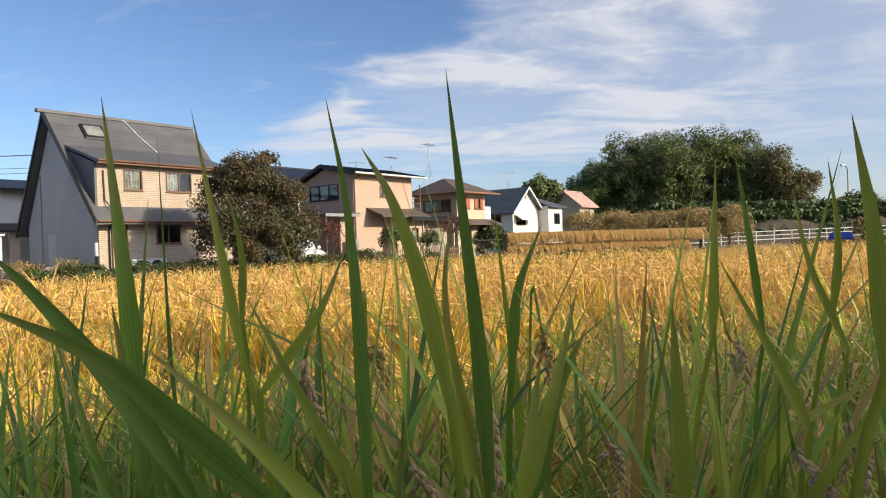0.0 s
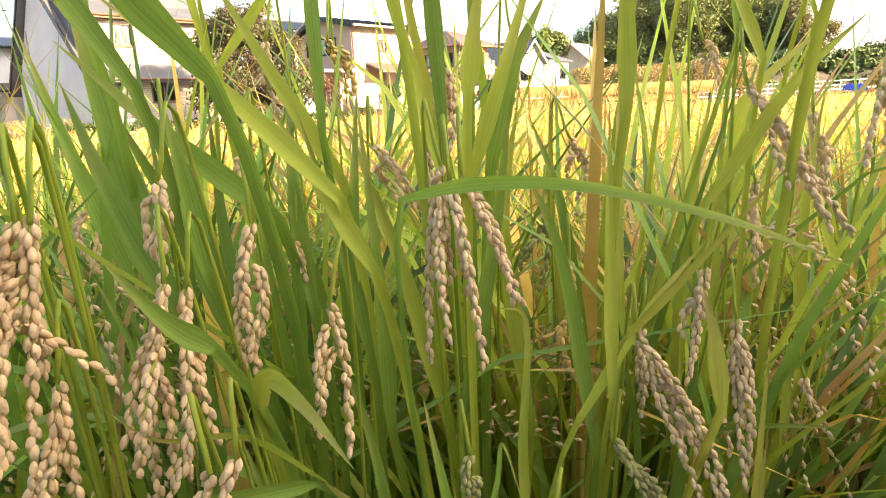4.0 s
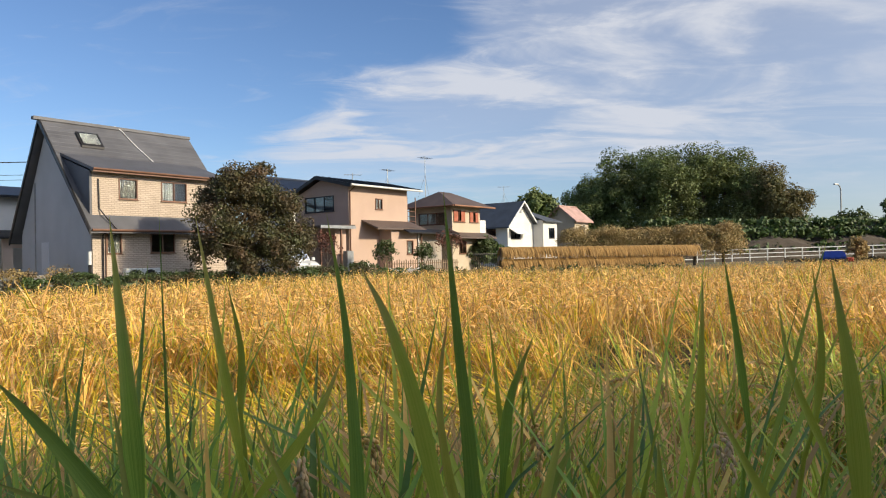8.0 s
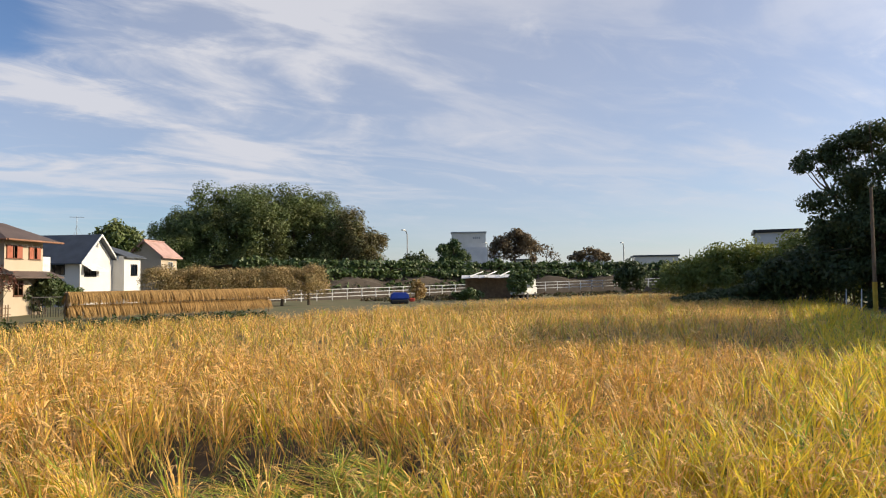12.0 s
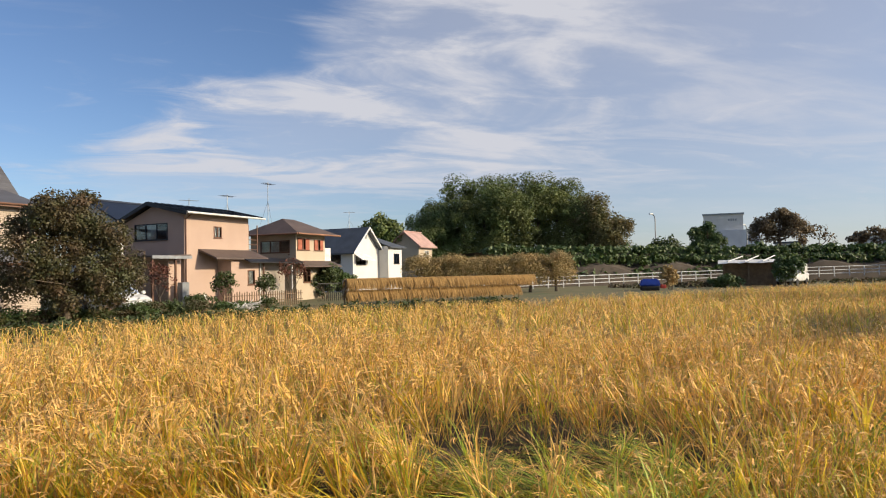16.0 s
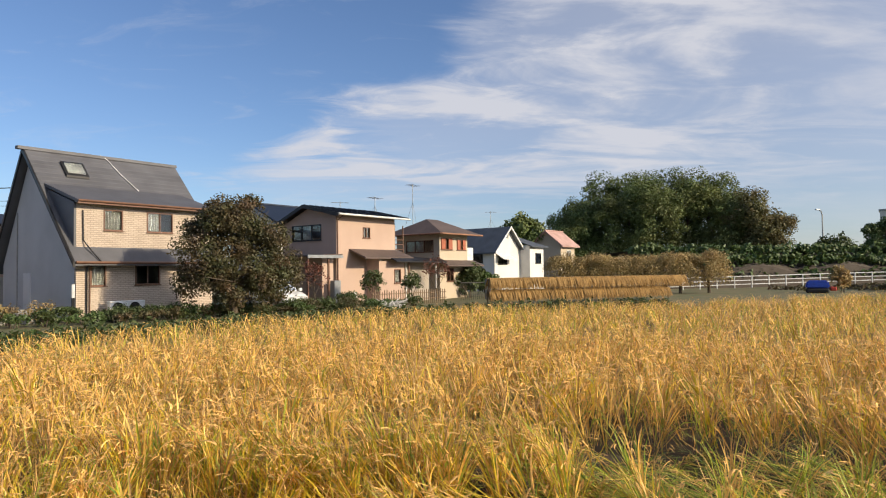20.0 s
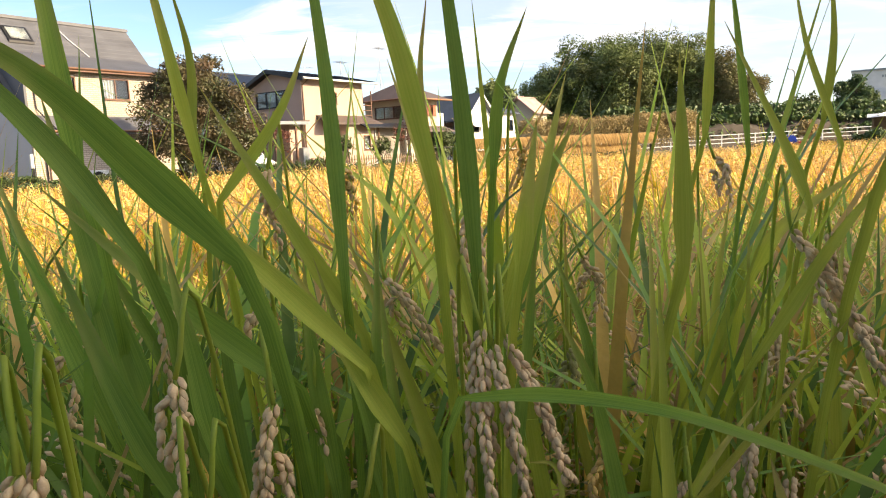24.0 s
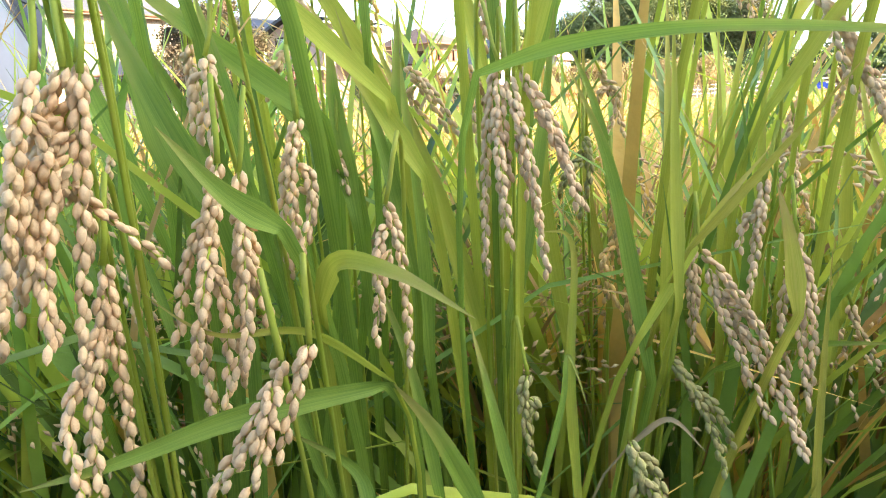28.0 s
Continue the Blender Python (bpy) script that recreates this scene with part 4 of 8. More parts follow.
def rice_leaf(plant, width, material, *points):
    """A leaf from its plant's foot through points to its tip: a strip folded along its midrib, ribbed and tapering."""
    t = PLANTS[plant]
    foot = t.matrix_world.translation
    low = Vector(points[0])
    hidden = []
    if low.z > 0.12:
        d = (low - Vector(points[1])).normalized()
        reach = (low - foot).length
        c1, c2 = low + d * 0.04 + Vector((0, 0.08, -0.06)), foot + Vector((0, 0, reach * 0.3))
        for k in range(12):
            u = k / 12
            hidden.append(foot * (1 - u) ** 3 + c2 * 3 * u * (1 - u) ** 2 + c1 * 3 * u * u * (1 - u) + low * u ** 3)
    line = hidden + bend(points, 22)
    r = random.Random(int(abs(low.x * 977 + low.z * 613) * 100))
    ref = Vector((r.uniform(-0.35, 0.35), -1.0, r.uniform(-0.2, 0.5)))
    bm = bmesh.new()
    rows = []
    n = len(line) - 1
    for k, c in enumerate(line):
        s = k / n
        d = (line[min(k + 1, n)] - line[max(k - 1, 0)]).normalized()
        side = d.cross(ref).normalized()
        up = side.cross(d).normalized()
        bare = len(hidden) / n
        w = width / 2 * max(min(0.5 if s < bare else 0.5 + 0.5 * min(1, (s - bare) / (1 - bare) / 0.25), 1.0, 1.75 * (1 - s) ** 0.85), 0.02)
        rows.append([bm.verts.new(c - foot + side * w * q - up * w * h) for q, h in ((-1, -0.32), (-0.55, -0.1), (0, 0.12), (0.55, -0.1), (1, -0.32))])
    uv = bm.loops.layers.uv.new("UVMap")
    for k, (a, b) in enumerate(zip(rows, rows[1:])):
        for i in range(4):
            f = bm.faces.new((a[i], a[i + 1], b[i + 1], b[i]))
            for loop, (q, s) in zip(f.loops, ((i, k), (i + 1, k), (i + 1, k + 1), (i, k + 1))):
                loop[uv].uv = (q / 4, s / n)
    return part("leaf", bm, material.replace("leaf_", "blade_"), t, smooth=True)


def rice_ear(plant, top, tip, strands, grains, spread, material):
    """A nodding ear: the stalk arching over, its branches hanging, and the grains set along them."""
    t = PLANTS[plant]
    foot = t.matrix_world.translation
    top, tip = Vector(top), Vector(tip)
    r = np.random.default_rng(int(abs(top.x * 8113 + tip.z * 5179) * 100))
    back = Vector((foot.x, foot.y + 0.02, 0))
    arch = top + Vector((r.normal(0, 0.008), 0.02, 0.012))
    stalk = bend([foot + Vector((0, 0, 0.02)), back.lerp(Vector((arch.x, arch.y, 0)), 0.6) + Vector((0, 0, arch.z * 0.62)), arch, top], 14)
    bm = tube([q - foot for q in stalk], 0.0013, 6)
    at, along = [], []
    fall = tip - top
    for k in range(strands):
        s0 = 0.45 * k / max(strands, 1)
        a = top + fall * s0
        e = tip + Vector((r.normal(0, spread * 0.7), r.normal(0, spread * 0.7), 0)) - fall * (0.0 if k == 0 else r.uniform(0.02, 0.42))
        c = a.lerp(e, 0.4) + Vector((r.normal(0, spread * 0.8), r.normal(0, spread * 0.8), 0.012))
        line = [a * (1 - u) ** 2 + c * 2 * u * (1 - u) + e * u * u for u in np.linspace(0, 1, 10)]
        tube([q - foot for q in line], 0.0006, 4, bm)
        length = sum((line[i + 1] - line[i]).length for i in range(9))
        m = max(3, int(length / 0.0028))
        for j in range(m):
            u = (j + 0.5) / m * 9
            i = min(int(u), 8)
            q = line[i].lerp(line[i + 1], u - i)
            d = (line[i + 1] - line[i]).normalized()
            o = Vector((math.cos(j * 2.4 + k), math.sin(j * 2.4 + k), 0)) + Vector(r.normal(0, 0.35, 3))
            o = (o - d * o.dot(d)).normalized()
            at.append(q - foot + o * 0.0024 * (1 - 0.5 * j / m) + d * 0.002)
            along.append(d * 0.95 + o * 0.2)
    ear = part("ear", bm, "leaf_lime", t, "thin green stalk of a drooping ear", smooth=True)
    n = len(at)
    v, f = spindles(np.array(at), np.array(along), r.uniform(0.0066, 0.0080, n), r.uniform(0.0016, 0.0020, n), 6, 5)
    g = np_mesh("grain", v, f, [material], ear, smooth=True)
    tagged(g, "plump straw-coloured rice grains" if material != "grain_green" else "half-ripe greenish rice grains", kind="stuff")

PLANTS = [rice_plant(-0.20, 0.50), rice_plant(-0.06, 0.60), rice_plant(0.06, 0.56), rice_plant(0.18, 0.66), rice_plant(0.30, 0.60)]
rice_leaf(0, 0.013, "leaf_green", (-0.172, 0.427, 1.114), (-0.179, 0.427, 1.201), (-0.199, 0.448, 1.303))
rice_leaf(1, 0.009, "leaf_lime", (-0.131, 0.507, 1.120), (-0.147, 0.508, 1.211), (-0.171, 0.528, 1.309))
rice_leaf(1, 0.011, "leaf_green", (-0.033, 0.427, 1.047), (-0.036, 0.438, 1.143), (-0.045, 0.459, 1.230), (-0.060, 0.479, 1.304))
rice_leaf(2, 0.012, "leaf_green", (0.042, 0.428, 1.045), (0.038, 0.429, 1.135), (0.030, 0.439, 1.230), (0.023, 0.460, 1.316))
rice_leaf(2, 0.013, "leaf_lime", (0.020, 0.428, 1.101), (0.004, 0.429, 1.178), (-0.014, 0.439, 1.231), (-0.034, 0.459, 1.266))
rice_leaf(2, 0.010, "leaf_green", (0.064, 0.509, 1.109), (0.070, 0.509, 1.163), (0.090, 0.510, 1.214))
rice_leaf(3, 0.010, "leaf_lime", (0.211, 0.510, 1.125), (0.214, 0.510, 1.187), (0.218, 0.511, 1.255))
rice_leaf(4, 0.013, "leaf_lime", (0.249, 0.370, 1.125), (0.245, 0.371, 1.197), (0.247, 0.391, 1.266))
rice_leaf(3, 0.012, "leaf_lime", (0.146, 0.389, 1.055), (0.145, 0.389, 1.112), (0.144, 0.390, 1.166))
rice_leaf(1, 0.019, "leaf_green", (-0.068, 0.337, 1.079), (-0.100, 0.317, 1.123), (-0.127, 0.297, 1.157), (-0.165, 0.277, 1.183))
rice_leaf(0, 0.013, "leaf_green", (-0.121, 0.367, 1.078), (-0.157, 0.367, 1.133), (-0.204, 0.377, 1.181), (-0.237, 0.387, 1.207))
rice_leaf(2, 0.012, "leaf_lime", (0.056, 0.368, 1.066), (0.060, 0.368, 1.096), (0.067, 0.369, 1.137))
rice_leaf(4, 0.012, "leaf_lime", (0.238, 0.430, 1.080), (0.219, 0.430, 1.122), (0.186, 0.430, 1.187))
rice_leaf(2, 0.008, "leaf_gold", (0.043, 0.508, 1.015), (0.018, 0.508, 1.148), (0.025, 0.529, 1.231))
rice_leaf(4, 0.009, "leaf_lime", (0.310, 0.511, 1.113), (0.284, 0.511, 1.176), (0.283, 0.531, 1.236))
rice_leaf(4, 0.009, "leaf_green", (0.294, 0.610, 1.108), (0.283, 0.611, 1.208), (0.275, 0.611, 1.268))
rice_leaf(1, 0.009, "leaf_lime", (-0.120, 0.507, 1.095), (-0.077, 0.508, 1.151), (-0.054, 0.508, 1.200))
rice_leaf(0, 0.009, "leaf_lime", (-0.146, 0.557, 1.148), (-0.145, 0.558, 1.198), (-0.156, 0.558, 1.253))
rice_leaf(4, 0.010, "leaf_lime", (0.327, 0.561, 1.132), (0.333, 0.561, 1.196), (0.328, 0.562, 1.260))
rice_leaf(1, 0.012, "leaf_green", (-0.013, 0.424, 0.903), (-0.027, 0.430, 0.975), (-0.052, 0.440, 1.064))
rice_leaf(2, 0.013, "leaf_lime", (-0.003, 0.396, 0.966), (-0.032, 0.408, 1.013), (-0.069, 0.431, 1.069))
rice_leaf(0, 0.027, "leaf_green", (-0.154, 0.451, 0.948), (-0.184, 0.468, 1.045), (-0.218, 0.490, 1.166))
rice_leaf(0, 0.015, "leaf_green", (-0.194, 0.483, 0.945), (-0.231, 0.499, 1.031), (-0.271, 0.518, 1.131))
rice_leaf(1, 0.015, "leaf_green", (-0.100, 0.388, 0.967), (-0.113, 0.401, 1.025), (-0.126, 0.412, 1.073))
rice_leaf(1, 0.013, "leaf_green", (-0.088, 0.406, 0.910), (-0.101, 0.426, 0.998), (-0.109, 0.443, 1.075))
rice_leaf(1, 0.012, "leaf_green", (-0.024, 0.431, 0.934), (-0.020, 0.444, 0.995), (-0.015, 0.461, 1.073))
rice_leaf(1, 0.013, "leaf_green", (-0.044, 0.411, 0.937), (-0.054, 0.427, 1.006), (-0.058, 0.440, 1.064))
rice_leaf(2, 0.013, "leaf_green", (0.047, 0.450, 0.841), (0.076, 0.479, 0.973), (0.091, 0.500, 1.069))
rice_leaf(3, 0.010, "leaf_lime", (0.136, 0.376, 0.887), (0.138, 0.395, 0.973), (0.142, 0.414, 1.058))
rice_leaf(3, 0.012, "leaf_green", (0.138, 0.423, 0.822), (0.119, 0.453, 0.954), (0.093, 0.458, 1.022))
rice_leaf(3, 0.008, "leaf_gold", (0.143, 0.383, 0.919), (0.195, 0.393, 0.969), (0.251, 0.404, 1.023))
rice_leaf(2, 0.008, "leaf_lime", (0.118, 0.392, 0.863), (0.164, 0.406, 0.929), (0.204, 0.415, 0.973))
rice_leaf(3, 0.011, "leaf_gold", (0.193, 0.355, 0.887), (0.191, 0.363, 0.924), (0.185, 0.370, 0.957))
rice_leaf(3, 0.010, "leaf_green", (0.182, 0.433, 0.824), (0.222, 0.417, 0.845), (0.296, 0.405, 0.847))
rice_leaf(4, 0.007, "leaf_gold", (0.239, 0.400, 0.726), (0.244, 0.412, 0.782), (0.253, 0.425, 0.839))
rice_leaf(1, 0.005, "leaf_lime", (-0.022, 0.297, 0.886), (-0.056, 0.293, 0.912), (-0.095, 0.285, 0.916), (-0.127, 0.290, 0.936))
rice_leaf(1, 0.011, "leaf_green", (-0.024, 0.297, 0.884), (-0.083, 0.277, 0.882), (-0.129, 0.260, 0.873), (-0.164, 0.250, 0.868))
rice_leaf(2, 0.012, "leaf_green", (0.022, 0.335, 0.786), (-0.002, 0.319, 0.846), (-0.022, 0.297, 0.885))
rice_leaf(1, 0.011, "leaf_lime", (-0.053, 0.306, 0.920), (-0.041, 0.288, 0.943), (-0.015, 0.245, 0.948), (0.010, 0.205, 0.943))
rice_leaf(1, 0.012, "leaf_green", (-0.061, 0.283, 0.959), (-0.083, 0.282, 0.975), (-0.107, 0.283, 1.002))
rice_leaf(2, 0.007, "leaf_green", (0.022, 0.322, 1.018), (0.055, 0.296, 1.027), (0.095, 0.262, 1.029), (0.135, 0.215, 1.022), (0.160, 0.185, 1.012))
rice_leaf(2, 0.004, "leaf_straw", (0.096, 0.333, 0.828), (0.114, 0.326, 0.845), (0.133, 0.322, 0.827))
rice_leaf(2, 0.009, "leaf_green", (0.043, 0.392, 0.765), (0.031, 0.405, 0.823), (0.020, 0.426, 0.872))
rice_leaf(2, 0.004, "leaf_green", (0.043, 0.334, 0.779), (0.064, 0.348, 0.845), (0.069, 0.354, 0.871), (0.080, 0.345, 0.836))
rice_leaf(1, 0.009, "leaf_green", (-0.036, 0.310, 0.805), (-0.045, 0.325, 0.827), (-0.080, 0.331, 0.848))
rice_leaf(2, 0.010, "leaf_green", (-0.000, 0.416, 0.730), (-0.018, 0.439, 0.832), (-0.051, 0.460, 0.924))
rice_leaf(2, 0.008, "leaf_lime", (0.091, 0.422, 0.720), (0.089, 0.444, 0.817), (0.095, 0.463, 0.906), (0.073, 0.466, 0.918))
rice_leaf(4, 0.008, "leaf_lime", (0.288, 0.476, 0.794), (0.295, 0.488, 0.851), (0.298, 0.499, 0.899))
rice_leaf(4, 0.010, "leaf_lime", (0.326, 0.483, 0.924), (0.313, 0.496, 0.979), (0.308, 0.512, 1.049))
rice_leaf(3, 0.010, "leaf_lime", (0.237, 0.488, 0.845), (0.245, 0.510, 0.945), (0.257, 0.536, 1.062))
rice_leaf(3, 0.009, "leaf_lime", (0.227, 0.531, 0.805), (0.237, 0.560, 0.938), (0.241, 0.589, 1.071))
rice_leaf(3, 0.009, "leaf_gold", (0.142, 0.539, 0.835), (0.128, 0.563, 0.943), (0.132, 0.593, 1.076))
rice_leaf(0, 0.012, "leaf_green", (-0.236, 0.425, 0.892), (-0.246, 0.443, 0.970), (-0.258, 0.455, 1.021))
rice_leaf(1, 0.011, "leaf_green", (-0.071, 0.453, 0.845), (-0.086, 0.472, 0.931), (-0.098, 0.490, 1.010))
rice_leaf(0, 0.008, "leaf_green", (-0.173, 0.446, 0.853), (-0.189, 0.458, 0.904), (-0.217, 0.470, 0.956))
rice_leaf(2, 0.014, "leaf_green", (-0.006, 0.460, 0.830), (-0.009, 0.470, 0.932), (-0.021, 0.500, 1.075))
rice_leaf(2, 0.013, "leaf_lime", (0.101, 0.500, 0.808), (0.085, 0.520, 0.954), (0.102, 0.550, 1.077))
rice_leaf(1, 0.016, "leaf_green", (-0.080, 0.440, 0.850), (-0.121, 0.460, 0.969), (-0.158, 0.500, 1.080))
rice_leaf(2, 0.015, "leaf_lime", (0.035, 0.480, 0.828), (0.004, 0.500, 0.947), (-0.044, 0.540, 1.074))
rice_leaf(3, 0.012, "leaf_green", (0.149, 0.500, 0.805), (0.131, 0.520, 0.972), (0.108, 0.550, 1.053))
rice_leaf(4, 0.014, "leaf_lime", (0.309, 0.500, 0.833), (0.315, 0.520, 0.964), (0.342, 0.550, 1.068))
rice_leaf(4, 0.013, "leaf_lime", (0.251, 0.550, 0.800), (0.247, 0.570, 0.965), (0.274, 0.600, 1.078))
rice_leaf(4, 0.008, "leaf_gold", (0.224, 0.380, 0.768), (0.236, 0.400, 0.840), (0.249, 0.420, 0.910))
rice_leaf(0, 0.017, "leaf_green", (-0.095, 0.450, 0.871), (-0.148, 0.470, 0.988), (-0.206, 0.500, 1.082))
rice_leaf(1, 0.009, "leaf_green", (-0.070, 0.400, 0.766), (-0.084, 0.400, 0.813), (-0.097, 0.400, 0.858))
rice_leaf(2, 0.017, "leaf_green", (0.075, 0.500, 1.018), (0.092, 0.500, 1.085), (0.118, 0.500, 1.138))
rice_leaf(4, 0.013, "leaf_lime", (0.269, 0.550, 1.019), (0.263, 0.500, 1.060), (0.292, 0.450, 1.105))
rice_leaf(3, 0.011, "leaf_lime", (0.155, 0.450, 0.819), (0.159, 0.460, 0.917), (0.160, 0.470, 0.998), (0.168, 0.500, 1.082))
rice_leaf(1, 0.014, "leaf_lime", (-0.021, 0.400, 1.009), (-0.095, 0.420, 1.079), (-0.180, 0.450, 1.143))
rice_leaf(0, 0.016, "leaf_green", (-0.058, 0.400, 0.999), (-0.127, 0.420, 1.050), (-0.207, 0.450, 1.113))
rice_leaf(0, 0.018, "leaf_green", (-0.109, 0.360, 0.955), (-0.143, 0.370, 1.024), (-0.173, 0.390, 1.084))
rice_leaf(1, 0.013, "leaf_lime", (-0.025, 0.440, 1.016), (-0.066, 0.450, 1.084), (-0.119, 0.480, 1.168))
rice_leaf(0, 0.012, "leaf_green", (-0.044, 0.420, 0.962), (-0.103, 0.430, 1.029), (-0.172, 0.450, 1.072))
rice_leaf(2, 0.011, "leaf_lime", (0.042, 0.460, 1.005), (0.020, 0.470, 1.096), (-0.004, 0.500, 1.183))
rice_leaf(2, 0.012, "leaf_lime", (0.058, 0.460, 1.008), (0.087, 0.470, 1.094), (0.113, 0.500, 1.170))
rice_leaf(4, 0.012, "leaf_lime", (0.201, 0.420, 0.992), (0.257, 0.430, 1.064), (0.313, 0.450, 1.108))
rice_ear(0, (-0.123, 0.263, 1.022), (-0.138, 0.239, 0.913), 5, 105, 0.016, "grain_near")
rice_ear(0, (-0.128, 0.262, 1.024), (-0.150, 0.245, 0.937), 3, 60, 0.009, "grain_near")
rice_ear(0, (-0.126, 0.268, 1.026), (-0.135, 0.262, 0.954), 3, 60, 0.008, "grain_near")
rice_ear(0, (-0.135, 0.255, 1.022), (-0.151, 0.235, 0.926), 3, 60, 0.009, "grain_near")
rice_ear(0, (-0.132, 0.277, 0.949), (-0.136, 0.255, 0.847), 4, 70, 0.01, "grain_near")
rice_ear(1, (-0.091, 0.305, 0.985), (-0.107, 0.280, 0.869), 5, 95, 0.012, "grain_near")
rice_ear(1, (-0.085, 0.314, 0.980), (-0.088, 0.294, 0.888), 4, 75, 0.014, "grain_near")
rice_ear(1, (-0.099, 0.331, 1.031), (-0.097, 0.319, 0.980), 3, 45, 0.008, "grain_near")
rice_ear(1, (-0.068, 0.375, 1.001), (-0.069, 0.353, 0.902), 4, 80, 0.01, "grain_near")
rice_ear(1, (-0.024, 0.354, 0.957), (-0.019, 0.336, 0.878), 3, 50, 0.01, "grain_near")
rice_ear(1, (-0.061, 0.258, 0.913), (-0.091, 0.243, 0.844), 3, 48, 0.012, "grain_near")
rice_ear(1, (-0.051, 0.263, 0.917), (-0.062, 0.254, 0.874), 1, 12, 0.003, "grain_near")
rice_ear(2, (0.040, 0.399, 1.027), (0.036, 0.374, 0.913), 4, 80, 0.01, "grain_near")
rice_ear(2, (0.045, 0.397, 1.018), (0.055, 0.373, 0.912), 3, 55, 0.008, "grain_near")
rice_ear(2, (0.052, 0.398, 1.022), (0.079, 0.380, 0.946), 3, 50, 0.007, "grain_near")
rice_ear(3, (0.115, 0.519, 0.975), (0.110, 0.507, 0.919), 3, 40, 0.01, "grain_green")
rice_ear(3, (0.132, 0.501, 0.941), (0.137, 0.474, 0.818), 4, 70, 0.01, "grain")
rice_ear(3, (0.158, 0.402, 0.913), (0.216, 0.374, 0.791), 5, 100, 0.011, "grain_near")
rice_ear(3, (0.227, 0.422, 0.917), (0.227, 0.399, 0.812), 4, 70, 0.01, "grain_near")
rice_ear(3, (0.208, 0.430, 0.950), (0.198, 0.414, 0.878), 3, 40, 0.01, "grain_near")
rice_ear(3, (0.145, 0.407, 0.842), (0.176, 0.392, 0.779), 4, 55, 0.008, "grain_green")
rice_ear(2, (0.091, 0.316, 0.840), (0.096, 0.305, 0.792), 4, 45, 0.01, "grain_green")
rice_ear(2, (0.051, 0.380, 0.850), (0.050, 0.367, 0.790), 2, 22, 0.008, "grain_green")
rice_ear(4, (0.349, 0.581, 1.042), (0.361, 0.561, 0.953), 4, 70, 0.014, "grain_near")
rice_ear(4, (0.308, 0.487, 0.846), (0.321, 0.478, 0.805), 2, 24, 0.008, "grain_near")
rice_ear(2, (0.029, 0.492, 1.029), (0.031, 0.479, 0.973), 4, 60, 0.012, "grain_near")
rice_ear(3, (0.178, 0.460, 0.899), (0.172, 0.447, 0.840), 3, 40, 0.008, "grain_near")
rice_ear(0, (-0.233, 0.532, 1.005), (-0.232, 0.516, 0.932), 3, 50, 0.014, "grain_near")
rice_ear(1, (-0.015, 0.534, 1.032), (0.012, 0.523, 0.983), 3, 50, 0.012, "grain_near")
rice_ear(4, (0.299, 0.569, 0.985), (0.297, 0.549, 0.896), 4, 60, 0.012, "grain_near")
rice_ear(1, (-0.082, 0.435, 1.039), (-0.095, 0.429, 1.012), 2, 20, 0.006, "grain_near")
rice_ear(1, (-0.055, 0.421, 0.978), (-0.051, 0.416, 0.957), 2, 20, 0.006, "grain_near")
rice_ear(4, (0.233, 0.438, 1.065), (0.293, 0.421, 0.970), 5, 95, 0.01, "grain_near")
rice_ear(4, (0.343, 0.466, 1.088), (0.333, 0.455, 1.011), 4, 65, 0.01, "grain_near")
rice_ear(2, (0.042, 0.481, 1.087), (0.043, 0.473, 1.031), 4, 60, 0.01, "grain_near")
rice_ear(1, (-0.094, 0.543, 1.115), (-0.085, 0.533, 1.053), 3, 50, 0.01, "grain_near")
rice_ear(3, (0.153, 0.618, 1.026), (0.170, 0.610, 0.971), 3, 40, 0.01, "grain_near")
rice_ear(0, (-0.144, 0.455, 1.048), (-0.144, 0.447, 0.990), 4, 60, 0.008, "grain_near")
rice_ear(4, (0.271, 0.624, 1.106), (0.276, 0.617, 1.064), 3, 40, 0.01, "grain_near")
rice_ear(2, (0.101, 0.609, 1.120), (0.112, 0.609, 1.070), 3, 50, 0.01, "grain")
rice_ear(1, (-0.057, 0.608, 1.120), (-0.039, 0.607, 1.070), 3, 50, 0.012, "grain")

# ---- trees and bushes ----
mat("leaf_dark", (0.055, 0.085, 0.024), 0.6, scale=2, fine=20, color2=(0.085, 0.10, 0.03), island=0.2, translucent=0.2, bump=0.0)
mat("leaf_wood", (0.13, 0.18, 0.05), 0.6, scale=0.25, fine=20, color2=(0.13, 0.14, 0.04), island=0.25, translucent=0.2, bump=0.0)
mat("leaf_autumn", (0.075, 0.085, 0.03), 0.6, scale=1.2, fine=20, color2=(0.115, 0.07, 0.035), island=0.22, translucent=0.25, bump=0.0)
mat("leaf_orchard", (0.40, 0.28, 0.12), 0.7, scale=1, fine=20, color2=(0.29, 0.23, 0.09), island=0.16, translucent=0.25, bump=0.0)
mat("leaf_bamboo", (0.27, 0.29, 0.06), 0.6, scale=0.6, fine=20, color2=(0.15, 0.19, 0.045), island=0.12, translucent=0.3, bump=0.0)
mat("leaf_ivy", (0.06, 0.105, 0.025), 0.55, scale=0.4, fine=20, color2=(0.095, 0.13, 0.035), island=0.22, translucent=0.15, bump=0.0)
mat("leaf_red", (0.15, 0.055, 0.035), 0.7, scale=3, fine=20, island=0.4, translucent=0.25, bump=0.0)
mat("leaf_brown", (0.18, 0.125, 0.065), 0.7, scale=1, fine=20, color2=(0.16, 0.12, 0.06), island=0.35, translucent=0.2, bump=0.0)


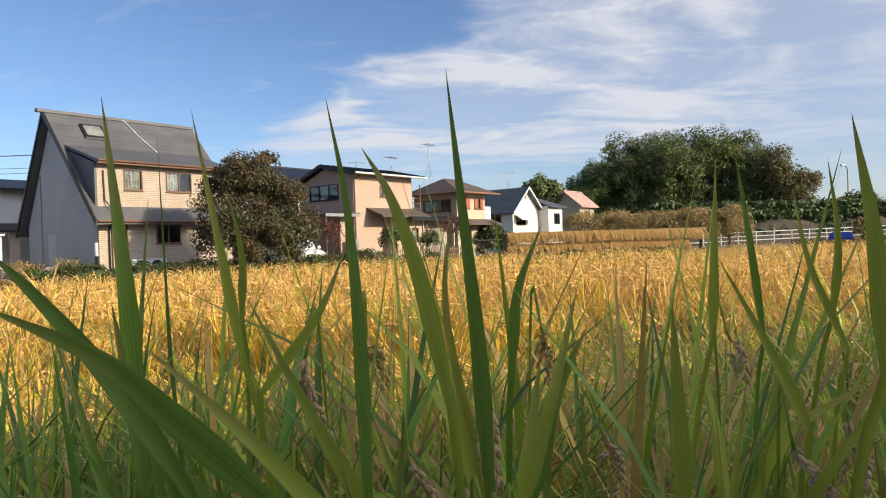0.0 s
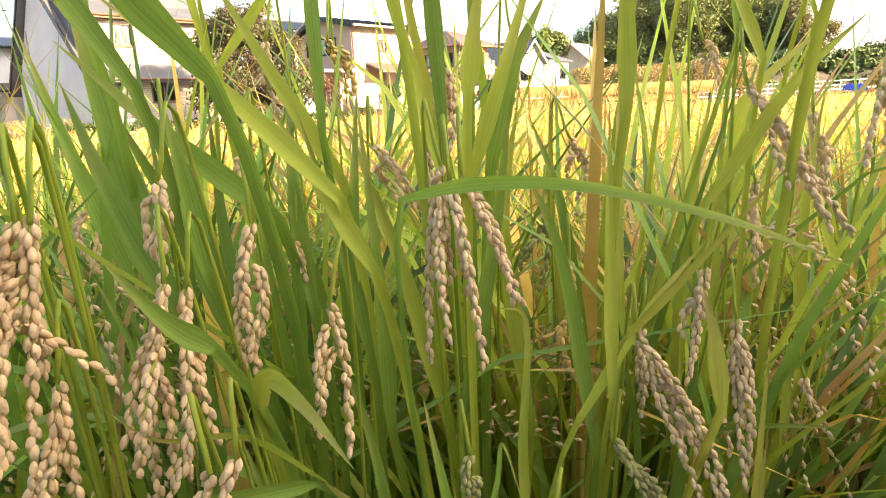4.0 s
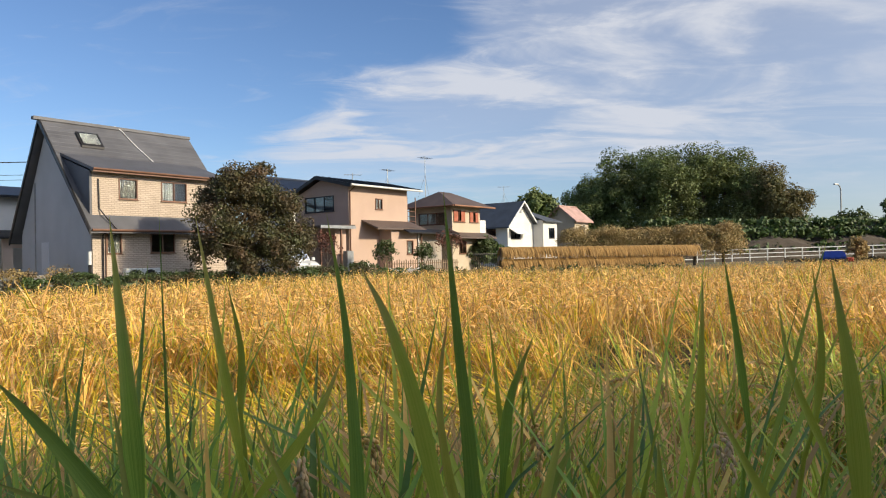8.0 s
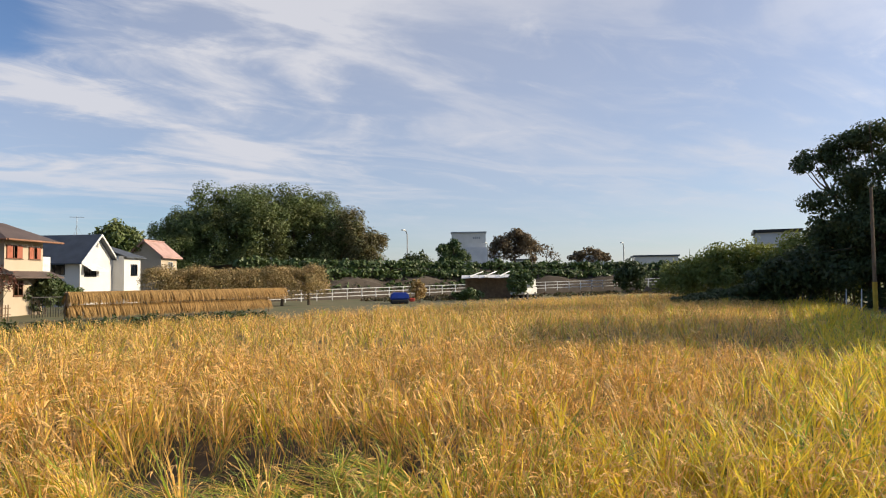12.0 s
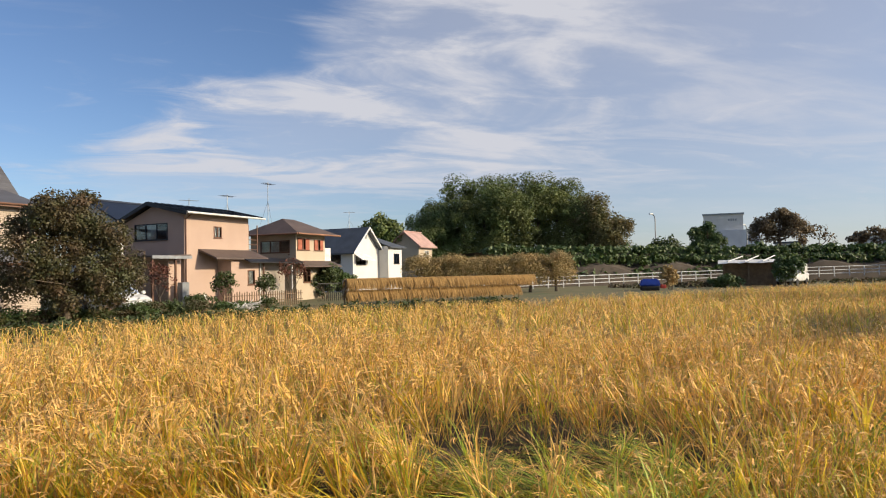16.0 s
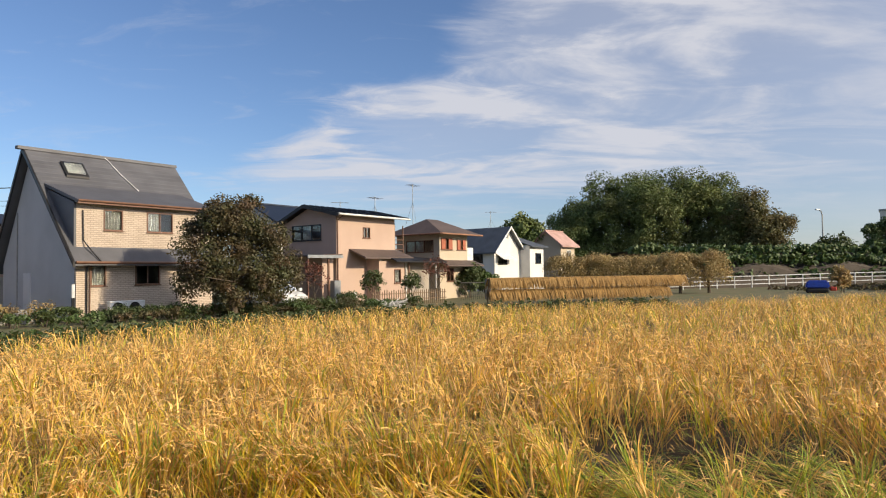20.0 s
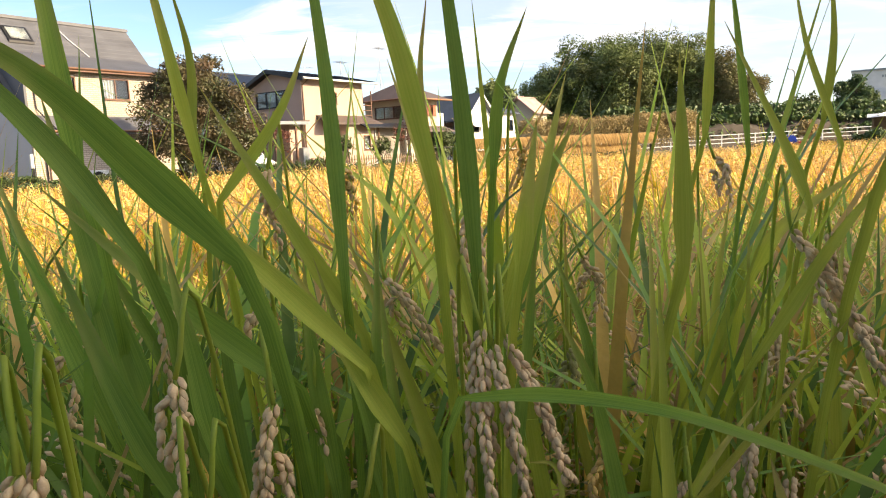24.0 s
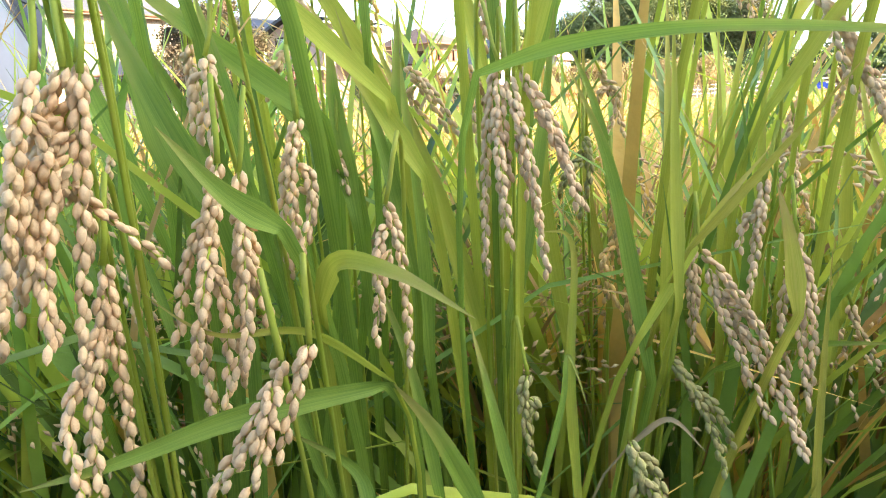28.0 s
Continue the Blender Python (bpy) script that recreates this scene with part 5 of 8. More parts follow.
def foliage(r, blobs, count, size, shell=0.45, up=0.3, clumps=22):
    """Leaves scattered through blobs (cx, cy, cz, rx, ry, rz), denser at their skins, facing outwards and up."""
    blobs = np.asarray(blobs, float)
    # each blob becomes a cluster of smaller clumps, so that the outline is uneven and open
    m = clumps
    d = r.normal(0, 1, (len(blobs), m, 3))
    d /= np.linalg.norm(d, axis=2)[..., None]
    d[..., 2] = np.where(r.random(d.shape[:2]) < 0.6, np.abs(d[..., 2]), d[..., 2])
    sub = blobs[:, None, :3] + d * blobs[:, None, 3:] * r.uniform(0.55, 0.86, (len(blobs), m, 1))
    rad = np.minimum(blobs[:, None, 3:], blobs[:, None, 3:].mean(2, keepdims=True)) * r.uniform(0.26, 0.48, (len(blobs), m, 1))
    blobs = np.concatenate([sub, rad], 2).reshape(-1, 6)
    wt = blobs[:, 3] * blobs[:, 5] + blobs[:, 4] * blobs[:, 5]
    k = r.choice(len(blobs), count, p=wt / wt.sum())
    d = r.normal(0, 1, (count, 3))
    d /= np.linalg.norm(d, axis=1)[:, None]
    rad = 1 - shell * r.random(count) ** 1.6
    lump = 1 + 0.16 * np.sin(d[:, 0] * 7 + k * 2.1) * np.sin(d[:, 1] * 6 + k) * np.sin(d[:, 2] * 8 + k * 0.7) + r.normal(0, 0.045, count)
    c = blobs[k, :3] + d * blobs[k, 3:] * (rad * lump)[:, None]
    nrm = d + np.array([0, 0, up]) + r.normal(0, 0.55, (count, 3))
    nrm /= np.linalg.norm(nrm, axis=1)[:, None]
    a = np.cross(nrm, r.normal(0, 1, (count, 3)))
    a /= np.linalg.norm(a, axis=1)[:, None]
    b = np.cross(nrm, a)
    s = (size * r.uniform(0.6, 1.3, count))[:, None]
    tip, root = c + a * s * 0.6, c - a * s * 0.6
    v = np.stack([root, c + b * s * 0.33 - nrm * s * 0.08, tip, c - b * s * 0.33 - nrm * s * 0.08], 1).reshape(-1, 3)
    f = np.arange(count * 4).reshape(-1, 4)
    return v, f


def tree(name, at, blobs, count, size, leaf, label, category="tree", trunk=0.16, group="", fork=0.35, kind=""):
    """A tree: a tapered trunk, limbs to the blobs of its crown, and the crown's leaves. blobs lie round the foot."""
    r = np.random.default_rng(int(abs(at[0] * 31 + at[1] * 17)) + count)
    t = thing(name, pose(at[0], at[1], at[2] if len(at) > 2 else 0.25), label, category, group, kind)
    top = max(b[2] for b in blobs)
    fk = Vector((r.normal(0, 0.05), r.normal(0, 0.05), top * fork))
    bm = tube([(0, 0, -0.1), (fk.x * 0.5 + 0.03, fk.y * 0.5, fk.z * 0.5), fk], [trunk * 1.15, trunk * 0.9, trunk * 0.75], 8)
    part("trunk", bm, "bark", t)
    for b in blobs:
        bm = bmesh.new()
        c = Vector(b[:3])
        m = fk.lerp(c, 0.5) + Vector((0, 0, -0.08 * (c - fk).length))
        tube([fk * 0.96, m, c], [trunk * 0.55, trunk * 0.35, trunk * 0.12], 6, bm)
        for _ in range(4):
            e = c + Vector((r.normal(0, 0.5) * b[3], r.normal(0, 0.5) * b[4], r.normal(0.2, 0.4) * b[5]))
            tube([m.lerp(c, 0.5), m.lerp(e, 0.6), e], [trunk * 0.2, trunk * 0.13, trunk * 0.05], 4, bm)
        part("limb", bm, "bark", t)
    v, f = foliage(r, blobs, count, size)
    tagged(np_mesh("crown", v, f, [leaf], t), kind="stuff")
    return t


def bush(name, at, w, d, h, count, size, leaf, label, group="", turn=0.0, category="bush"):
    """A bush: stems from the ground and a lumpy crown down to it."""
    r = np.random.default_rng(int(abs(at[0] * 53 + at[1] * 29)) + count)
    t = thing(name, pose(at[0], at[1], 0.24, 0, 0, turn), label, category, group)
    blobs = [(r.uniform(-0.3, 0.3) * w, r.uniform(-0.3, 0.3) * d, h * r.uniform(0.35, 0.62), w * r.uniform(0.25, 0.42), d * r.uniform(0.3, 0.45), h * r.uniform(0.3, 0.42)) for _ in range(5)]
    bm = bmesh.new()
    for b in blobs:
        tube([(b[0] * 0.4, b[1] * 0.4, -0.05), (b[0] * 0.7, b[1] * 0.7, b[2] * 0.5), b[:3]], [0.03, 0.022, 0.01], 5, bm)
    part("stem", bm, "bark", t)
    v, f = foliage(r, blobs, count, size, shell=0.6)
    v[:, 2] = np.maximum(v[:, 2], 0.01 + 0.04 * np.abs(np.sin(v[:, 0] * 37)))
    tagged(np_mesh("crown", v, f, [leaf], t), kind="stuff")
    return t


# the persimmon-like tree before the slate-roofed house
tree("garden_tree", (-8.2, 28.7), [(0, 0, 3.3, 1.7, 1.7, 1.3), (-0.9, -0.3, 2.5, 1.4, 1.3, 1.2), (1.0, 0.3, 2.4, 1.5, 1.4, 1.3), (0.1, -0.4, 4.2, 1.2, 1.2, 0.9), (-1.1, 0.2, 3.6, 1.0, 1.0, 0.9),
      (1.4, 0.1, 3.2, 1.0, 1.0, 0.9), (0.3, -0.9, 1.5, 1.8, 1.0, 1.1), (1.6, 0.3, 1.4, 1.2, 1.0, 1.0), (-1.4, 0.0, 1.5, 1.1, 1.0, 1.0), (1.0, 0.8, 1.0, 1.4, 1.0, 0.9), (-0.6, -0.9, 0.9, 1.4, 0.9, 0.8), (1.9, 0.9, 2.0, 0.9, 0.9, 0.9), (-0.9, -0.2, 4.3, 0.7, 0.7, 0.6), (0.7, 0.2, 4.6, 0.6, 0.6, 0.55)], 36000, 0.105, "leaf_autumn", "dense garden tree with dull green and rusty leaves", trunk=0.17)
# the wood at the end of the fields
r = np.random.default_rng(3)
mat("leaf_olive", (0.25, 0.27, 0.07), 0.6, scale=0.4, fine=20, color2=(0.11, 0.14, 0.035), island=0.25, translucent=0.2, bump=0.0)
mat("leaf_russet", (0.17, 0.13, 0.05), 0.6, scale=0.4, fine=20, color2=(0.12, 0.13, 0.04), island=0.25, translucent=0.2, bump=0.0)
wood = thing("wood", pose(0, 0, 0.3), "rounded wood of dark evergreen trees beyond the fields", "trees", kind="stuff")
for k in range(24):
    row, s = k % 2, (k + 0.5) / 24
    x, y = 20.3 + 27.9 * s + r.normal(0, 0.5), 102.0 - 10 * s + row * 5 + r.normal(0, 0.8)
    top = np.interp(s, [0, 0.12, 0.3, 0.55, 0.8, 0.93, 1], [10.4, 15.0, 16.6, 18.2, 15.6, 13.0, 10.2]) * r.uniform(0.88, 1.05) * (1.0 if row else 0.84)
    w = r.uniform(2.6, 3.6)
    # rounded heads over a fuller body that reaches down to the fields
    heads = [(x, y, top - w * 0.8, w, w, w * 0.85), (x + r.normal(0, 0.6), y - 0.6, top * 0.62, w * 1.15, w * 1.1, top * 0.3), (x + r.normal(0, 0.8), y - 1.0, top * 0.3, w * 1.15, w, top * 0.3)]
    for j in range(6):
        a, h = r.uniform(0, math.tau), r.uniform(0.55, 0.9)
        heads.append((x + w * 0.8 * math.cos(a), y + w * 0.8 * math.sin(a), top * h - 0.5, r.uniform(1.1, 1.7), r.uniform(1.1, 1.7), r.uniform(1.0, 1.4)))
    v, f = foliage(r, heads, 8500, 0.27, shell=0.3, up=0.9, clumps=16)
    leaf = "leaf_russet" if k in (20, 22) else "leaf_olive" if k in (3, 6, 9, 16, 17, 21) else "leaf_wood"
    tagged(np_mesh("crown", v, f, [leaf], wood, smooth=False), kind="stuff")
    part("trunk", tube([(x, y, -0.1), (x + 0.2, y, top * 0.4), (x, y, top * 0.8)], [0.35, 0.28, 0.12], 6), "bark", wood)
# the pear orchard behind the straw rack
for k in range(2, 8):
    x, y = 6.4 + 1.95 * k, 51.8 - 0.42 * k
    r = np.random.default_rng(40 + k)
    h = r.uniform(0.93, 1.06)
    tree("orchard_tree", (x, y), [(0, 0, 2.1 * h, 1.6, 1.7, 0.9), (0.8, 0.4, 1.9, 1.3, 1.4, 0.95), (-0.7, -0.5, 1.8 * h, 1.3, 1.4, 1.0), (0.2, -0.7, 1.2, 1.5, 1.2, 0.8), (-0.4, 0.3, 2.4 * h, 1.2, 1.2, 0.5)], 7500, 0.10, "leaf_orchard", "low pruned orchard tree with browning leaves", trunk=0.12, group="orchard trees", fork=0.42)
# bamboo and the big tree where the lane bends
r = np.random.default_rng(5)
grove = thing("bamboo_grove", pose(0, 0, 0.3), "thicket of bamboo with olive leaves beside the field", "bamboo", kind="stuff")
blobs = []
for k in range(16):
    s = k / 15
    x, y = 39.6 + 5.4 * s + r.normal(0, 0.4), 31.0 - 10.5 * s + r.normal(0, 0.5)
    h = np.interp(s, [0, 0.15, 0.5, 1], [2.6, 3.6, 4.2, 5.2]) * r.uniform(0.9, 1.08)
    blobs += [(x, y, h * 0.72, 1.2, 1.5, h * 0.3), (x - 0.4, y + 0.2, h * 0.35, 1.3, 1.6, h * 0.38)]
v, f = foliage(r, blobs, 44000, 0.17, shell=0.4, up=0.4)
tagged(np_mesh("crown", v, f, ["leaf_bamboo"], grove), kind="stuff")
for x, y, z, *_ in blobs[::2]:
    for _ in range(3):
        q = (x + r.normal(0, 0.6), y + r.normal(0, 0.6))
        part("cane", tube([(*q, -0.1), (q[0], q[1], z * 0.6), (q[0] + 0.2, q[1], z * 1.25)], [0.035, 0.03, 0.012], 5), "leaf_bamboo", grove)
tree("big_tree", (38.4, 17.6), [(0.1, -0.6, 8.3, 2.2, 2.7, 1.2), (-0.8, 2.3, 7.6, 1.3, 1.6, 0.9), (0.8, -2.3, 7.7, 1.4, 1.7, 1.2), (-0.3, 0.9, 8.5, 1.4, 1.6, 0.8), (0.0, -0.8, 6.3, 2.2, 2.6, 1.5), (0.4, -2.0, 5.4, 2.2, 2.2, 1.8),
     (-0.5, 1.0, 5.3, 1.9, 2.0, 1.4), (0.0, -0.6, 3.6, 2.8, 3.2, 2.0), (0.2, -0.6, 1.7, 2.8, 3.2, 1.6)], 48000, 0.16, "leaf_dark", "tall dark broadleaf tree at the bend of the lane", trunk=0.3)
# dark evergreens that fill the ground under and beside it
for k in range(13):
    r = np.random.default_rng(60 + k)
    a = radians(35.5 - 1.22 * k)
    d = 43.6 + 0.8 * (-1) ** k + r.normal(0, 0.3)
    h = np.interp(k, [0, 3, 5, 7, 12], [0.9, 1.4, 3.4, 5.3, 5.0]) * r.uniform(0.92, 1.06)
    bush("evergreen_shrub", (d * math.cos(a), d * math.sin(a)), 3.0, 3.0, h, 7000, 0.2, "leaf_dark", "dense dark evergreen shrub beside the big tree", "evergreens at the bend", category="bush")
r = np.random.default_rng(77)
clump = thing("bamboo_clump", pose(38.6, 13.5, 0.3), "tall thin bamboo with pale green leaves beside the house", "bamboo", kind="stuff")
v, f = foliage(r, [(0, 0, 5.4, 0.6, 0.9, 1.4), (0.4, -0.6, 4.6, 0.6, 0.8, 1.4), (-0.2, 0.7, 4.4, 0.6, 0.8, 1.5), (0.1, 0, 2.6, 0.8, 1.0, 1.8)], 5200, 0.15, shell=0.7, up=0.4)
tagged(np_mesh("crown", v, f, ["leaf_bamboo"], clump), kind="stuff")
for k in range(9):
    x, y = r.normal(0, 0.3), r.normal(0, 0.5)
    part("cane", tube([(x, y, -0.1), (x, y, 3.5), (x + 0.2, y - 0.2, 6.2)], [0.035, 0.03, 0.01], 5), "leaf_bamboo", clump)
# bushes before the houses
for x, y, w, d, h, n, s, leaf, label in ((-17.25, 22.1, 2.6, 2.2, 3.2, 11000, 0.11, "leaf_dark", "tall dark green garden bush"), (-16.4, 22.4, 2.2, 1.6, 1.9, 5000, 0.11, "leaf_dark", "fern-leaved bush beside the paddy"),
                                         (-20.6, 22.5, 2.2, 1.6, 1.9, 4200, 0.10, "leaf_autumn", "yellowing round bush by the paddy"),
                                         (2.6, 47.2, 2.6, 2.2, 2.6, 2600, 0.2, "leaf_dark", "dark shrub beside the cream house"), (4.2, 49.0, 2.4, 2.0, 2.0, 2000, 0.2, "leaf_ivy", "dark shrub behind the straw rack"),
                                         (36.9, 44.6, 1.7, 1.7, 2.6, 2400, 0.22, "leaf_ivy", "ivy-covered bush beside the shed"), (32.9, 46.4, 2.4, 1.4, 1.2, 1600, 0.2, "leaf_ivy", "low bush beside the shed"),
                                         (37.2, 14.6, 3.0, 3.0, 4.4, 9000, 0.2, "leaf_dark", "tall dark hedge of evergreens beside the annex"), (37.5, 12.7, 2.4, 2.2, 5.0, 8000, 0.18, "leaf_dark", "tall dark evergreen shrub behind the annex"),
                                         (27.9, 45.8, 1.5, 1.2, 2.0, 1500, 0.2, "leaf_orchard", "dull green shrub behind the tractor")):
    bush("bush", (x, y), w, d, h, n, s, leaf, label)

# ---- houses beyond the field ----
HOUSE_ANGLE = 52


def gable_house(name, at, angle, a0, a1, b0, b1, z0, eave, ridge, wall_mat, roof_mat, label, over=0.45, windows=(), along="x", mid=None, side_mat=None):
    """A gabled house: four walls with their windows, gable ends and a roof of two slopes. windows: side, x0, x1, z0, z1, panes."""
    h = thing(name, pose(at[0], at[1], 0, 0, 0, angle), label, "house", "houses beyond the field")
    side_mat = side_mat or wall_mat
    fh = [w[1:5] for w in windows if w[0] == "front"]
    sh = [w[1:5] for w in windows if w[0] == "side"]
    wall("wall", h, wall_mat, "y", b0, a0, a1, z0, eave, fh)
    wall("wall", h, side_mat, "x", a0, b0 + 0.152, b1 - 0.152, z0, eave, sh)
    wall("wall", h, side_mat, "x", a1 - 0.15, b0 + 0.152, b1 - 0.152, z0, eave)
    wall("wall", h, wall_mat, "y", b1 - 0.15, a0, a1, z0, eave)
    m = mid if mid is not None else ((b0 + b1) / 2 if along == "x" else (a0 + a1) / 2)
    if along == "x":
        for a in (a0, a1 - 0.15):
            part("gable", prism("x", [(b0, eave), (b1, eave), (m, ridge - 0.05)], a, a + 0.15), side_mat, h)
        for lo, s in ((b0, -1), (b1, 1)):
            k = (ridge - eave) / abs(m - lo)
            part("roof", slab((a0 - over, lo + s * over, eave - k * over + 0.1), (a1 + over, lo + s * over, eave - k * over + 0.1), (a1 + over, m, ridge + 0.1), (a0 - over, m, ridge + 0.1), 0.14), roof_mat, h)
        part("ridge_cap", boxes((a0 - over, a1 + over, m - 0.12, m + 0.12, ridge + 0.06, ridge + 0.17)), roof_mat, h)
    else:
        for b in (b0, b1 - 0.15):
            part("gable", prism("y", [(a0, eave), (a1, eave), (m, ridge - 0.05)], b, b + 0.15), wall_mat, h)
        for lo, s in ((a0, -1), (a1, 1)):
            k = (ridge - eave) / abs(m - lo)
            part("roof", slab((lo + s * over, b0 - over, eave - k * over + 0.1), (m, b0 - over, ridge + 0.1), (m, b1 + over, ridge + 0.1), (lo + s * over, b1 + over, eave - k * over + 0.1), 0.14), roof_mat, h)
        part("ridge_cap", boxes((m - 0.12, m + 0.12, b0 - over, b1 + over, ridge + 0.06, ridge + 0.17)), roof_mat, h)
    for sd, x0, x1, z0w, z1w, panes, *rest in windows:
        window(h, "y" if sd == "front" else "x", b0 if sd == "front" else a0, x0, x1, z0w, z1w, rest[0] if rest else "brown_frame", panes, curtain=(0.05, 0.95))
    return h




def frame_of(at, angle=HOUSE_ANGLE):
    return pose(at[0], at[1], 0, 0, 0, angle)


def slate_house():
    """The steep-roofed house with a full-width dormer over its front."""
    h = thing("house", frame_of((-14.7, 28.75)) @ Matrix.Diagonal((0.985, 1.0, 1.012, 1.0)), "cream brick house with a steep dark slate roof and long dormer", "house", "houses beyond the field")
    low = [(0.6, 1.28, 1.6, 2.5), (2.6, 3.8, 1.62, 2.5)]
    high = [(1.16, 2.02, 3.95, 4.85), (3.15, 4.45, 3.95, 4.85)]
    wall("wall", h, "cream_brick", "y", 0.0, 0, 6.6, 0.2, 2.8, low, label="lower wall of cream brick")
    wall("wall", h, "cream_brick", "y", 0.0, 0.0, 6.45, 3.16, 5.2, high, label="upper wall of cream brick")
    gable = [(0.155, 0.2), (7.2, 0.2), (7.2, 2.6), (4.3, 7.55), (0.155, 3.2)]
    for x in (0.0, 6.45):
        part("gable_wall", prism("x", gable, x, x + 0.15), "grey_render", h, "plain grey rendered gable wall")
    wall("wall", h, "grey_render", "y", 7.05, 0.152, 6.44, 0.2, 2.6)
    k = (7.8 - 2.6) / 4.9
    part("roof", slab((-0.32, 2.5, 7.8 - k * 1.8), (7.25, 2.5, 7.8 - k * 1.8), (7.25, 4.3, 7.8), (-0.32, 4.3, 7.8), 0.16), "slate_roof", h, "upper front slope of dark slates")
    part("roof", slab((-0.32, -0.6, 2.6), (-0.02, -0.6, 2.6), (-0.02, 2.5, 7.8 - k * 1.8), (-0.32, 2.5, 7.8 - k * 1.8), 0.16), "slate_roof", h)
    part("roof", slab((6.47, -0.6, 2.6), (7.25, -0.6, 2.6), (7.25, 2.5, 7.8 - k * 1.8), (6.47, 2.5, 7.8 - k * 1.8), 0.16), "slate_roof", h)
    part("roof", slab((-0.32, 7.75, 2.35), (-0.32, 4.3, 7.8), (7.25, 4.3, 7.8), (7.25, 7.75, 2.35), 0.16), "slate_roof", h, "steep rear slope")
    part("skirt_roof", slab((-0.02, -0.6, 2.6), (6.47, -0.6, 2.6), (6.47, 0.02, 3.26), (-0.02, 0.02, 3.26), 0.14), "slate_roof", h, "sloping skirt roof between the storeys")
    part("dormer_roof", slab((-0.14, -0.42, 5.16), (6.6, -0.42, 5.16), (6.6, 2.62, 6.08), (-0.14, 2.62, 6.08), 0.13), "slate_roof", h, "shallow slate roof of the dormer")
    for x in (-0.1, 6.47):
        part("dormer_cheek", prism("x", [(-0.01, 3.18), (2.5, 5.84), (-0.01, 5.06)], x, x + 0.1), "slate_roof", h, "slate-hung cheek of the dormer")
    part("ridge_cap", boxes((-0.62, 7.3, 4.16, 4.44, 7.72, 7.86)), "slate_roof", h)
    part("barge_board", slab((-0.40, -0.62, 2.62), (-0.33, -0.62, 2.62), (-0.33, 4.3, 7.84), (-0.40, 4.3, 7.84), 0.24), "dark_metal", h)
    part("barge_board", slab((-0.40, 7.77, 2.37), (-0.40, 4.3, 7.84), (-0.33, 4.3, 7.84), (-0.33, 7.77, 2.37), 0.24), "dark_metal", h)
    # slate courses as thin raised lines
    for j in range(9):
        b = 2.62 + j * 0.19
        z = 7.8 - k * (4.3 - b)
        part("slate_course", slab((-0.31, b, z + 0.012), (7.24, b, z + 0.012), (7.24, b + 0.17, z + 0.17 * k + 0.004), (-0.31, b + 0.17, z + 0.17 * k + 0.004), 0.01), "slate_roof", h)
    part("gutter", rod((-0.3, -0.64, 2.58), (6.6, -0.64, 2.58), 0.055), "brown_frame", h)
    part("gutter", rod((-0.14, -0.47, 5.12), (6.6, -0.47, 5.12), 0.05), "brown_frame", h)
    part("fascia", boxes((-0.14, 6.6, -0.43, -0.405, 5.0, 5.08)), "brown_frame", h)
    sk = part("skylight", slab((1.0, 3.02, 6.6), (2.05, 3.02, 6.6), (2.05, 3.68, 7.3), (1.0, 3.68, 7.3), 0.1), "dark_metal", h, "roof window with a dark frame")
    part("blind", slab((1.12, 3.11, 6.715), (1.93, 3.11, 6.715), (1.93, 3.6, 7.235), (1.12, 3.6, 7.235), 0.006), "curtain", sk, "pale blind behind the roof window")
    part("pane", slab((1.1, 3.09, 6.73), (1.95, 3.09, 6.73), (1.95, 3.61, 7.28), (1.1, 3.61, 7.28), 0.008), "glass", sk)
    part("lightning_cable", tube([(3.2, 4.3, 7.9), (3.45, 4.1, 7.68), (3.75, 3.4, 6.94), (4.25, 2.6, 6.1)], 0.02), "white_metal", h, "white cable laid over the roof")
    for w, pn, c in ((high[0], 1, (0.05, 0.95)), (high[1], 2, (0.05, 0.5)), (low[0], 1, (0.02, 0.98)), (low[1], 2, None)):
        window(h, "y", 0.0, *w, "brown_frame", pn, c)
    part("drainpipe", tube([(0.25, -0.06, 4.75), (0.28, -0.06, 3.5), (0.5, -0.35, 3.05), (0.75, -0.66, 2.6)], 0.03), "dark_metal", h)
    part("drainpipe", tube([(0.42, -0.62, 2.55), (0.42, -0.07, 2.4), (0.42, -0.07, 0.3)], 0.035), "dark_metal", h)
    part("drainpipe", tube([(0.55, -0.07, 2.5), (0.55, -0.07, 0.3)], 0.025), "brown_frame", h)
    part("side_door", boxes((-0.03, 0.02, 4.2, 4.95, 0.3, 2.2)), "grey_paint", h, "plain grey side door")
    part("cable_duct", boxes((-0.04, 0.0, 5.6, 5.66, 0.3, 5.0)), "grey_metal", h)


slate_house()


def cool_unit(x, y, z, wide=0.8, label="white outdoor cooling unit with a round fan grille"):
    t = thing("air_conditioner", pose(x, y, z, 0, 0, HOUSE_ANGLE), label, "air conditioner", "outdoor units")
    part("case", boxes((0, wide, 0, 0.3, 0.08, 0.68), bevel=0.02), "white_metal", t)
    for fx in (0.08, wide - 0.14):
        part("foot", boxes((fx, fx + 0.06, 0.02, 0.28, 0.0, 0.08)), "dark_metal", t)
    bm = bmesh.new()
    c = (wide * 0.42, -0.012, 0.38)
    for rr in (0.07, 0.13, 0.19, 0.24):
        tube([(c[0] + rr * math.cos(q * math.tau / 16), c[1], c[2] + rr * math.sin(q * math.tau / 16)) for q in range(17)], 0.008, 4, bm)
    part("grille", bm, "dark_metal", t)
    part("fan_opening", rod((c[0], -0.004, c[2]), (c[0], 0.02, c[2]), 0.24, sides=20), "dark_metal", t)


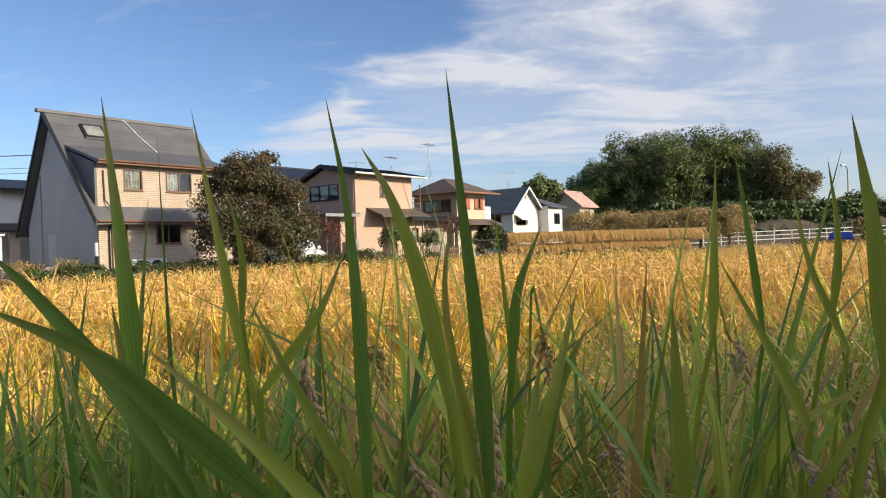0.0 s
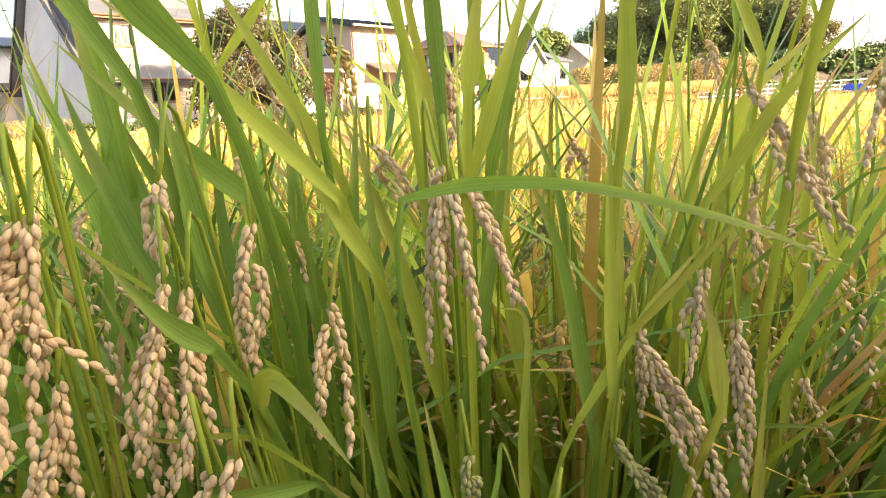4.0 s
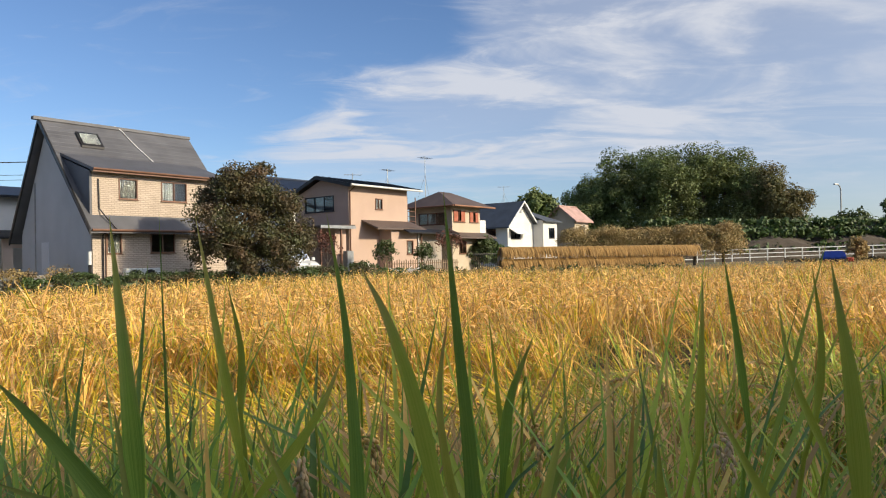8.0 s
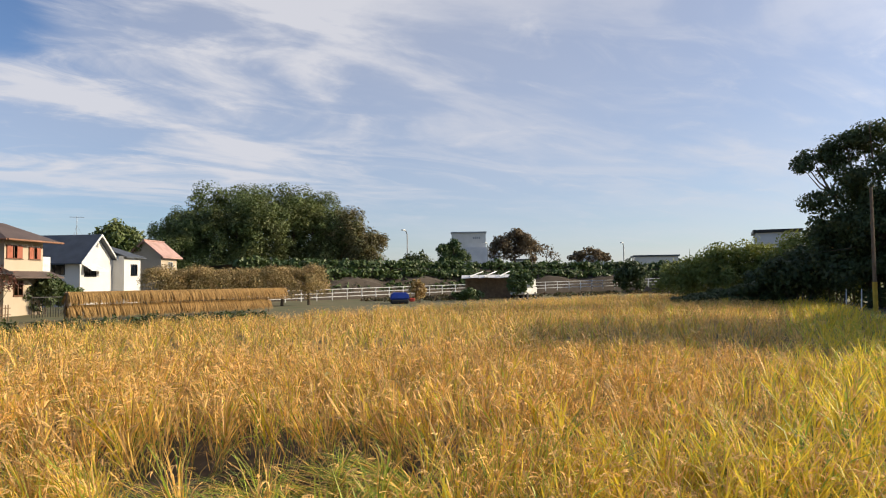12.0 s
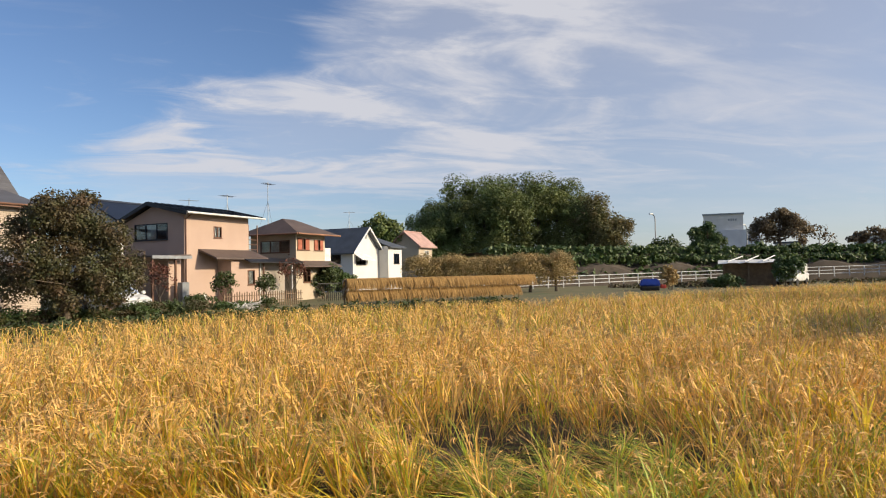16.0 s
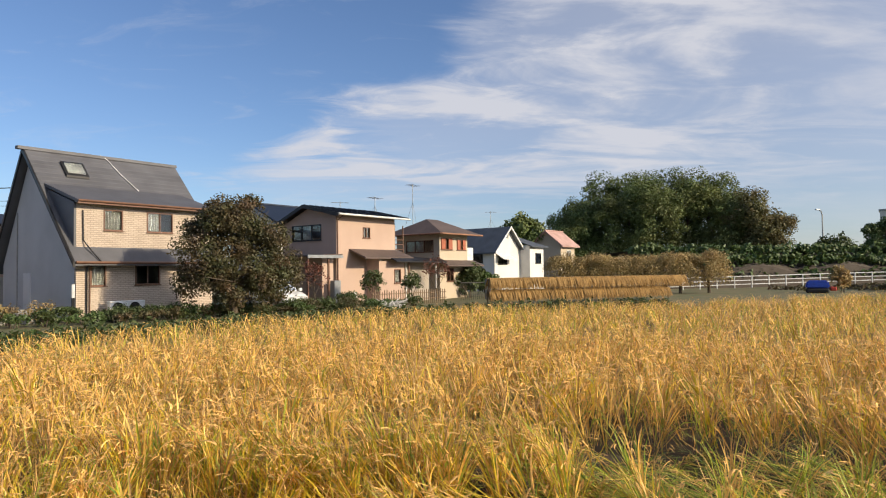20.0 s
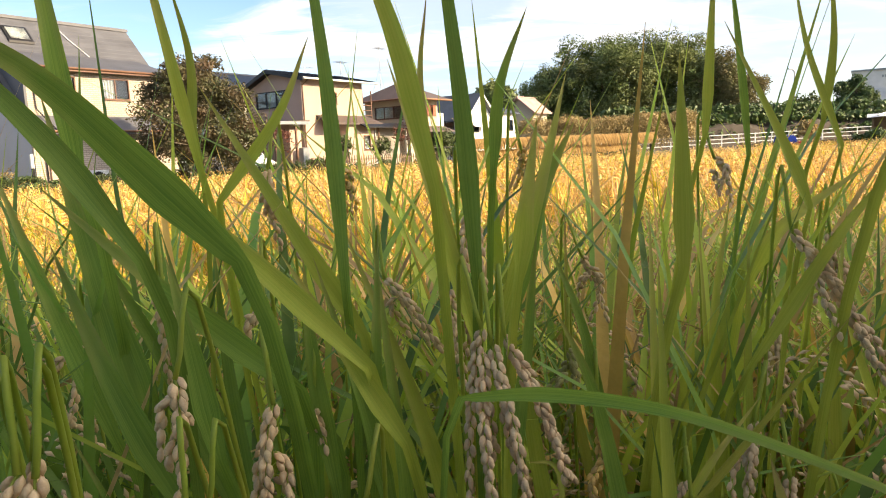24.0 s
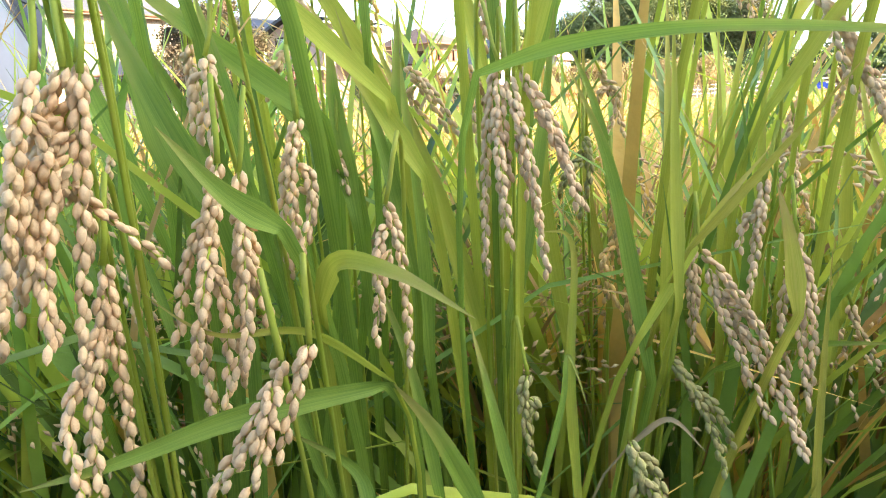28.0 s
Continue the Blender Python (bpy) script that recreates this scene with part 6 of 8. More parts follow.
def local(o, a, b, angle=HOUSE_ANGLE):
    c, s = math.cos(radians(angle)), math.sin(radians(angle))
    return o[0] + a * c - b * s, o[1] + a * s + b * c


for a in (1.05, 1.8):
    cool_unit(*local((-14.7, 28.75), a, -0.75), 0.3)


def peach_house():
    o = (-5.27, 38.73)
    h = thing("house", frame_of(o), "peach rendered house with a low dark metal roof and porch", "house", "houses beyond the field")
    fr, sd = [(2.17, 2.79, 4.1, 4.75)], [(1.2, 3.7, 3.97, 4.88)]
    wall("wall", h, "peach_render", "y", 0.0, 0, 5.05, 0.2, 5.42, fr, label="sunlit peach front wall")
    wall("wall", h, "peach_render", "x", 0.0, 0.152, 4.45, 0.2, 4.95, sd)
    wall("wall", h, "peach_render", "x", 4.9, 0.152, 4.45, 0.2, 4.95)
    wall("wall", h, "peach_render", "y", 4.452, 0, 5.05, 0.2, 4.95)
    for x in (0.0, 4.9):
        part("gable", prism("x", [(0.155, 4.952), (4.45, 4.952), (4.45, 5.0), (2.3, 5.85), (0.155, 5.42)], x, x + 0.15), "peach_render", h)
    part("roof", slab((-0.4, -0.6, 5.42), (5.75, -0.6, 5.42), (5.75, 2.3, 6.05), (-0.4, 2.3, 6.05), 0.12), "dark_metal", h, "low dark metal roof slope")
    part("roof", slab((-0.4, 5.2, 4.92), (-0.4, 2.3, 6.05), (5.75, 2.3, 6.05), (5.75, 5.2, 4.92), 0.12), "dark_metal", h)
    for j in range(14):
        x = -0.36 + j * 0.46
        part("roof_seam", slab((x, -0.6, 5.46), (x + 0.04, -0.6, 5.46), (x + 0.04, 2.3, 6.09), (x, 2.3, 6.09), 0.05), "dark_metal", h)
    part("gutter", rod((-0.4, -0.64, 5.35), (5.8, -0.64, 5.35), 0.06), "white_metal", h)
    part("fascia", slab((-0.46, -0.62, 5.4), (-0.405, -0.62, 5.4), (-0.405, 2.3, 6.06), (-0.46, 2.3, 6.06), 0.2), "dark_metal", h)
    part("fascia", slab((-0.46, 5.2, 4.9), (-0.46, 2.3, 6.06), (-0.405, 2.3, 6.06), (-0.405, 5.2, 4.9), 0.2), "dark_metal", h)
    part("drainpipe", tube([(0.06, -0.5, 5.3), (0.06, -0.06, 5.05), (0.06, -0.06, 0.3)], 0.035), "brown_frame", h)
    window(h, "y", 0.0, *fr[0], "brown_frame", 2, (0.05, 0.95))
    window(h, "x", 0.0, *sd[0], "dark_metal", 3, (0.35, 0.66))
    # porch and lean-to rooms along the front
    part("porch_roof", slab((1.0, -1.3, 2.95), (5.3, -1.3, 2.95), (5.3, 0.0, 3.45), (1.0, 0.0, 3.45), 0.1), "brown_roof", h, "lean-to porch roof")
    wall("porch_wall", h, "peach_render", "y", -1.0, 2.45, 4.75, 0.2, 2.96, [(3.8, 4.4, 1.4, 2.25)])
    wall("porch_wall", h, "peach_render", "x", 2.45, -0.848, 0.0, 0.2, 2.96)
    wall("porch_wall", h, "peach_render", "x", 4.6, -0.848, 0.0, 0.2, 2.96)
    window(h, "y", -1.0, 3.8, 4.4, 1.4, 2.25, "brown_frame", 1, (0.05, 0.95))
    part("porch_post", rod((4.95, -1.2, 0.25), (4.95, -1.2, 2.95), 0.06), "brown_frame", h)
    part("drainpipe", tube([(4.82, -1.3, 2.9), (4.82, -1.06, 2.75), (4.82, -1.06, 0.3)], 0.04), "white_metal", h)
    part("side_roof", slab((3.2, -1.75, 2.72), (8.1, -1.75, 2.72), (8.1, -1.2, 2.95), (3.2, -1.2, 2.95), 0.08), "dark_metal", h)
    part("side_roof", slab((5.1, -1.2, 2.88), (8.1, -1.2, 2.88), (8.1, 1.2, 3.1), (5.1, 1.2, 3.1), 0.08), "dark_metal", h)
    wall("side_room", h, "beige_render", "y", -0.7, 5.25, 7.6, 0.2, 2.8)
    wall("side_room", h, "beige_render", "x", 7.45, -0.548, 1.1, 0.2, 2.8)
    part("white_post", boxes((7.65, 7.73, -1.2, -1.12, 0.25, 2.78)), "white_metal", h, "white porch post")
    # balcony frame at the far end
    for x in (5.15, 5.95):
        for y in (0.1, 1.6):
            part("balcony_post", rod((x, y, 3.0), (x, y, 5.0), 0.035), "brown_frame", h)
    for z in (3.5, 3.8, 4.1):
        part("balcony_rail", rod((5.15, 0.1, z), (5.95, 0.1, z), 0.025), "brown_frame", h)
    # carport against the shaded side
    part("carport_roof", slab((-2.6, -0.5, 3.02), (0.0, -0.5, 3.12), (0.0, 3.6, 3.12), (-2.6, 3.6, 3.02), 0.07), "brown_roof", h, "flat carport roof")
    part("carport_edge", boxes((-2.62, 0.0, -0.56, -0.5, 2.88, 3.04)), "grey_metal", h)
    for x, y in ((-2.5, -0.4), (-2.5, 3.4), (-1.0, -0.4)):
        part("carport_post", boxes((x, x + 0.09, y, y + 0.09, 0.25, 3.0)), "brown_frame", h)
    part("store_wall", boxes((-1.0, -0.15, 0.1, 0.2, 0.25, 2.9)), "peach_render", h)
    part("water_heater", boxes((-0.75, -0.25, -0.62, -0.25, 0.3, 1.65), bevel=0.03), "grey_metal", h, "grey hot-water tank")


peach_house()
cool_unit(*local((-5.27, 38.73), -0.2, -1.2), 0.28, 0.6)


def shutter_house():
    h = thing("house", frame_of((0.67, 45.67)), "cream two-storey house with reddish shutters and a brown tiled roof", "house", "houses beyond the field")
    fr = [(0.14, 1.44, 3.55, 4.33), (1.97, 3.02, 3.55, 4.28), (0.75, 1.55, 1.4, 2.3)]
    wall("wall", h, "cream_render", "y", 0.0, 0, 3.25, 0.2, 4.65, fr)
    wall("wall", h, "cream_render", "x", 0.0, 0.152, 3.6, 0.2, 4.65, [(0.5, 2.9, 3.4, 4.2)])
    wall("wall", h, "cream_render", "x", 3.1, 0.152, 3.6, 0.2, 4.65)
    wall("wall", h, "cream_render", "y", 3.602, 0, 3.25, 0.2, 4.65)
    # hipped roof
    bm = bmesh.new()
    e = [bm.verts.new(q) for q in ((-0.7, -0.7, 4.62), (4.1, -0.7, 4.62), (4.1, 4.4, 4.62), (-0.7, 4.4, 4.62))]
    t = [bm.verts.new(q) for q in ((1.0, 1.85, 5.75), (2.3, 1.85, 5.75))]
    for f in ((e[0], e[1], t[1], t[0]), (e[1], e[2], t[1]), (e[2], e[3], t[0], t[1]), (e[3], e[0], t[0]), (e[3], e[2], e[1], e[0])):
        bm.faces.new(f)
    part("roof", bm, "brown_roof", h, "low hipped roof of brown tiles")
    part("gutter", rod((-0.7, -0.74, 4.58), (4.1, -0.74, 4.58), 0.06), "orange_roof", h)
    part("gutter", rod((-0.74, -0.7, 4.58), (-0.74, 4.4, 4.58), 0.06), "orange_roof", h)
    for x0, x1, z0, z1 in fr[:2]:
        w = window(h, "y", 0.0, x0, x1, z0, z1, "brown_frame", 2, None)
        for s0, s1 in ((x0 + 0.03, x0 + (x1 - x0) * 0.36), (x1 - (x1 - x0) * 0.36, x1 - 0.03)):
            part("shutter", boxes((s0, s1, -0.06, -0.032, z0 + 0.03, z1 - 0.03), *[(s0 + 0.03, s1 - 0.03, -0.07, -0.058, z0 + 0.08 + k * 0.09, z0 + 0.13 + k * 0.09) for k in range(6)]), "red_shutter", w, "slatted reddish shutter")
    window(h, "y", 0.0, *fr[2], "brown_frame", 2, None)
    window(h, "x", 0.0, 0.5, 2.9, 3.4, 4.2, "brown_frame", 3, (0.4, 0.7))
    part("skirt_roof", slab((-0.3, -0.9, 2.5), (4.0, -0.9, 2.5), (4.0, 0.0, 2.85), (-0.3, 0.0, 2.85), 0.09), "brown_roof", h)
    part("skirt_roof", slab((-1.4, -0.3, 2.55), (0.0, -0.3, 2.85), (0.0, 3.6, 2.85), (-1.4, 3.6, 2.55), 0.09), "brown_roof", h)
    part("balcony", boxes((3.26, 4.1, 0.1, 0.18, 2.9, 3.75), (4.02, 4.1, 0.18, 2.4, 2.9, 3.75), (3.26, 4.1, 0.1, 2.4, 2.84, 2.9)), "white_metal", h, "pale panelled balcony")


shutter_house()


def white_house():
    h = thing("house", frame_of((5.89, 61.66)) @ Matrix.Scale(0.9, 4), "white gabled house with a blue-grey roof and side wing", "house", "houses beyond the field")
    wall("wall", h, "white_render", "y", 0.0, 0, 5.0, 0.2, 4.6, [(0.6, 2.4, 3.0, 3.9)])
    wall("wall", h, "white_render", "x", 0.0, 0.152, 6.5, 0.2, 4.6, [(1.4, 3.4, 3.2, 4.2)])
    wall("wall", h, "white_render", "x", 4.85, 0.152, 6.5, 0.2, 4.6)
    wall("wall", h, "white_render", "y", 6.502, 0, 5.0, 0.2, 4.6)
    for y in (0.0, 6.502):
        part("gable", prism("y", [(0, 4.602), (5.0, 4.602), (2.5, 6.75)], y, y + 0.15), "white_render", h)
    part("roof", slab((-0.6, -0.5, 4.2), (2.5, -0.5, 6.9), (2.5, 7.1, 6.9), (-0.6, 7.1, 4.2), 0.14), "blue_roof", h)
    part("roof", slab((5.6, -0.5, 4.2), (5.6, 7.1, 4.2), (2.5, 7.1, 6.9), (2.5, -0.5, 6.9), 0.14), "blue_roof", h)
    part("barge_board", slab((-0.6, -0.56, 4.24), (2.5, -0.56, 6.94), (2.5, -0.5, 6.94), (-0.6, -0.5, 4.24), 0.22), "white_metal", h)
    part("barge_board", slab((5.6, -0.56, 4.24), (5.6, -0.5, 4.24), (2.5, -0.5, 6.94), (2.5, -0.56, 6.94), 0.22), "white_metal", h)
    window(h, "x", 0.0, 1.4, 3.4, 3.2, 4.2, "dark_metal", 2, None)
    window(h, "y", 0.0, 0.6, 2.4, 3.0, 3.9, "dark_metal", 2, None)
    part("gable_vent", boxes((2.3, 2.7, -0.03, 0.0, 5.7, 6.1)), "grey_metal", h)
    part("awning", slab((0.3, -0.9, 3.55), (3.0, -0.9, 3.45), (3.0, 0.0, 4.1), (0.3, 0.0, 4.1), 0.05), "white_metal", h, "torn pale awning")
    wall("wing_wall", h, "white_render", "y", -1.2, 5.02, 8.0, 0.2, 5.0, [(6.2, 7.4, 3.1, 4.2)])
    wall("wing_wall", h, "white_render", "x", 5.02, -1.048, 3.0, 0.2, 5.0)
    wall("wing_wall", h, "white_render", "x", 7.85, -1.048, 3.0, 0.2, 5.0)
    window(h, "y", -1.2, 6.2, 7.4, 3.1, 4.2, "dark_metal", 2, None)
    part("wing_roof", slab((4.9, -1.6, 4.9), (8.4, -1.6, 4.9), (7.4, 2.0, 6.2), (4.9, 2.0, 6.2), 0.12), "blue_roof", h)


white_house()
gable_house("house", (14.1, 72.9), HOUSE_ANGLE, 0, 3.3, 0, 3.3, 0.3, 5.0, 6.35, "cream_render", "pink_roof", "small pale house with a pink tiled roof", windows=[("front", 1.4, 2.4, 3.4, 4.3, 2, "white_metal")])
gable_house("house", (-11.6, 49.6), HOUSE_ANGLE, 0, 4.5, -1, 4.0, 0.3, 5.9, 7.2, "white_render", "navy_metal", "white house with a dark navy roof behind others", windows=[("front", 1.0, 2.2, 4.2, 5.2, 2, "dark_metal")])


def cream_house():
    o = (-26.28, 32.64)
    h = gable_house("house", o, HOUSE_ANGLE, 0, 3.05, 0, 6.6, 0.25, 5.0, 5.85, "warm_cream", "brown_roof", "cream two-storey house with a shallow brown roof", along="y", windows=[("front", 0.81, 1.5, 3.95, 4.56, 2, "dark_metal"), ("front", 1.66, 2.3, 3.9, 4.56, 2, "dark_metal"), ("side", 1.0, 1.7, 3.6, 4.4, 1, "dark_metal")])
    wall("wing_wall", h, "white_render", "y", 0.5, 3.06, 6.4, 0.2, 4.95)
    wall("wing_wall", h, "warm_cream", "x", 6.25, 0.66, 5.8, 0.2, 4.95)
    part("wing_roof", slab((2.9, -0.1, 4.95), (6.9, -0.1, 4.95), (6.9, 3.3, 5.75), (2.9, 3.3, 5.75), 0.13), "dark_metal", h, "dark roof of the side wing")
    part("skirt_roof", slab((-0.2, -1.3, 2.55), (7.0, -1.3, 2.75), (7.0, 0.0, 3.1), (-0.2, 0.0, 3.0), 0.1), "dark_metal", h, "dark lean-to roof over the ground floor")
    wall("lean_to", h, "warm_cream", "y", -0.9, 0.0, 3.0, 0.2, 2.62, [(0.5, 1.4, 1.2, 2.1)])
    wall("lean_to", h, "warm_cream", "y", -0.9, 4.4, 6.6, 0.2, 2.68, [(4.9, 5.9, 0.5, 2.1)])
    part("gutter", rod((-0.2, -1.34, 2.5), (7.0, -1.34, 2.68), 0.05), "dark_metal", h)
    window(h, "y", -0.9, 0.5, 1.4, 1.2, 2.1, "dark_metal", 2, None)


cream_house()


def balcony_house():
    h = thing("house", frame_of((-31.0, 25.2), 75), "beige house with a walled balcony and a dark hipped roof", "house", "houses beyond the field")
    wall("wall", h, "beige_render", "y", 0.0, -6, 0.05, 0.2, 4.85, [(-3.2, -1.6, 3.3, 4.3)])
    wall("wall", h, "beige_render", "y", 1.2, 0.06, 1.85, 0.2, 4.85, [(0.9, 1.6, 2.9, 4.5), (0.35, 1.1, 0.35, 2.2)])
    wall("wall", h, "beige_render", "x", 1.7, 1.352, 6, 0.2, 4.85)
    wall("wall", h, "beige_render", "x", -0.1, 0.152, 1.2, 0.2, 4.85)
    part("balcony_wall", boxes((0.06, 2.4, 0.0, 0.12, 2.35, 3.45), (2.28, 2.4, 0.12, 1.2, 2.35, 3.45), (0.06, 2.4, 0.0, 1.2, 2.25, 2.35)), "beige_render", h, "solid beige balcony front")
    part("handrail", boxes((0.06, 2.42, -0.02, 0.05, 3.52, 3.58), *[(0.2 + k * 0.35, 0.24 + k * 0.35, 0.0, 0.03, 3.45, 3.52) for k in range(7)]), "dark_metal", h)
    window(h, "y", 1.2, 0.9, 1.6, 2.9, 4.5, "dark_metal", 1, None)
    window(h, "y", 1.2, 0.35, 1.1, 0.35, 2.2, "dark_metal", 1, None)
    window(h, "y", 0.0, -3.2, -1.6, 3.3, 4.3, "dark_metal", 2, None)
    bm = bmesh.new()
    e = [bm.verts.new(q) for q in ((-6.6, -0.6, 4.85), (2.1, -0.6, 4.75), (2.1, 6.6, 4.75), (-6.6, 6.6, 4.85))]
    t = [bm.verts.new(q) for q in ((-3.2, 3.0, 6.7), (-0.6, 3.0, 6.7))]
    for f in ((e[0], e[1], t[1], t[0]), (e[1], e[2], t[1]), (e[2], e[3], t[0], t[1]), (e[3], e[0], t[0]), (e[3], e[2], e[1], e[0])):
        bm.faces.new(f)
    part("roof", bm, "brown_roof", h, "dark hipped roof")
    part("gutter", rod((-6.6, -0.64, 4.8), (2.1, -0.64, 4.72), 0.06), "white_metal", h)
    part("drainpipe", tube([(-0.2, -0.5, 4.75), (-0.2, -0.06, 4.5), (-0.2, -0.06, 0.3)], 0.04), "white_metal", h)
    part("drainpipe", tube([(-1.15, -0.05, 3.6), (-1.15, -0.05, 0.3)], 0.03), "white_metal", h)
    part("canopy", boxes((1.0, 2.5, -0.3, 0.0, 2.2, 2.3)), "brown_roof", h)


balcony_house()


def maroon_house():
    h = gable_house("house", (-34.55, 32.80), HOUSE_ANGLE, -3.2, 0.15, 0, 6, 0.25, 4.55, 6.0, "white_render", "maroon_roof", "white house with a glossy maroon roof and railed balcony", over=0.35, windows=[("front", -2.3, -0.9, 3.6, 4.2, 2, "dark_metal"), ("front", -1.4, -0.9, 2.3, 2.9, 1, "brown_frame"), ("front", -1.0, -0.5, 0.4, 2.2, 1, "dark_metal")])
    part("ridge_tiles", boxes(*[(-3.5 + k * 0.3, -3.3 + k * 0.3, 2.86, 3.14, 6.14, 6.24) for k in range(13)]), "white_metal", h)
    part("balcony_floor", boxes((0.16, 1.2, -0.2, 1.6, 2.3, 2.42)), "dark_metal", h)
    for k in range(9):
        part("baluster", boxes((0.2 + k * 0.12, 0.23 + k * 0.12, -0.18, -0.15, 2.42, 3.4)), "dark_metal", h)
    part("handrail", boxes((0.16, 1.22, -0.2, -0.14, 3.4, 3.46), (1.16, 1.22, -0.14, 1.6, 3.4, 3.46)), "dark_metal", h)


maroon_house()
gable_house("house", (-39.5, 44.6), HOUSE_ANGLE, -1.6, 1.2, 0, 5, 0.25, 5.3, 6.0, "cream_render", "orange_roof", "pale narrow house among others", along="y", windows=[("front", -0.2, 0.3, 4.5, 5.2, 1, "dark_metal"), ("front", -0.3, 0.5, 2.6, 3.4, 2, "dark_metal")])
gable_house("house", (-37.6, 39.6), HOUSE_ANGLE, -2.2, 0.5, 0, 5, 0.25, 3.7, 4.6, "warm_cream", "orange_roof", "low cream house with an orange-brown tiled roof", windows=[("front", -0.8, 0.4, 2.3, 3.1, 2, "dark_metal")])
gable_house("house", (-50, 42), HOUSE_ANGLE, -4, 4, 0, 6, 0.25, 5.0, 6.4, "white_render", "brown_roof", "pale house at the end of the row", windows=[("front", -1, 1, 3.2, 4.2, 2, "dark_metal")])


def white_shed():
    t = thing("shed", frame_of((-18.75, 27.0)), "small white garden shed with a sloping roof", "shed")
    part("body", boxes((0, 0.95, 0, 1.4, 0.22, 2.1)), "white_render", t)
    part("roof", slab((-0.08, -0.1, 2.12), (1.03, -0.1, 2.2), (1.03, 1.5, 2.3), (-0.08, 1.5, 2.22), 0.07), "white_metal", t)
    part("door", boxes((0.2, 0.75, -0.02, 0.0, 0.3, 1.9)), "white_metal", t)


white_shed()


def antenna(x, y, z, h, turn=0.0, dish=False):
    t = thing("tv_antenna", pose(x, y, z, 0, 0, turn), "thin roof antenna on a mast" + (" with a white dish" if dish else ""), "antenna", "roof antennas")
    part("mast", rod((0, 0, 0), (0, 0, h), 0.022), "grey_metal", t)
    part("boom", rod((-0.55, 0, h - 0.1), (0.55, 0, h - 0.1), 0.014), "grey_metal", t)
    for k in range(6):
        part("element", rod((-0.5 + k * 0.2, -0.3, h - 0.1), (-0.5 + k * 0.2, 0.3, h - 0.1), 0.008), "grey_metal", t)
    for k in range(3):
        a = k * math.tau / 3
        part("stay", rod((0, 0, 0.55 * h), (0.5 * math.cos(a), 0.5 * math.sin(a), 0.0), 0.008, sides=4), "grey_metal", t)
    if dish:
        part("dish", rod((0, -0.1, 0.6), (0.05, -0.18, 0.63), 0.2, 0.22, sides=16), "white_metal", t, "white satellite dish")


antenna(-25.3, 33.95, 5.85, 2.7, 30, True)
antenna(-1.1, 46.77, 5.3, 2.8, 60)
antenna(-3.5, 44.4, 5.6, 1.4, 60)
antenna(-5.6, 43.2, 5.6, 1.0, 20)
antenna(5.9, 64.8, 6.1, 1.7, 0)

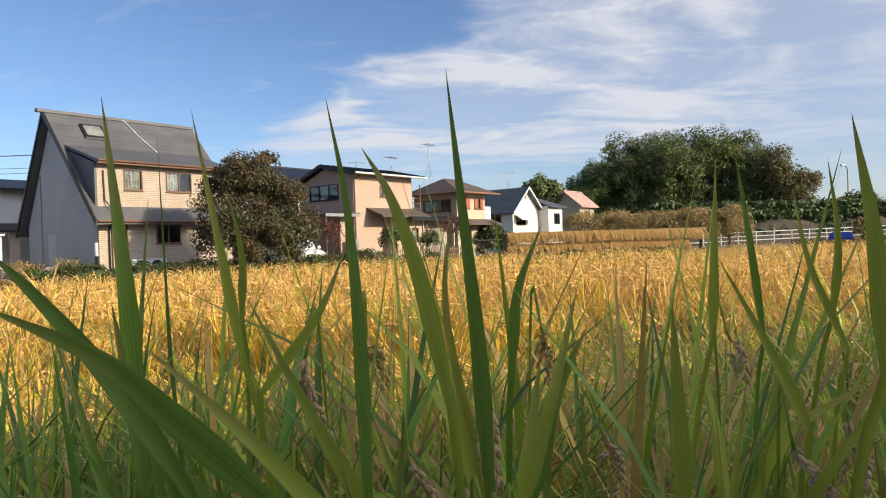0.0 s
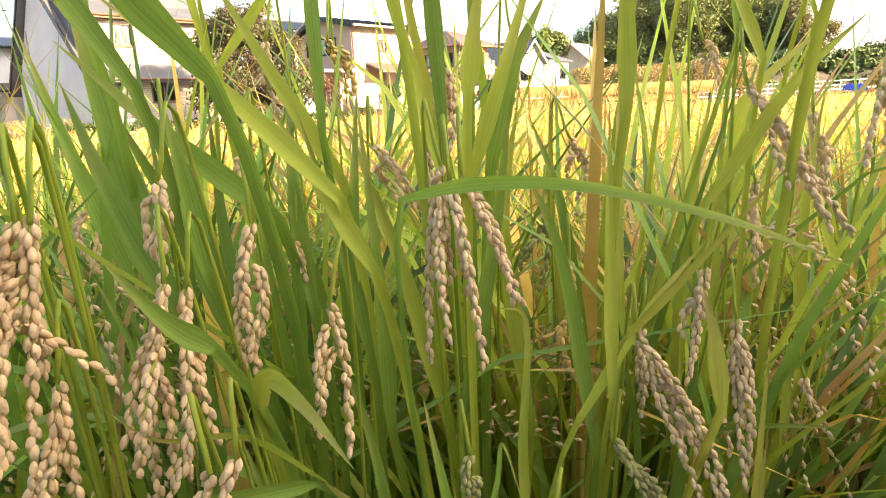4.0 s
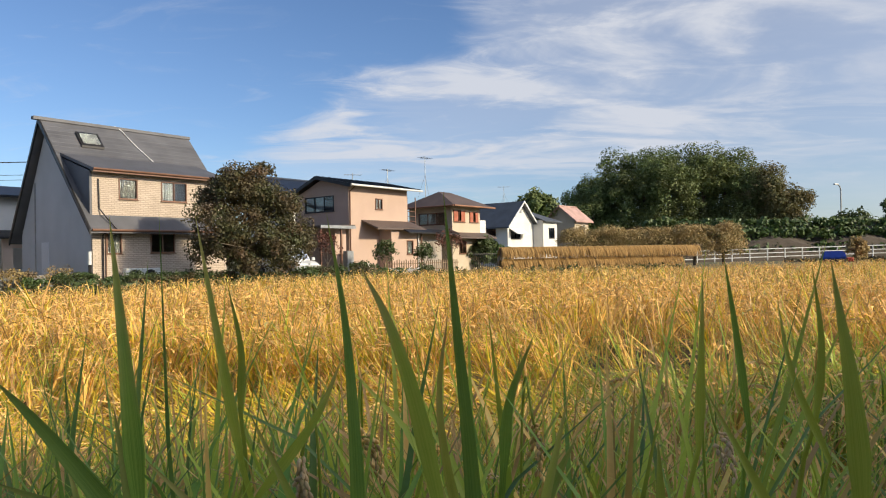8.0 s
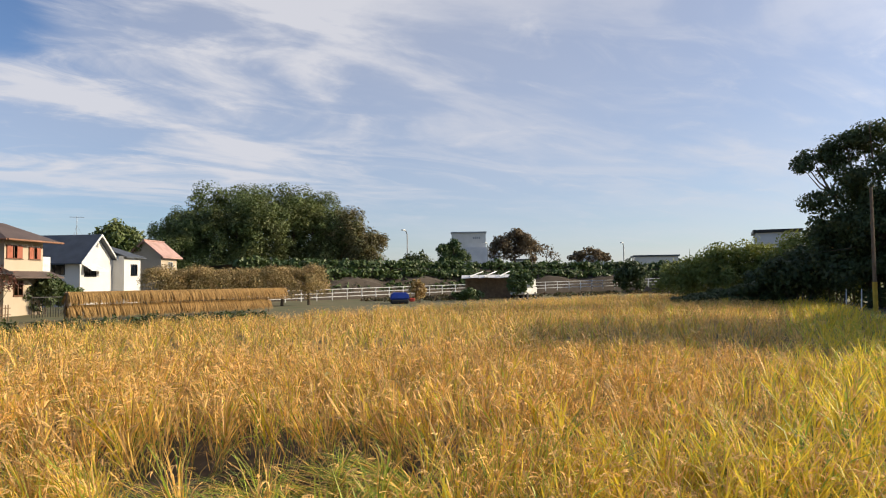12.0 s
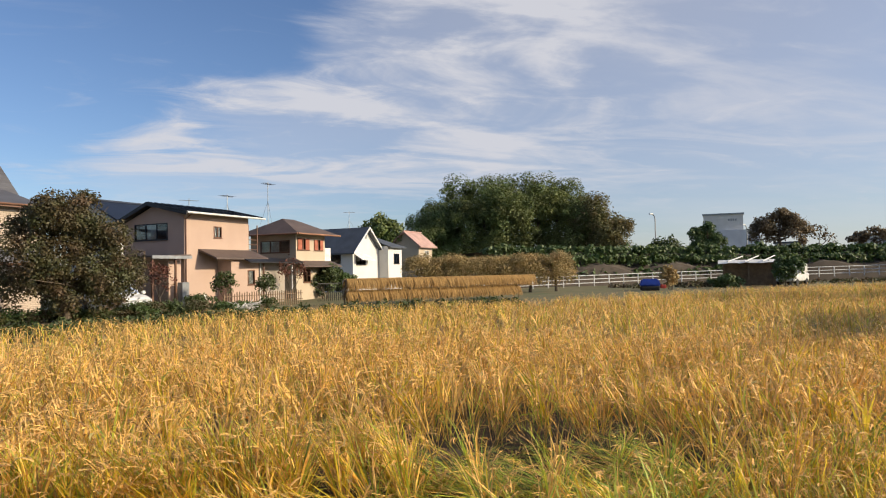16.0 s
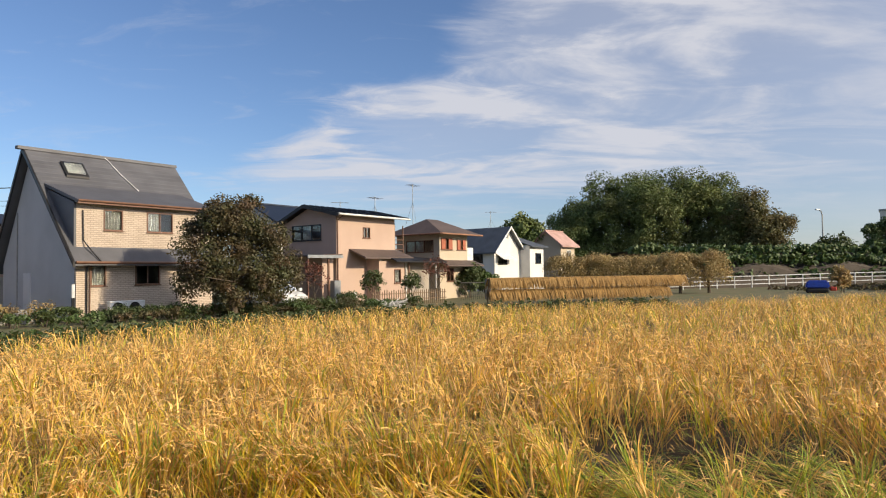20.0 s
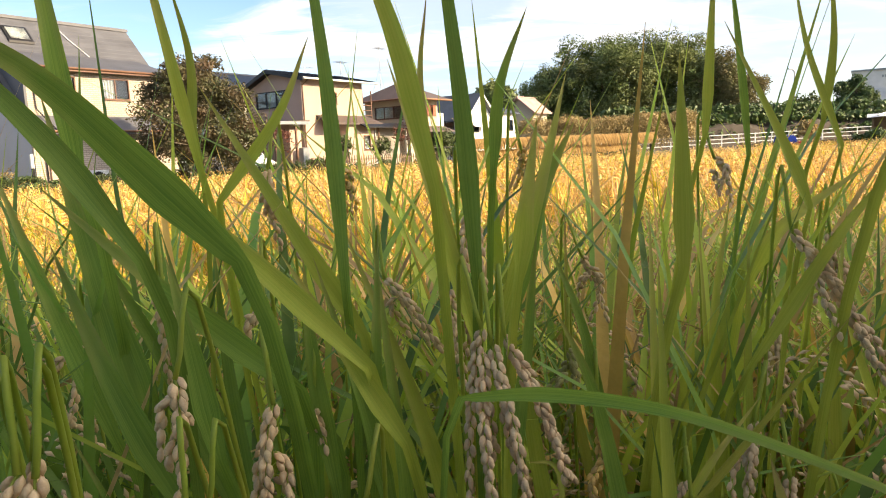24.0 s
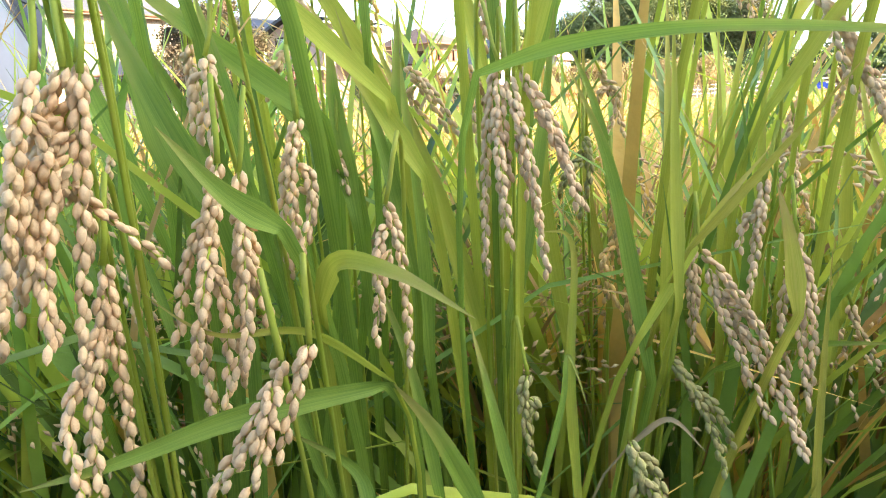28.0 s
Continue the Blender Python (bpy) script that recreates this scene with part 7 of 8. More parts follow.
# ---- the lane's far side: apartment block, annex, vehicles, poles ----
def apartment_block():
    ang = -132
    t = thing("apartment_building", pose(34.75, 6.7, 0, 0, 0, ang), "pale grey three-storey apartment block with dark-framed windows", "building")
    wins = [(0.35, 1.95, 7.3, 8.7), (3.2, 4.85, 7.35, 8.75), (0.35, 1.95, 4.8, 6.1), (3.2, 4.85, 4.85, 6.1), (6.0, 7.6, 7.35, 8.75), (6.0, 7.6, 4.85, 6.1)]
    door = [(1.75, 3.0, 0.35, 2.75)]
    # the face towards the lane looks along -y of this frame turned round, so it is built on the +y side of a mirrored strip
    rows = [(a, b, 0.0, 0.2, c, d) for a, b, c, d in wall_cells(0, 8.6, 0.3, 9.4, wins + door)]
    bm = boxes(*[(a, b, -0.0, 0.2, c, d) for a, b, _, _, c, d in rows])
    bmesh.ops.remove_doubles(bm, verts=bm.verts, dist=1e-4)
    part("wall", bm, "grey_paint", t, "pale grey painted wall")
    part("wall", boxes((0, 0.2, 0.202, 5, 0.3, 9.4)), "grey_paint", t)
    part("wall", boxes((8.4, 8.6, 0.202, 5, 0.3, 9.4)), "grey_paint", t)
    part("wall", boxes((0, 8.6, 5.0, 5.2, 0.3, 9.4)), "grey_paint", t)
    part("roof_slab", boxes((-0.06, 8.66, -0.06, 5.26, 9.4, 9.55)), "grey_paint", t)
    part("parapet", boxes((-0.1, 8.7, -0.1, 0.1, 9.45, 9.75)), "grey_metal", t, "grey metal parapet band")
    part("parapet", boxes((-0.1, 0.1, 0.1, 5.3, 9.45, 9.75)), "grey_metal", t)
    for w in wins:
        x0, x1, z0, z1 = w
        win = part("window", boxes((x0 - 0.07, x1 + 0.07, -0.14, 0.06, z1 - 0.03, z1 + 0.07), (x0 - 0.07, x1 + 0.07, -0.14, 0.06, z0 - 0.09, z0 + 0.03), (x0 - 0.07, x0 + 0.04, -0.14, 0.06, z0 + 0.03, z1 - 0.03), (x1 - 0.04, x1 + 0.07, -0.14, 0.06, z0 + 0.03, z1 - 0.03),
                                      ((x0 + x1) / 2 - 0.03, (x0 + x1) / 2 + 0.03, -0.05, 0.04, z0 + 0.03, z1 - 0.03)), "dark_metal", t, "window in a deep dark frame")
        for a, b in ((x0 + 0.04, (x0 + x1) / 2 - 0.03), ((x0 + x1) / 2 + 0.03, x1 - 0.04)):
            part("pane", boxes((a, b, 0.0, 0.008, z0 + 0.03, z1 - 0.03)), "glass", win)
        for a, b in ((x0 + 0.05, x0 + 0.4), (x1 - 0.38, x1 - 0.05)):
            n = 6
            part("curtain", boxes(*[(a + (b - a) * k / n, a + (b - a) * (k + 0.9) / n, 0.1 + 0.02 * (k % 2), 0.12 + 0.02 * (k % 2), z0, z1) for k in range(n)]), "curtain", win)
    part("canopy", boxes((0.1, 3.3, -1.1, 0.0, 3.2, 3.85), bevel=0.02), "grey_paint", t, "boxy entrance canopy")
    part("entrance_wall", boxes((1.1, 1.7, -0.9, 0.0, 0.33, 3.19)), "grey_paint", t)
    d = part("entrance_door", boxes((1.75, 3.0, 0.06, 0.12, 0.35, 2.75)), "brown_frame", t, "dark reddish entrance door")
    part("pane", boxes((2.2, 2.6, 0.04, 0.055, 0.9, 2.4)), "glass", d)
    part("handle", rod((2.85, 0.0, 1.2), (2.85, 0.0, 1.7), 0.02), "grey_metal", d)
    part("corner_duct", boxes((-0.45, -0.0, 0.3, 1.2, 6.0, 7.6)), "grey_paint", t, "boxed projection at the corner")
    for k in range(14):
        part("railing_bar", boxes((3.5 + k * 0.3, 3.53 + k * 0.3, -0.4, -0.37, 0.35, 2.7)), "dark_metal", t)
    part("railing_rail", boxes((3.45, 7.5, -0.41, -0.36, 2.7, 2.76)), "dark_metal", t)


apartment_block()


def annex():
    t = thing("annex", pose(30.9, 8.25, 0, 0, 0, -62), "dark navy metal-clad annex with a flat roof", "building")
    part("body", boxes((0, 2.5, 0, 5.4, 0.3, 4.05)), "navy_metal", t)
    for k in range(12):
        part("cladding_rib", boxes((0.1 + k * 0.2, 0.13 + k * 0.2, -0.01, 0.0, 0.35, 4.0)), "navy_metal", t)
    for k in range(26):
        part("cladding_rib", boxes((-0.01, 0.0, 0.1 + k * 0.2, 0.13 + k * 0.2, 0.35, 4.0)), "navy_metal", t)
    part("roof_edge", boxes((-0.03, 2.53, -0.03, 5.43, 4.05, 4.1)), "dark_metal", t)
    part("wall_lamp", boxes((0.55, 0.7, -0.12, -0.025, 3.6, 3.72)), "white_metal", t)
    part("side_panel", boxes((-0.32, -0.04, 4.75, 5.3, 2.4, 3.75)), "white_metal", t, "pale sign board")


annex()
gable_house("house", (39.75, 12.5), -26.6, 0, 7.0, 0, 6.2, 0.3, 5.45, 7.05, "orange_render", "orange_roof", "brown-walled house with an orange-brown tiled gable roof", along="y", over=0.5, windows=[("front", 4.0, 5.8, 4.1, 5.1, 2)])

mat("car_black", (0.008, 0.008, 0.010), 0.18, 0.0, scale=3, fine=60, var=0.05, bump=0.0, spec=0.4)
mat("car_white", (0.75, 0.75, 0.73), 0.25, 0.0, scale=3, fine=60, var=0.05, bump=0.0, spec=0.7)
mat("car_maroon", (0.06, 0.012, 0.012), 0.25, 0.0, scale=3, fine=60, var=0.05, bump=0.0, spec=0.7)
mat("lamp_clear", (0.75, 0.76, 0.78), 0.1, 0.3, scale=3, fine=60, var=0.05, bump=0.0)
mat("lamp_red", (0.4, 0.02, 0.02), 0.2, 0.0, scale=3, fine=60, var=0.05, bump=0.0)
mat("plate_yellow", (0.75, 0.6, 0.08), 0.5, scale=3, fine=60, bump=0.0)


def car(name, x, y, heading, paint, long, wide, high, bonnet, label, plate="white_metal", stripe=False):
    """A van or car: the nose looks along +x of its frame. bonnet: share of the length before the windscreen's foot."""
    t = thing(name, pose(x, y, 0.325, 0, 0, heading), label, "car", "parked vehicles")
    nose, tail = long / 2, -long / 2
    foot = nose - bonnet * long
    belt = high * 0.56
    prof = [(tail, 0.28), (nose - 0.06, 0.28), (nose, 0.45), (nose - 0.02, belt * 0.74), (nose - 0.12, belt * 0.84), (nose - (nose - foot) * 0.55, belt * 0.95), (foot, belt), (tail + 0.02, belt + 0.02)]
    bm = prism("y", prof, -wide / 2, wide / 2)
    # the nose narrows in plan
    for v in bm.verts:
        if v.co.x > nose - 0.2:
            v.co.y *= 0.9
    bmesh.ops.bevel(bm, geom=bm.edges[:], offset=0.045, segments=3, affect="EDGES")
    part("body", bm, paint, t, smooth=False)
    cab = [(tail + 0.03, belt - 0.02), (foot + 0.02, belt - 0.02), (foot - 0.36 * (high - belt) * 1.6, high), (tail + 0.14, high)]
    bm = prism("y", cab, -wide / 2 + 0.03, wide / 2 - 0.03)
    for v in bm.verts:
        if v.co.z > belt + 0.1:
            v.co.y *= 0.86
    bmesh.ops.bevel(bm, geom=bm.edges[:], offset=0.04, segments=2, affect="EDGES")
    part("cabin", bm, paint, t)
    top_x = foot - 0.36 * (high - belt) * 1.6

    def on_screen(s, w):
        zz = belt + 0.06 + (high - belt - 0.13) * s
        q = (zz - belt) / (high - belt)
        return (foot + 0.02 + (top_x - foot - 0.02) * q + 0.012, w * (wide / 2 - 0.12) * (1 - 0.14 * q), zz)

    bm = bmesh.new()
    bm.faces.new([bm.verts.new(on_screen(*q)) for q in ((0, -1), (0, 1), (1, 1), (1, -1))])
    bmesh.ops.solidify(bm, geom=bm.faces[:], thickness=0.01)
    part("windscreen", bm, "glass", t)
    cuts = [(foot - 0.1, foot - 0.42 * (foot - tail)), (foot - 0.46 * (foot - tail), tail + 0.62), (tail + 0.55, tail + 0.2)]
    for s in (-1, 1):
        for a, b in cuts:
            rows = []
            for zz in (belt + 0.05, high - 0.12):
                q = (zz - belt) / (high - belt)
                lim = foot + (top_x - foot) * q - 0.1
                yy = s * ((wide / 2 - 0.03) * (1 - 0.14 * q) + 0.008)
                rows.append(((min(a, lim), yy, zz), (b, yy, zz)))
            bm = bmesh.new()
            bm.faces.new([bm.verts.new(q) for q in (rows[0][0], rows[0][1], rows[1][1], rows[1][0])])
            bmesh.ops.solidify(bm, geom=bm.faces[:], thickness=0.006)
            part("side_window", bm, "glass", t)
        part("headlight", boxes((nose - 0.2, nose + 0.005, s * (wide / 2 - 0.42), s * (wide / 2 - 0.06), belt * 0.60, belt * 0.75)) if s > 0 else boxes((nose - 0.2, nose + 0.005, -wide / 2 + 0.06, -wide / 2 + 0.42, belt * 0.60, belt * 0.75)), "lamp_clear", t, "clear headlight")
        part("tail_light", boxes((tail - 0.01, tail + 0.05, min(s * (wide / 2 - 0.2), s * (wide / 2 - 0.05)), max(s * (wide / 2 - 0.2), s * (wide / 2 - 0.05)), belt * 0.7, belt * 1.05)), "lamp_red", t)
        part("mirror", boxes((foot - 0.05, foot + 0.07, min(s * (wide / 2 + 0.02), s * (wide / 2 + 0.2)), max(s * (wide / 2 + 0.02), s * (wide / 2 + 0.2)), belt, belt + 0.16), bevel=0.02), paint, t)
        part("door_handle", boxes((foot - 0.9, foot - 0.72, min(s * (wide / 2), s * (wide / 2 + 0.03)), max(s * (wide / 2), s * (wide / 2 + 0.03)), belt - 0.16, belt - 0.12)), "grey_metal", t)
        for wx in (nose - 0.2 * long, tail + 0.19 * long):
            yy = s * (wide / 2 - 0.1)
            w = part("wheel", rod((wx, yy - 0.1, 0.3), (wx, yy + 0.1, 0.3), 0.3, sides=24), "rubber", t, "black tyre")
            part("rim", rod((wx, yy + s * 0.098, 0.3), (wx, yy + s * 0.112, 0.3), 0.2, sides=16), "grey_metal", w)
            for k in range(6):
                a = k * math.pi / 3 + 0.3
                part("slot", rod((wx + 0.13 * math.cos(a), yy + s * 0.112, 0.3 + 0.13 * math.sin(a)), (wx + 0.13 * math.cos(a), yy + s * 0.116, 0.3 + 0.13 * math.sin(a)), 0.042, sides=8), "dark_metal", w)
            part("wheel_arch", tube([(wx + 0.36 * math.cos(q), s * (wide / 2 + 0.004), 0.3 + 0.36 * math.sin(q)) for q in np.linspace(0, math.pi, 9)], 0.025, 5), "rubber", t)
    part("grille", boxes((nose - 0.03, nose + 0.012, -wide * 0.24, wide * 0.24, belt * 0.58, belt * 0.72), *[(nose + 0.0, nose + 0.02, -wide * 0.24, wide * 0.24, belt * 0.58 + k * 0.045, belt * 0.58 + k * 0.045 + 0.015) for k in range(3)]), "grey_metal", t)
    part("bumper", boxes((nose - 0.12, nose + 0.05, -wide / 2 + 0.03, wide / 2 - 0.03, 0.3, 0.5), bevel=0.03), paint, t)
    part("number_plate", boxes((nose + 0.05, nose + 0.06, -0.17, 0.17, 0.4, 0.57)), plate, t, "plain number plate")
    part("badge", rod((nose, 0, belt * 0.8), (nose + 0.02, 0, belt * 0.8), 0.05, sides=12), "grey_metal", t)
    if stripe:
        # a ring and a slanting row of plain bars on the doors, in place of the company's lettering
        for s in (-1, 1):
            yy = s * (wide / 2 + 0.006)
            ring = [(nose - 0.5 + 0.13 * math.cos(a), yy, 0.72 + 0.15 * math.sin(a)) for a in np.linspace(0, math.tau, 15)]
            part("door_mark", tube(ring, 0.03, 5), "car_white", t, "white ring on the door")
            for k in range(5):
                xx, zz = nose - 0.78 - k * 0.24, 0.78 + k * 0.105
                part("door_mark", boxes((xx - 0.075, xx + 0.075, min(yy, yy + s * 0.004), max(yy, yy + s * 0.004), zz, zz + (0.17 if k < 4 else 0.3))), "car_white", t, "white bar of the lettering")
    return t


# noses towards the lane
car("minivan", 26.6, 3.0, 139, "car_black", 4.6, 1.72, 1.82, 0.23, "black minivan parked nose to the lane")
car("delivery_van", 30.7, 5.85, 141, "car_black", 3.4, 1.48, 1.88, 0.12, "small black van with white lettering on its door", "plate_yellow", True)
car("hatchback", 29.25, 3.95, 140, "car_maroon", 3.6, 1.6, 1.6, 0.24, "dark maroon car parked between the vans")
car("white_car", -7.9, 34.6, -40, "car_white", 3.6, 1.55, 1.5, 0.22, "white car standing behind the garden tree")


def traffic_cone(x, y, material, label):
    t = thing("traffic_cone", pose(x, y, 0.325), label, "traffic cone")
    part("base", boxes((-0.19, 0.19, -0.19, 0.19, 0, 0.035)), material, t)
    part("cone", rod((0, 0, 0.035), (0, 0, 0.7), 0.13, 0.035, 14), material, t)
    part("band", rod((0, 0, 0.3), (0, 0, 0.42), 0.098, 0.078, 14), "white_metal", t)


mat("cone_blue", (0.03, 0.08, 0.3), 0.6, scale=3, fine=60)
traffic_cone(25.6, 6.45, "white_metal", "white traffic cone at the edge of the forecourt")
traffic_cone(30.2, 9.75, "cone_blue", "blue and white traffic cone by the annex")


mat("dirty_concrete", (0.085, 0.072, 0.055), 0.95, scale=3, fine=40, color2=(0.045, 0.04, 0.03), bump=0.4)
mat("pole_concrete", (0.15, 0.145, 0.135), 0.9, scale=2, fine=50, color2=(0.10, 0.097, 0.09))


def pole_and_wires():
    P = Vector((32.2, 11.0, 0.25))
    t = thing("utility_pole", Matrix.Translation(P), "grey concrete utility pole with two crossarms", "utility pole")
    part("shaft", rod((0.1, -0.1, 0), (-0.25, 0.0, 10.9), 0.155, 0.10, 12), "pole_concrete", t)
    ax = Vector((-0.28, 0.96, 0))
    for z, w in ((10.55, 1.0), (9.95, 0.85)):
        c = Vector((-0.24, 0.0, z))
        part("crossarm", rod(c - ax * w, c + ax * w, 0.05, sides=6), "grey_metal", t)
        for q in (-0.95, -0.45, 0.5, 0.95):
            part("insulator", rod(c + ax * w * q, c + ax * w * q + Vector((0, 0, 0.2)), 0.05, 0.035), "dark_metal", t)
    for z in (8.6, 8.2, 7.8, 7.4):
        part("bracket", rod((-0.2, 0.1, z), (0.0, 0.45, z), 0.03), "grey_metal", t)
    part("junction_box", boxes((0.0, 0.3, -0.35, -0.1, 5.6, 5.9)), "dark_metal", t)
    for k in range(12):
        part("step_bolt", rod((0, 0, 2.4 + k * 0.5), (0.25 * (-1) ** k, 0.1, 2.4 + k * 0.5), 0.012, sides=5), "grey_metal", t)

    def wire(a, b, sag, r, label):
        a, b = Vector(a), Vector(b)
        pts = [a.lerp(b, s / 16) - Vector((0, 0, sag * 4 * (s / 16) * (1 - s / 16))) for s in range(17)]
        solo("overhead_wire", tube(pts, r, 5), "rubber", label, "cable", "overhead wires")

    Q = Vector((-22.0, -15.0, 0))
    for w, z in ((-0.95, 10.8), (-0.45, 10.8), (0.95, 10.8), (0.6, 10.2), (0.85, 10.2), (-0.6, 10.2)):
        wire(P + Vector((-0.25, 0.2, z - 0.0)) + ax * w, Q + Vector((0, 0, z)) + ax * w, 0.5, 0.011, "thin black power line over the lane")
    for z, r in ((6.6, 0.014), (6.2, 0.02), (6.0, 0.024), (5.75, 0.02)):
        wire(P + Vector((-0.1, -0.2, z)), Q + Vector((4, 1, z + 0.7)), 0.9, r, "thick black communication cable over the lane")
    for k, z in enumerate((10.6, 10.2, 9.9, 8.6, 8.2, 7.8)):
        wire(P + Vector((-0.2, 0.3, z - 0.2)), (34.9, 6.9, 9.3 - 0.35 * k), 0.25, 0.012, "thin service wire to the apartment block")
    # wires behind the houses
    for z0, z1, r, sag in ((9.6, 7.05, 0.03, 1.6), (5.9, 6.2, 0.015, 0.6), (5.5, 5.9, 0.015, 0.6), (4.9, 5.3, 0.015, 0.6)):
        wire((-62, 26, z0 + 1.1), (-24.5, 43.5, z1 + 0.7), sag, r, "overhead wire behind the houses")
    t2 = thing("utility_pole", pose(-24.0, 43.6, 0.25), "concrete utility pole behind the slate-roofed house", "utility pole")
    part("shaft", rod((0, 0, 0), (0, 0, 8.6), 0.16, 0.11), "concrete", t2)
    for z in (7.9, 7.5):
        part("crossarm", rod((-0.9, -0.3, z), (0.9, 0.3, z), 0.05, sides=6), "grey_metal", t2)
    t3 = thing("utility_pole", pose(-41.5, 42.0, 0.25), "thin pole with several antenna bars", "utility pole")
    part("shaft", rod((0, 0, 0), (0, 0, 7.0), 0.12, 0.08), "concrete", t3)
    for z in (6.9, 6.6):
        part("crossarm", rod((-1.3, -0.3, z), (1.0, 0.3, z), 0.04, sides=6), "grey_metal", t3)


pole_and_wires()


def roadside():
    t = thing("wooden_pole", pose(32.87, 15.02, 0.25), "thin weathered pole with a yellow guard at its foot", "pole")
    part("shaft", rod((0, 0, 0), (0.02, 0, 5.6), 0.09, 0.07), "wood", t)
    mat("guard_yellow", (0.6, 0.38, 0.03), 0.6, scale=3, fine=60)
    part("guard", rod((0, 0, 0.1), (0, 0, 1.4), 0.1, sides=12), "guard_yellow", t, "yellow plastic guard")
    t = thing("road_sign", pose(33.43, 13.75, 0.25, 0, 0, 12), "small white board on a reddish post", "sign")
    part("post", rod((0, 0, 0), (0, 0, 2.9), 0.035), "orange_roof", t)
    part("board", boxes((-0.02, 0.0, -0.16, 0.16, 2.35, 2.85)), "white_metal", t)
    part("writing", boxes(*[(-0.026, -0.021, -0.1, 0.1, 2.44 + k * 0.12, 2.49 + k * 0.12) for k in range(3)]), "dark_metal", t)
    t = thing("road_sign", pose(33.65, 13.1, 0.25, 0, 8, 12), "narrow pale board leaning on its post", "sign")
    part("post", rod((0, 0, 0), (0, 0, 1.2), 0.03), "grey_metal", t)
    part("board", boxes((-0.02, 0.02, -0.1, 0.1, 1.2, 2.0)), "white_metal", t)
    for x, y, lean in ((34.1, 16.9, 16), (34.5, 16.4, 18)):
        t = thing("stake", pose(x, y, 0.05, 0, lean, 20), "pale leaning stake at the field's corner", "stake", "stakes")
        part("bar", rod((0, 0, 0), (0, 0, 1.3), 0.03, 0.025, 6), "white_metal", t)
    t = thing("planter", pose(29.3, 8.1, 0.32, 0, 0, 30), "concrete gatepost with a potted shrub", "planter")
    part("pillar", boxes((-0.3, 0.3, 0.9, 1.2, 0, 1.2), bevel=0.02), "concrete", t)
    part("pot", rod((0, 0.2, 0), (0, 0.2, 0.35), 0.2, 0.26, 14), "concrete", t)
    r = np.random.default_rng(2)
    v, f = foliage(r, [(0, 0.2, 0.75, 0.4, 0.4, 0.45)], 900, 0.12)
    tagged(np_mesh("shrub", v, f, ["leaf_ivy"], t), kind="stuff")
    t = thing("notice_board", pose(28.3, 7.2, 0.32, 0, 0, 30), "white notice on a thin post", "sign")
    part("post", rod((0, 0, 0), (0, 0, 1.0), 0.025), "grey_metal", t)
    part("board", boxes((-0.02, 0.0, -0.16, 0.16, 0.75, 1.3)), "white_metal", t)
    # manhole in the lane
    t = thing("manhole_cover", pose(10.55, 1.72, 0.312, 0, 0, 20), "round iron manhole cover with a chequered face", "manhole cover")
    part("ring", rod((0, 0, -0.02), (0, 0, 0.004), 0.4, sides=32), "dark_metal", t)
    part("cover", rod((0, 0, 0.004), (0, 0, 0.008), 0.34, sides=32), "grey_metal", t)
    rows = []
    for i in range(-5, 6):
        for j in range(-5, 6):
            if math.hypot(i, j) < 5.2:
                rows.append((i * 0.055 - 0.016, i * 0.055 + 0.016, j * 0.055 - 0.016, j * 0.055 + 0.016, 0.008, 0.013))
    part("studs", boxes(*rows), "dark_metal", t)
    # the post at the edge of the forecourt
    t = thing("gatepost", pose(21.3, 1.55, 0.32), "plain grey concrete gatepost beside the forecourt", "post")
    part("post", boxes((-0.2, 0.2, -0.2, 0.2, 0, 1.5), bevel=0.02), "concrete", t)
    # kerb and edging of the lane
    kerb = tagged(new("kerb"), "pale concrete kerb stones along the forecourt", "kerb", kind="structure")
    line = resample([(8, -2.6), (15.5, 1.5), (22.7, 5.9), (27, 8.7), (32.2, 12.1), (38, 16.4)], 62)
    stone = mesh_of("kerb_stone", boxes((0.01, 0.6, -0.12, 0.3, 0.0, 0.17), bevel=0.015), "concrete")
    for a, b in zip(line[:-1], line[1:]):
        ob = new("kerb_stone", stone)
        ob.parent = kerb
        ob.matrix_basis = pose(a[0], a[1], 0.2, 0, 0, math.degrees(math.atan2(b[1] - a[1], b[0] - a[0])))
    edge = tagged(new("paddy_edging"), "rough concrete edging between lane and paddy", "kerb", kind="structure")
    line = offset(resample([q for q in ROAD_EDGE if -13 < q[0] < 37], 88), 0.3)
    block = mesh_of("edging_block", boxes((0.005, 0.6, -0.12, 0.12, 0.0, 0.22), bevel=0.03), "dirty_concrete")
    for a, b in zip(line[:-1], line[1:]):
        ob = new("edging_block", block)
        ob.parent = edge
        ob.matrix_basis = pose(a[0], a[1], 0.1 + random.uniform(-0.015, 0.015), 0, 0, math.degrees(math.atan2(b[1] - a[1], b[0] - a[0])) + random.uniform(-1.5, 1.5))


roadside()

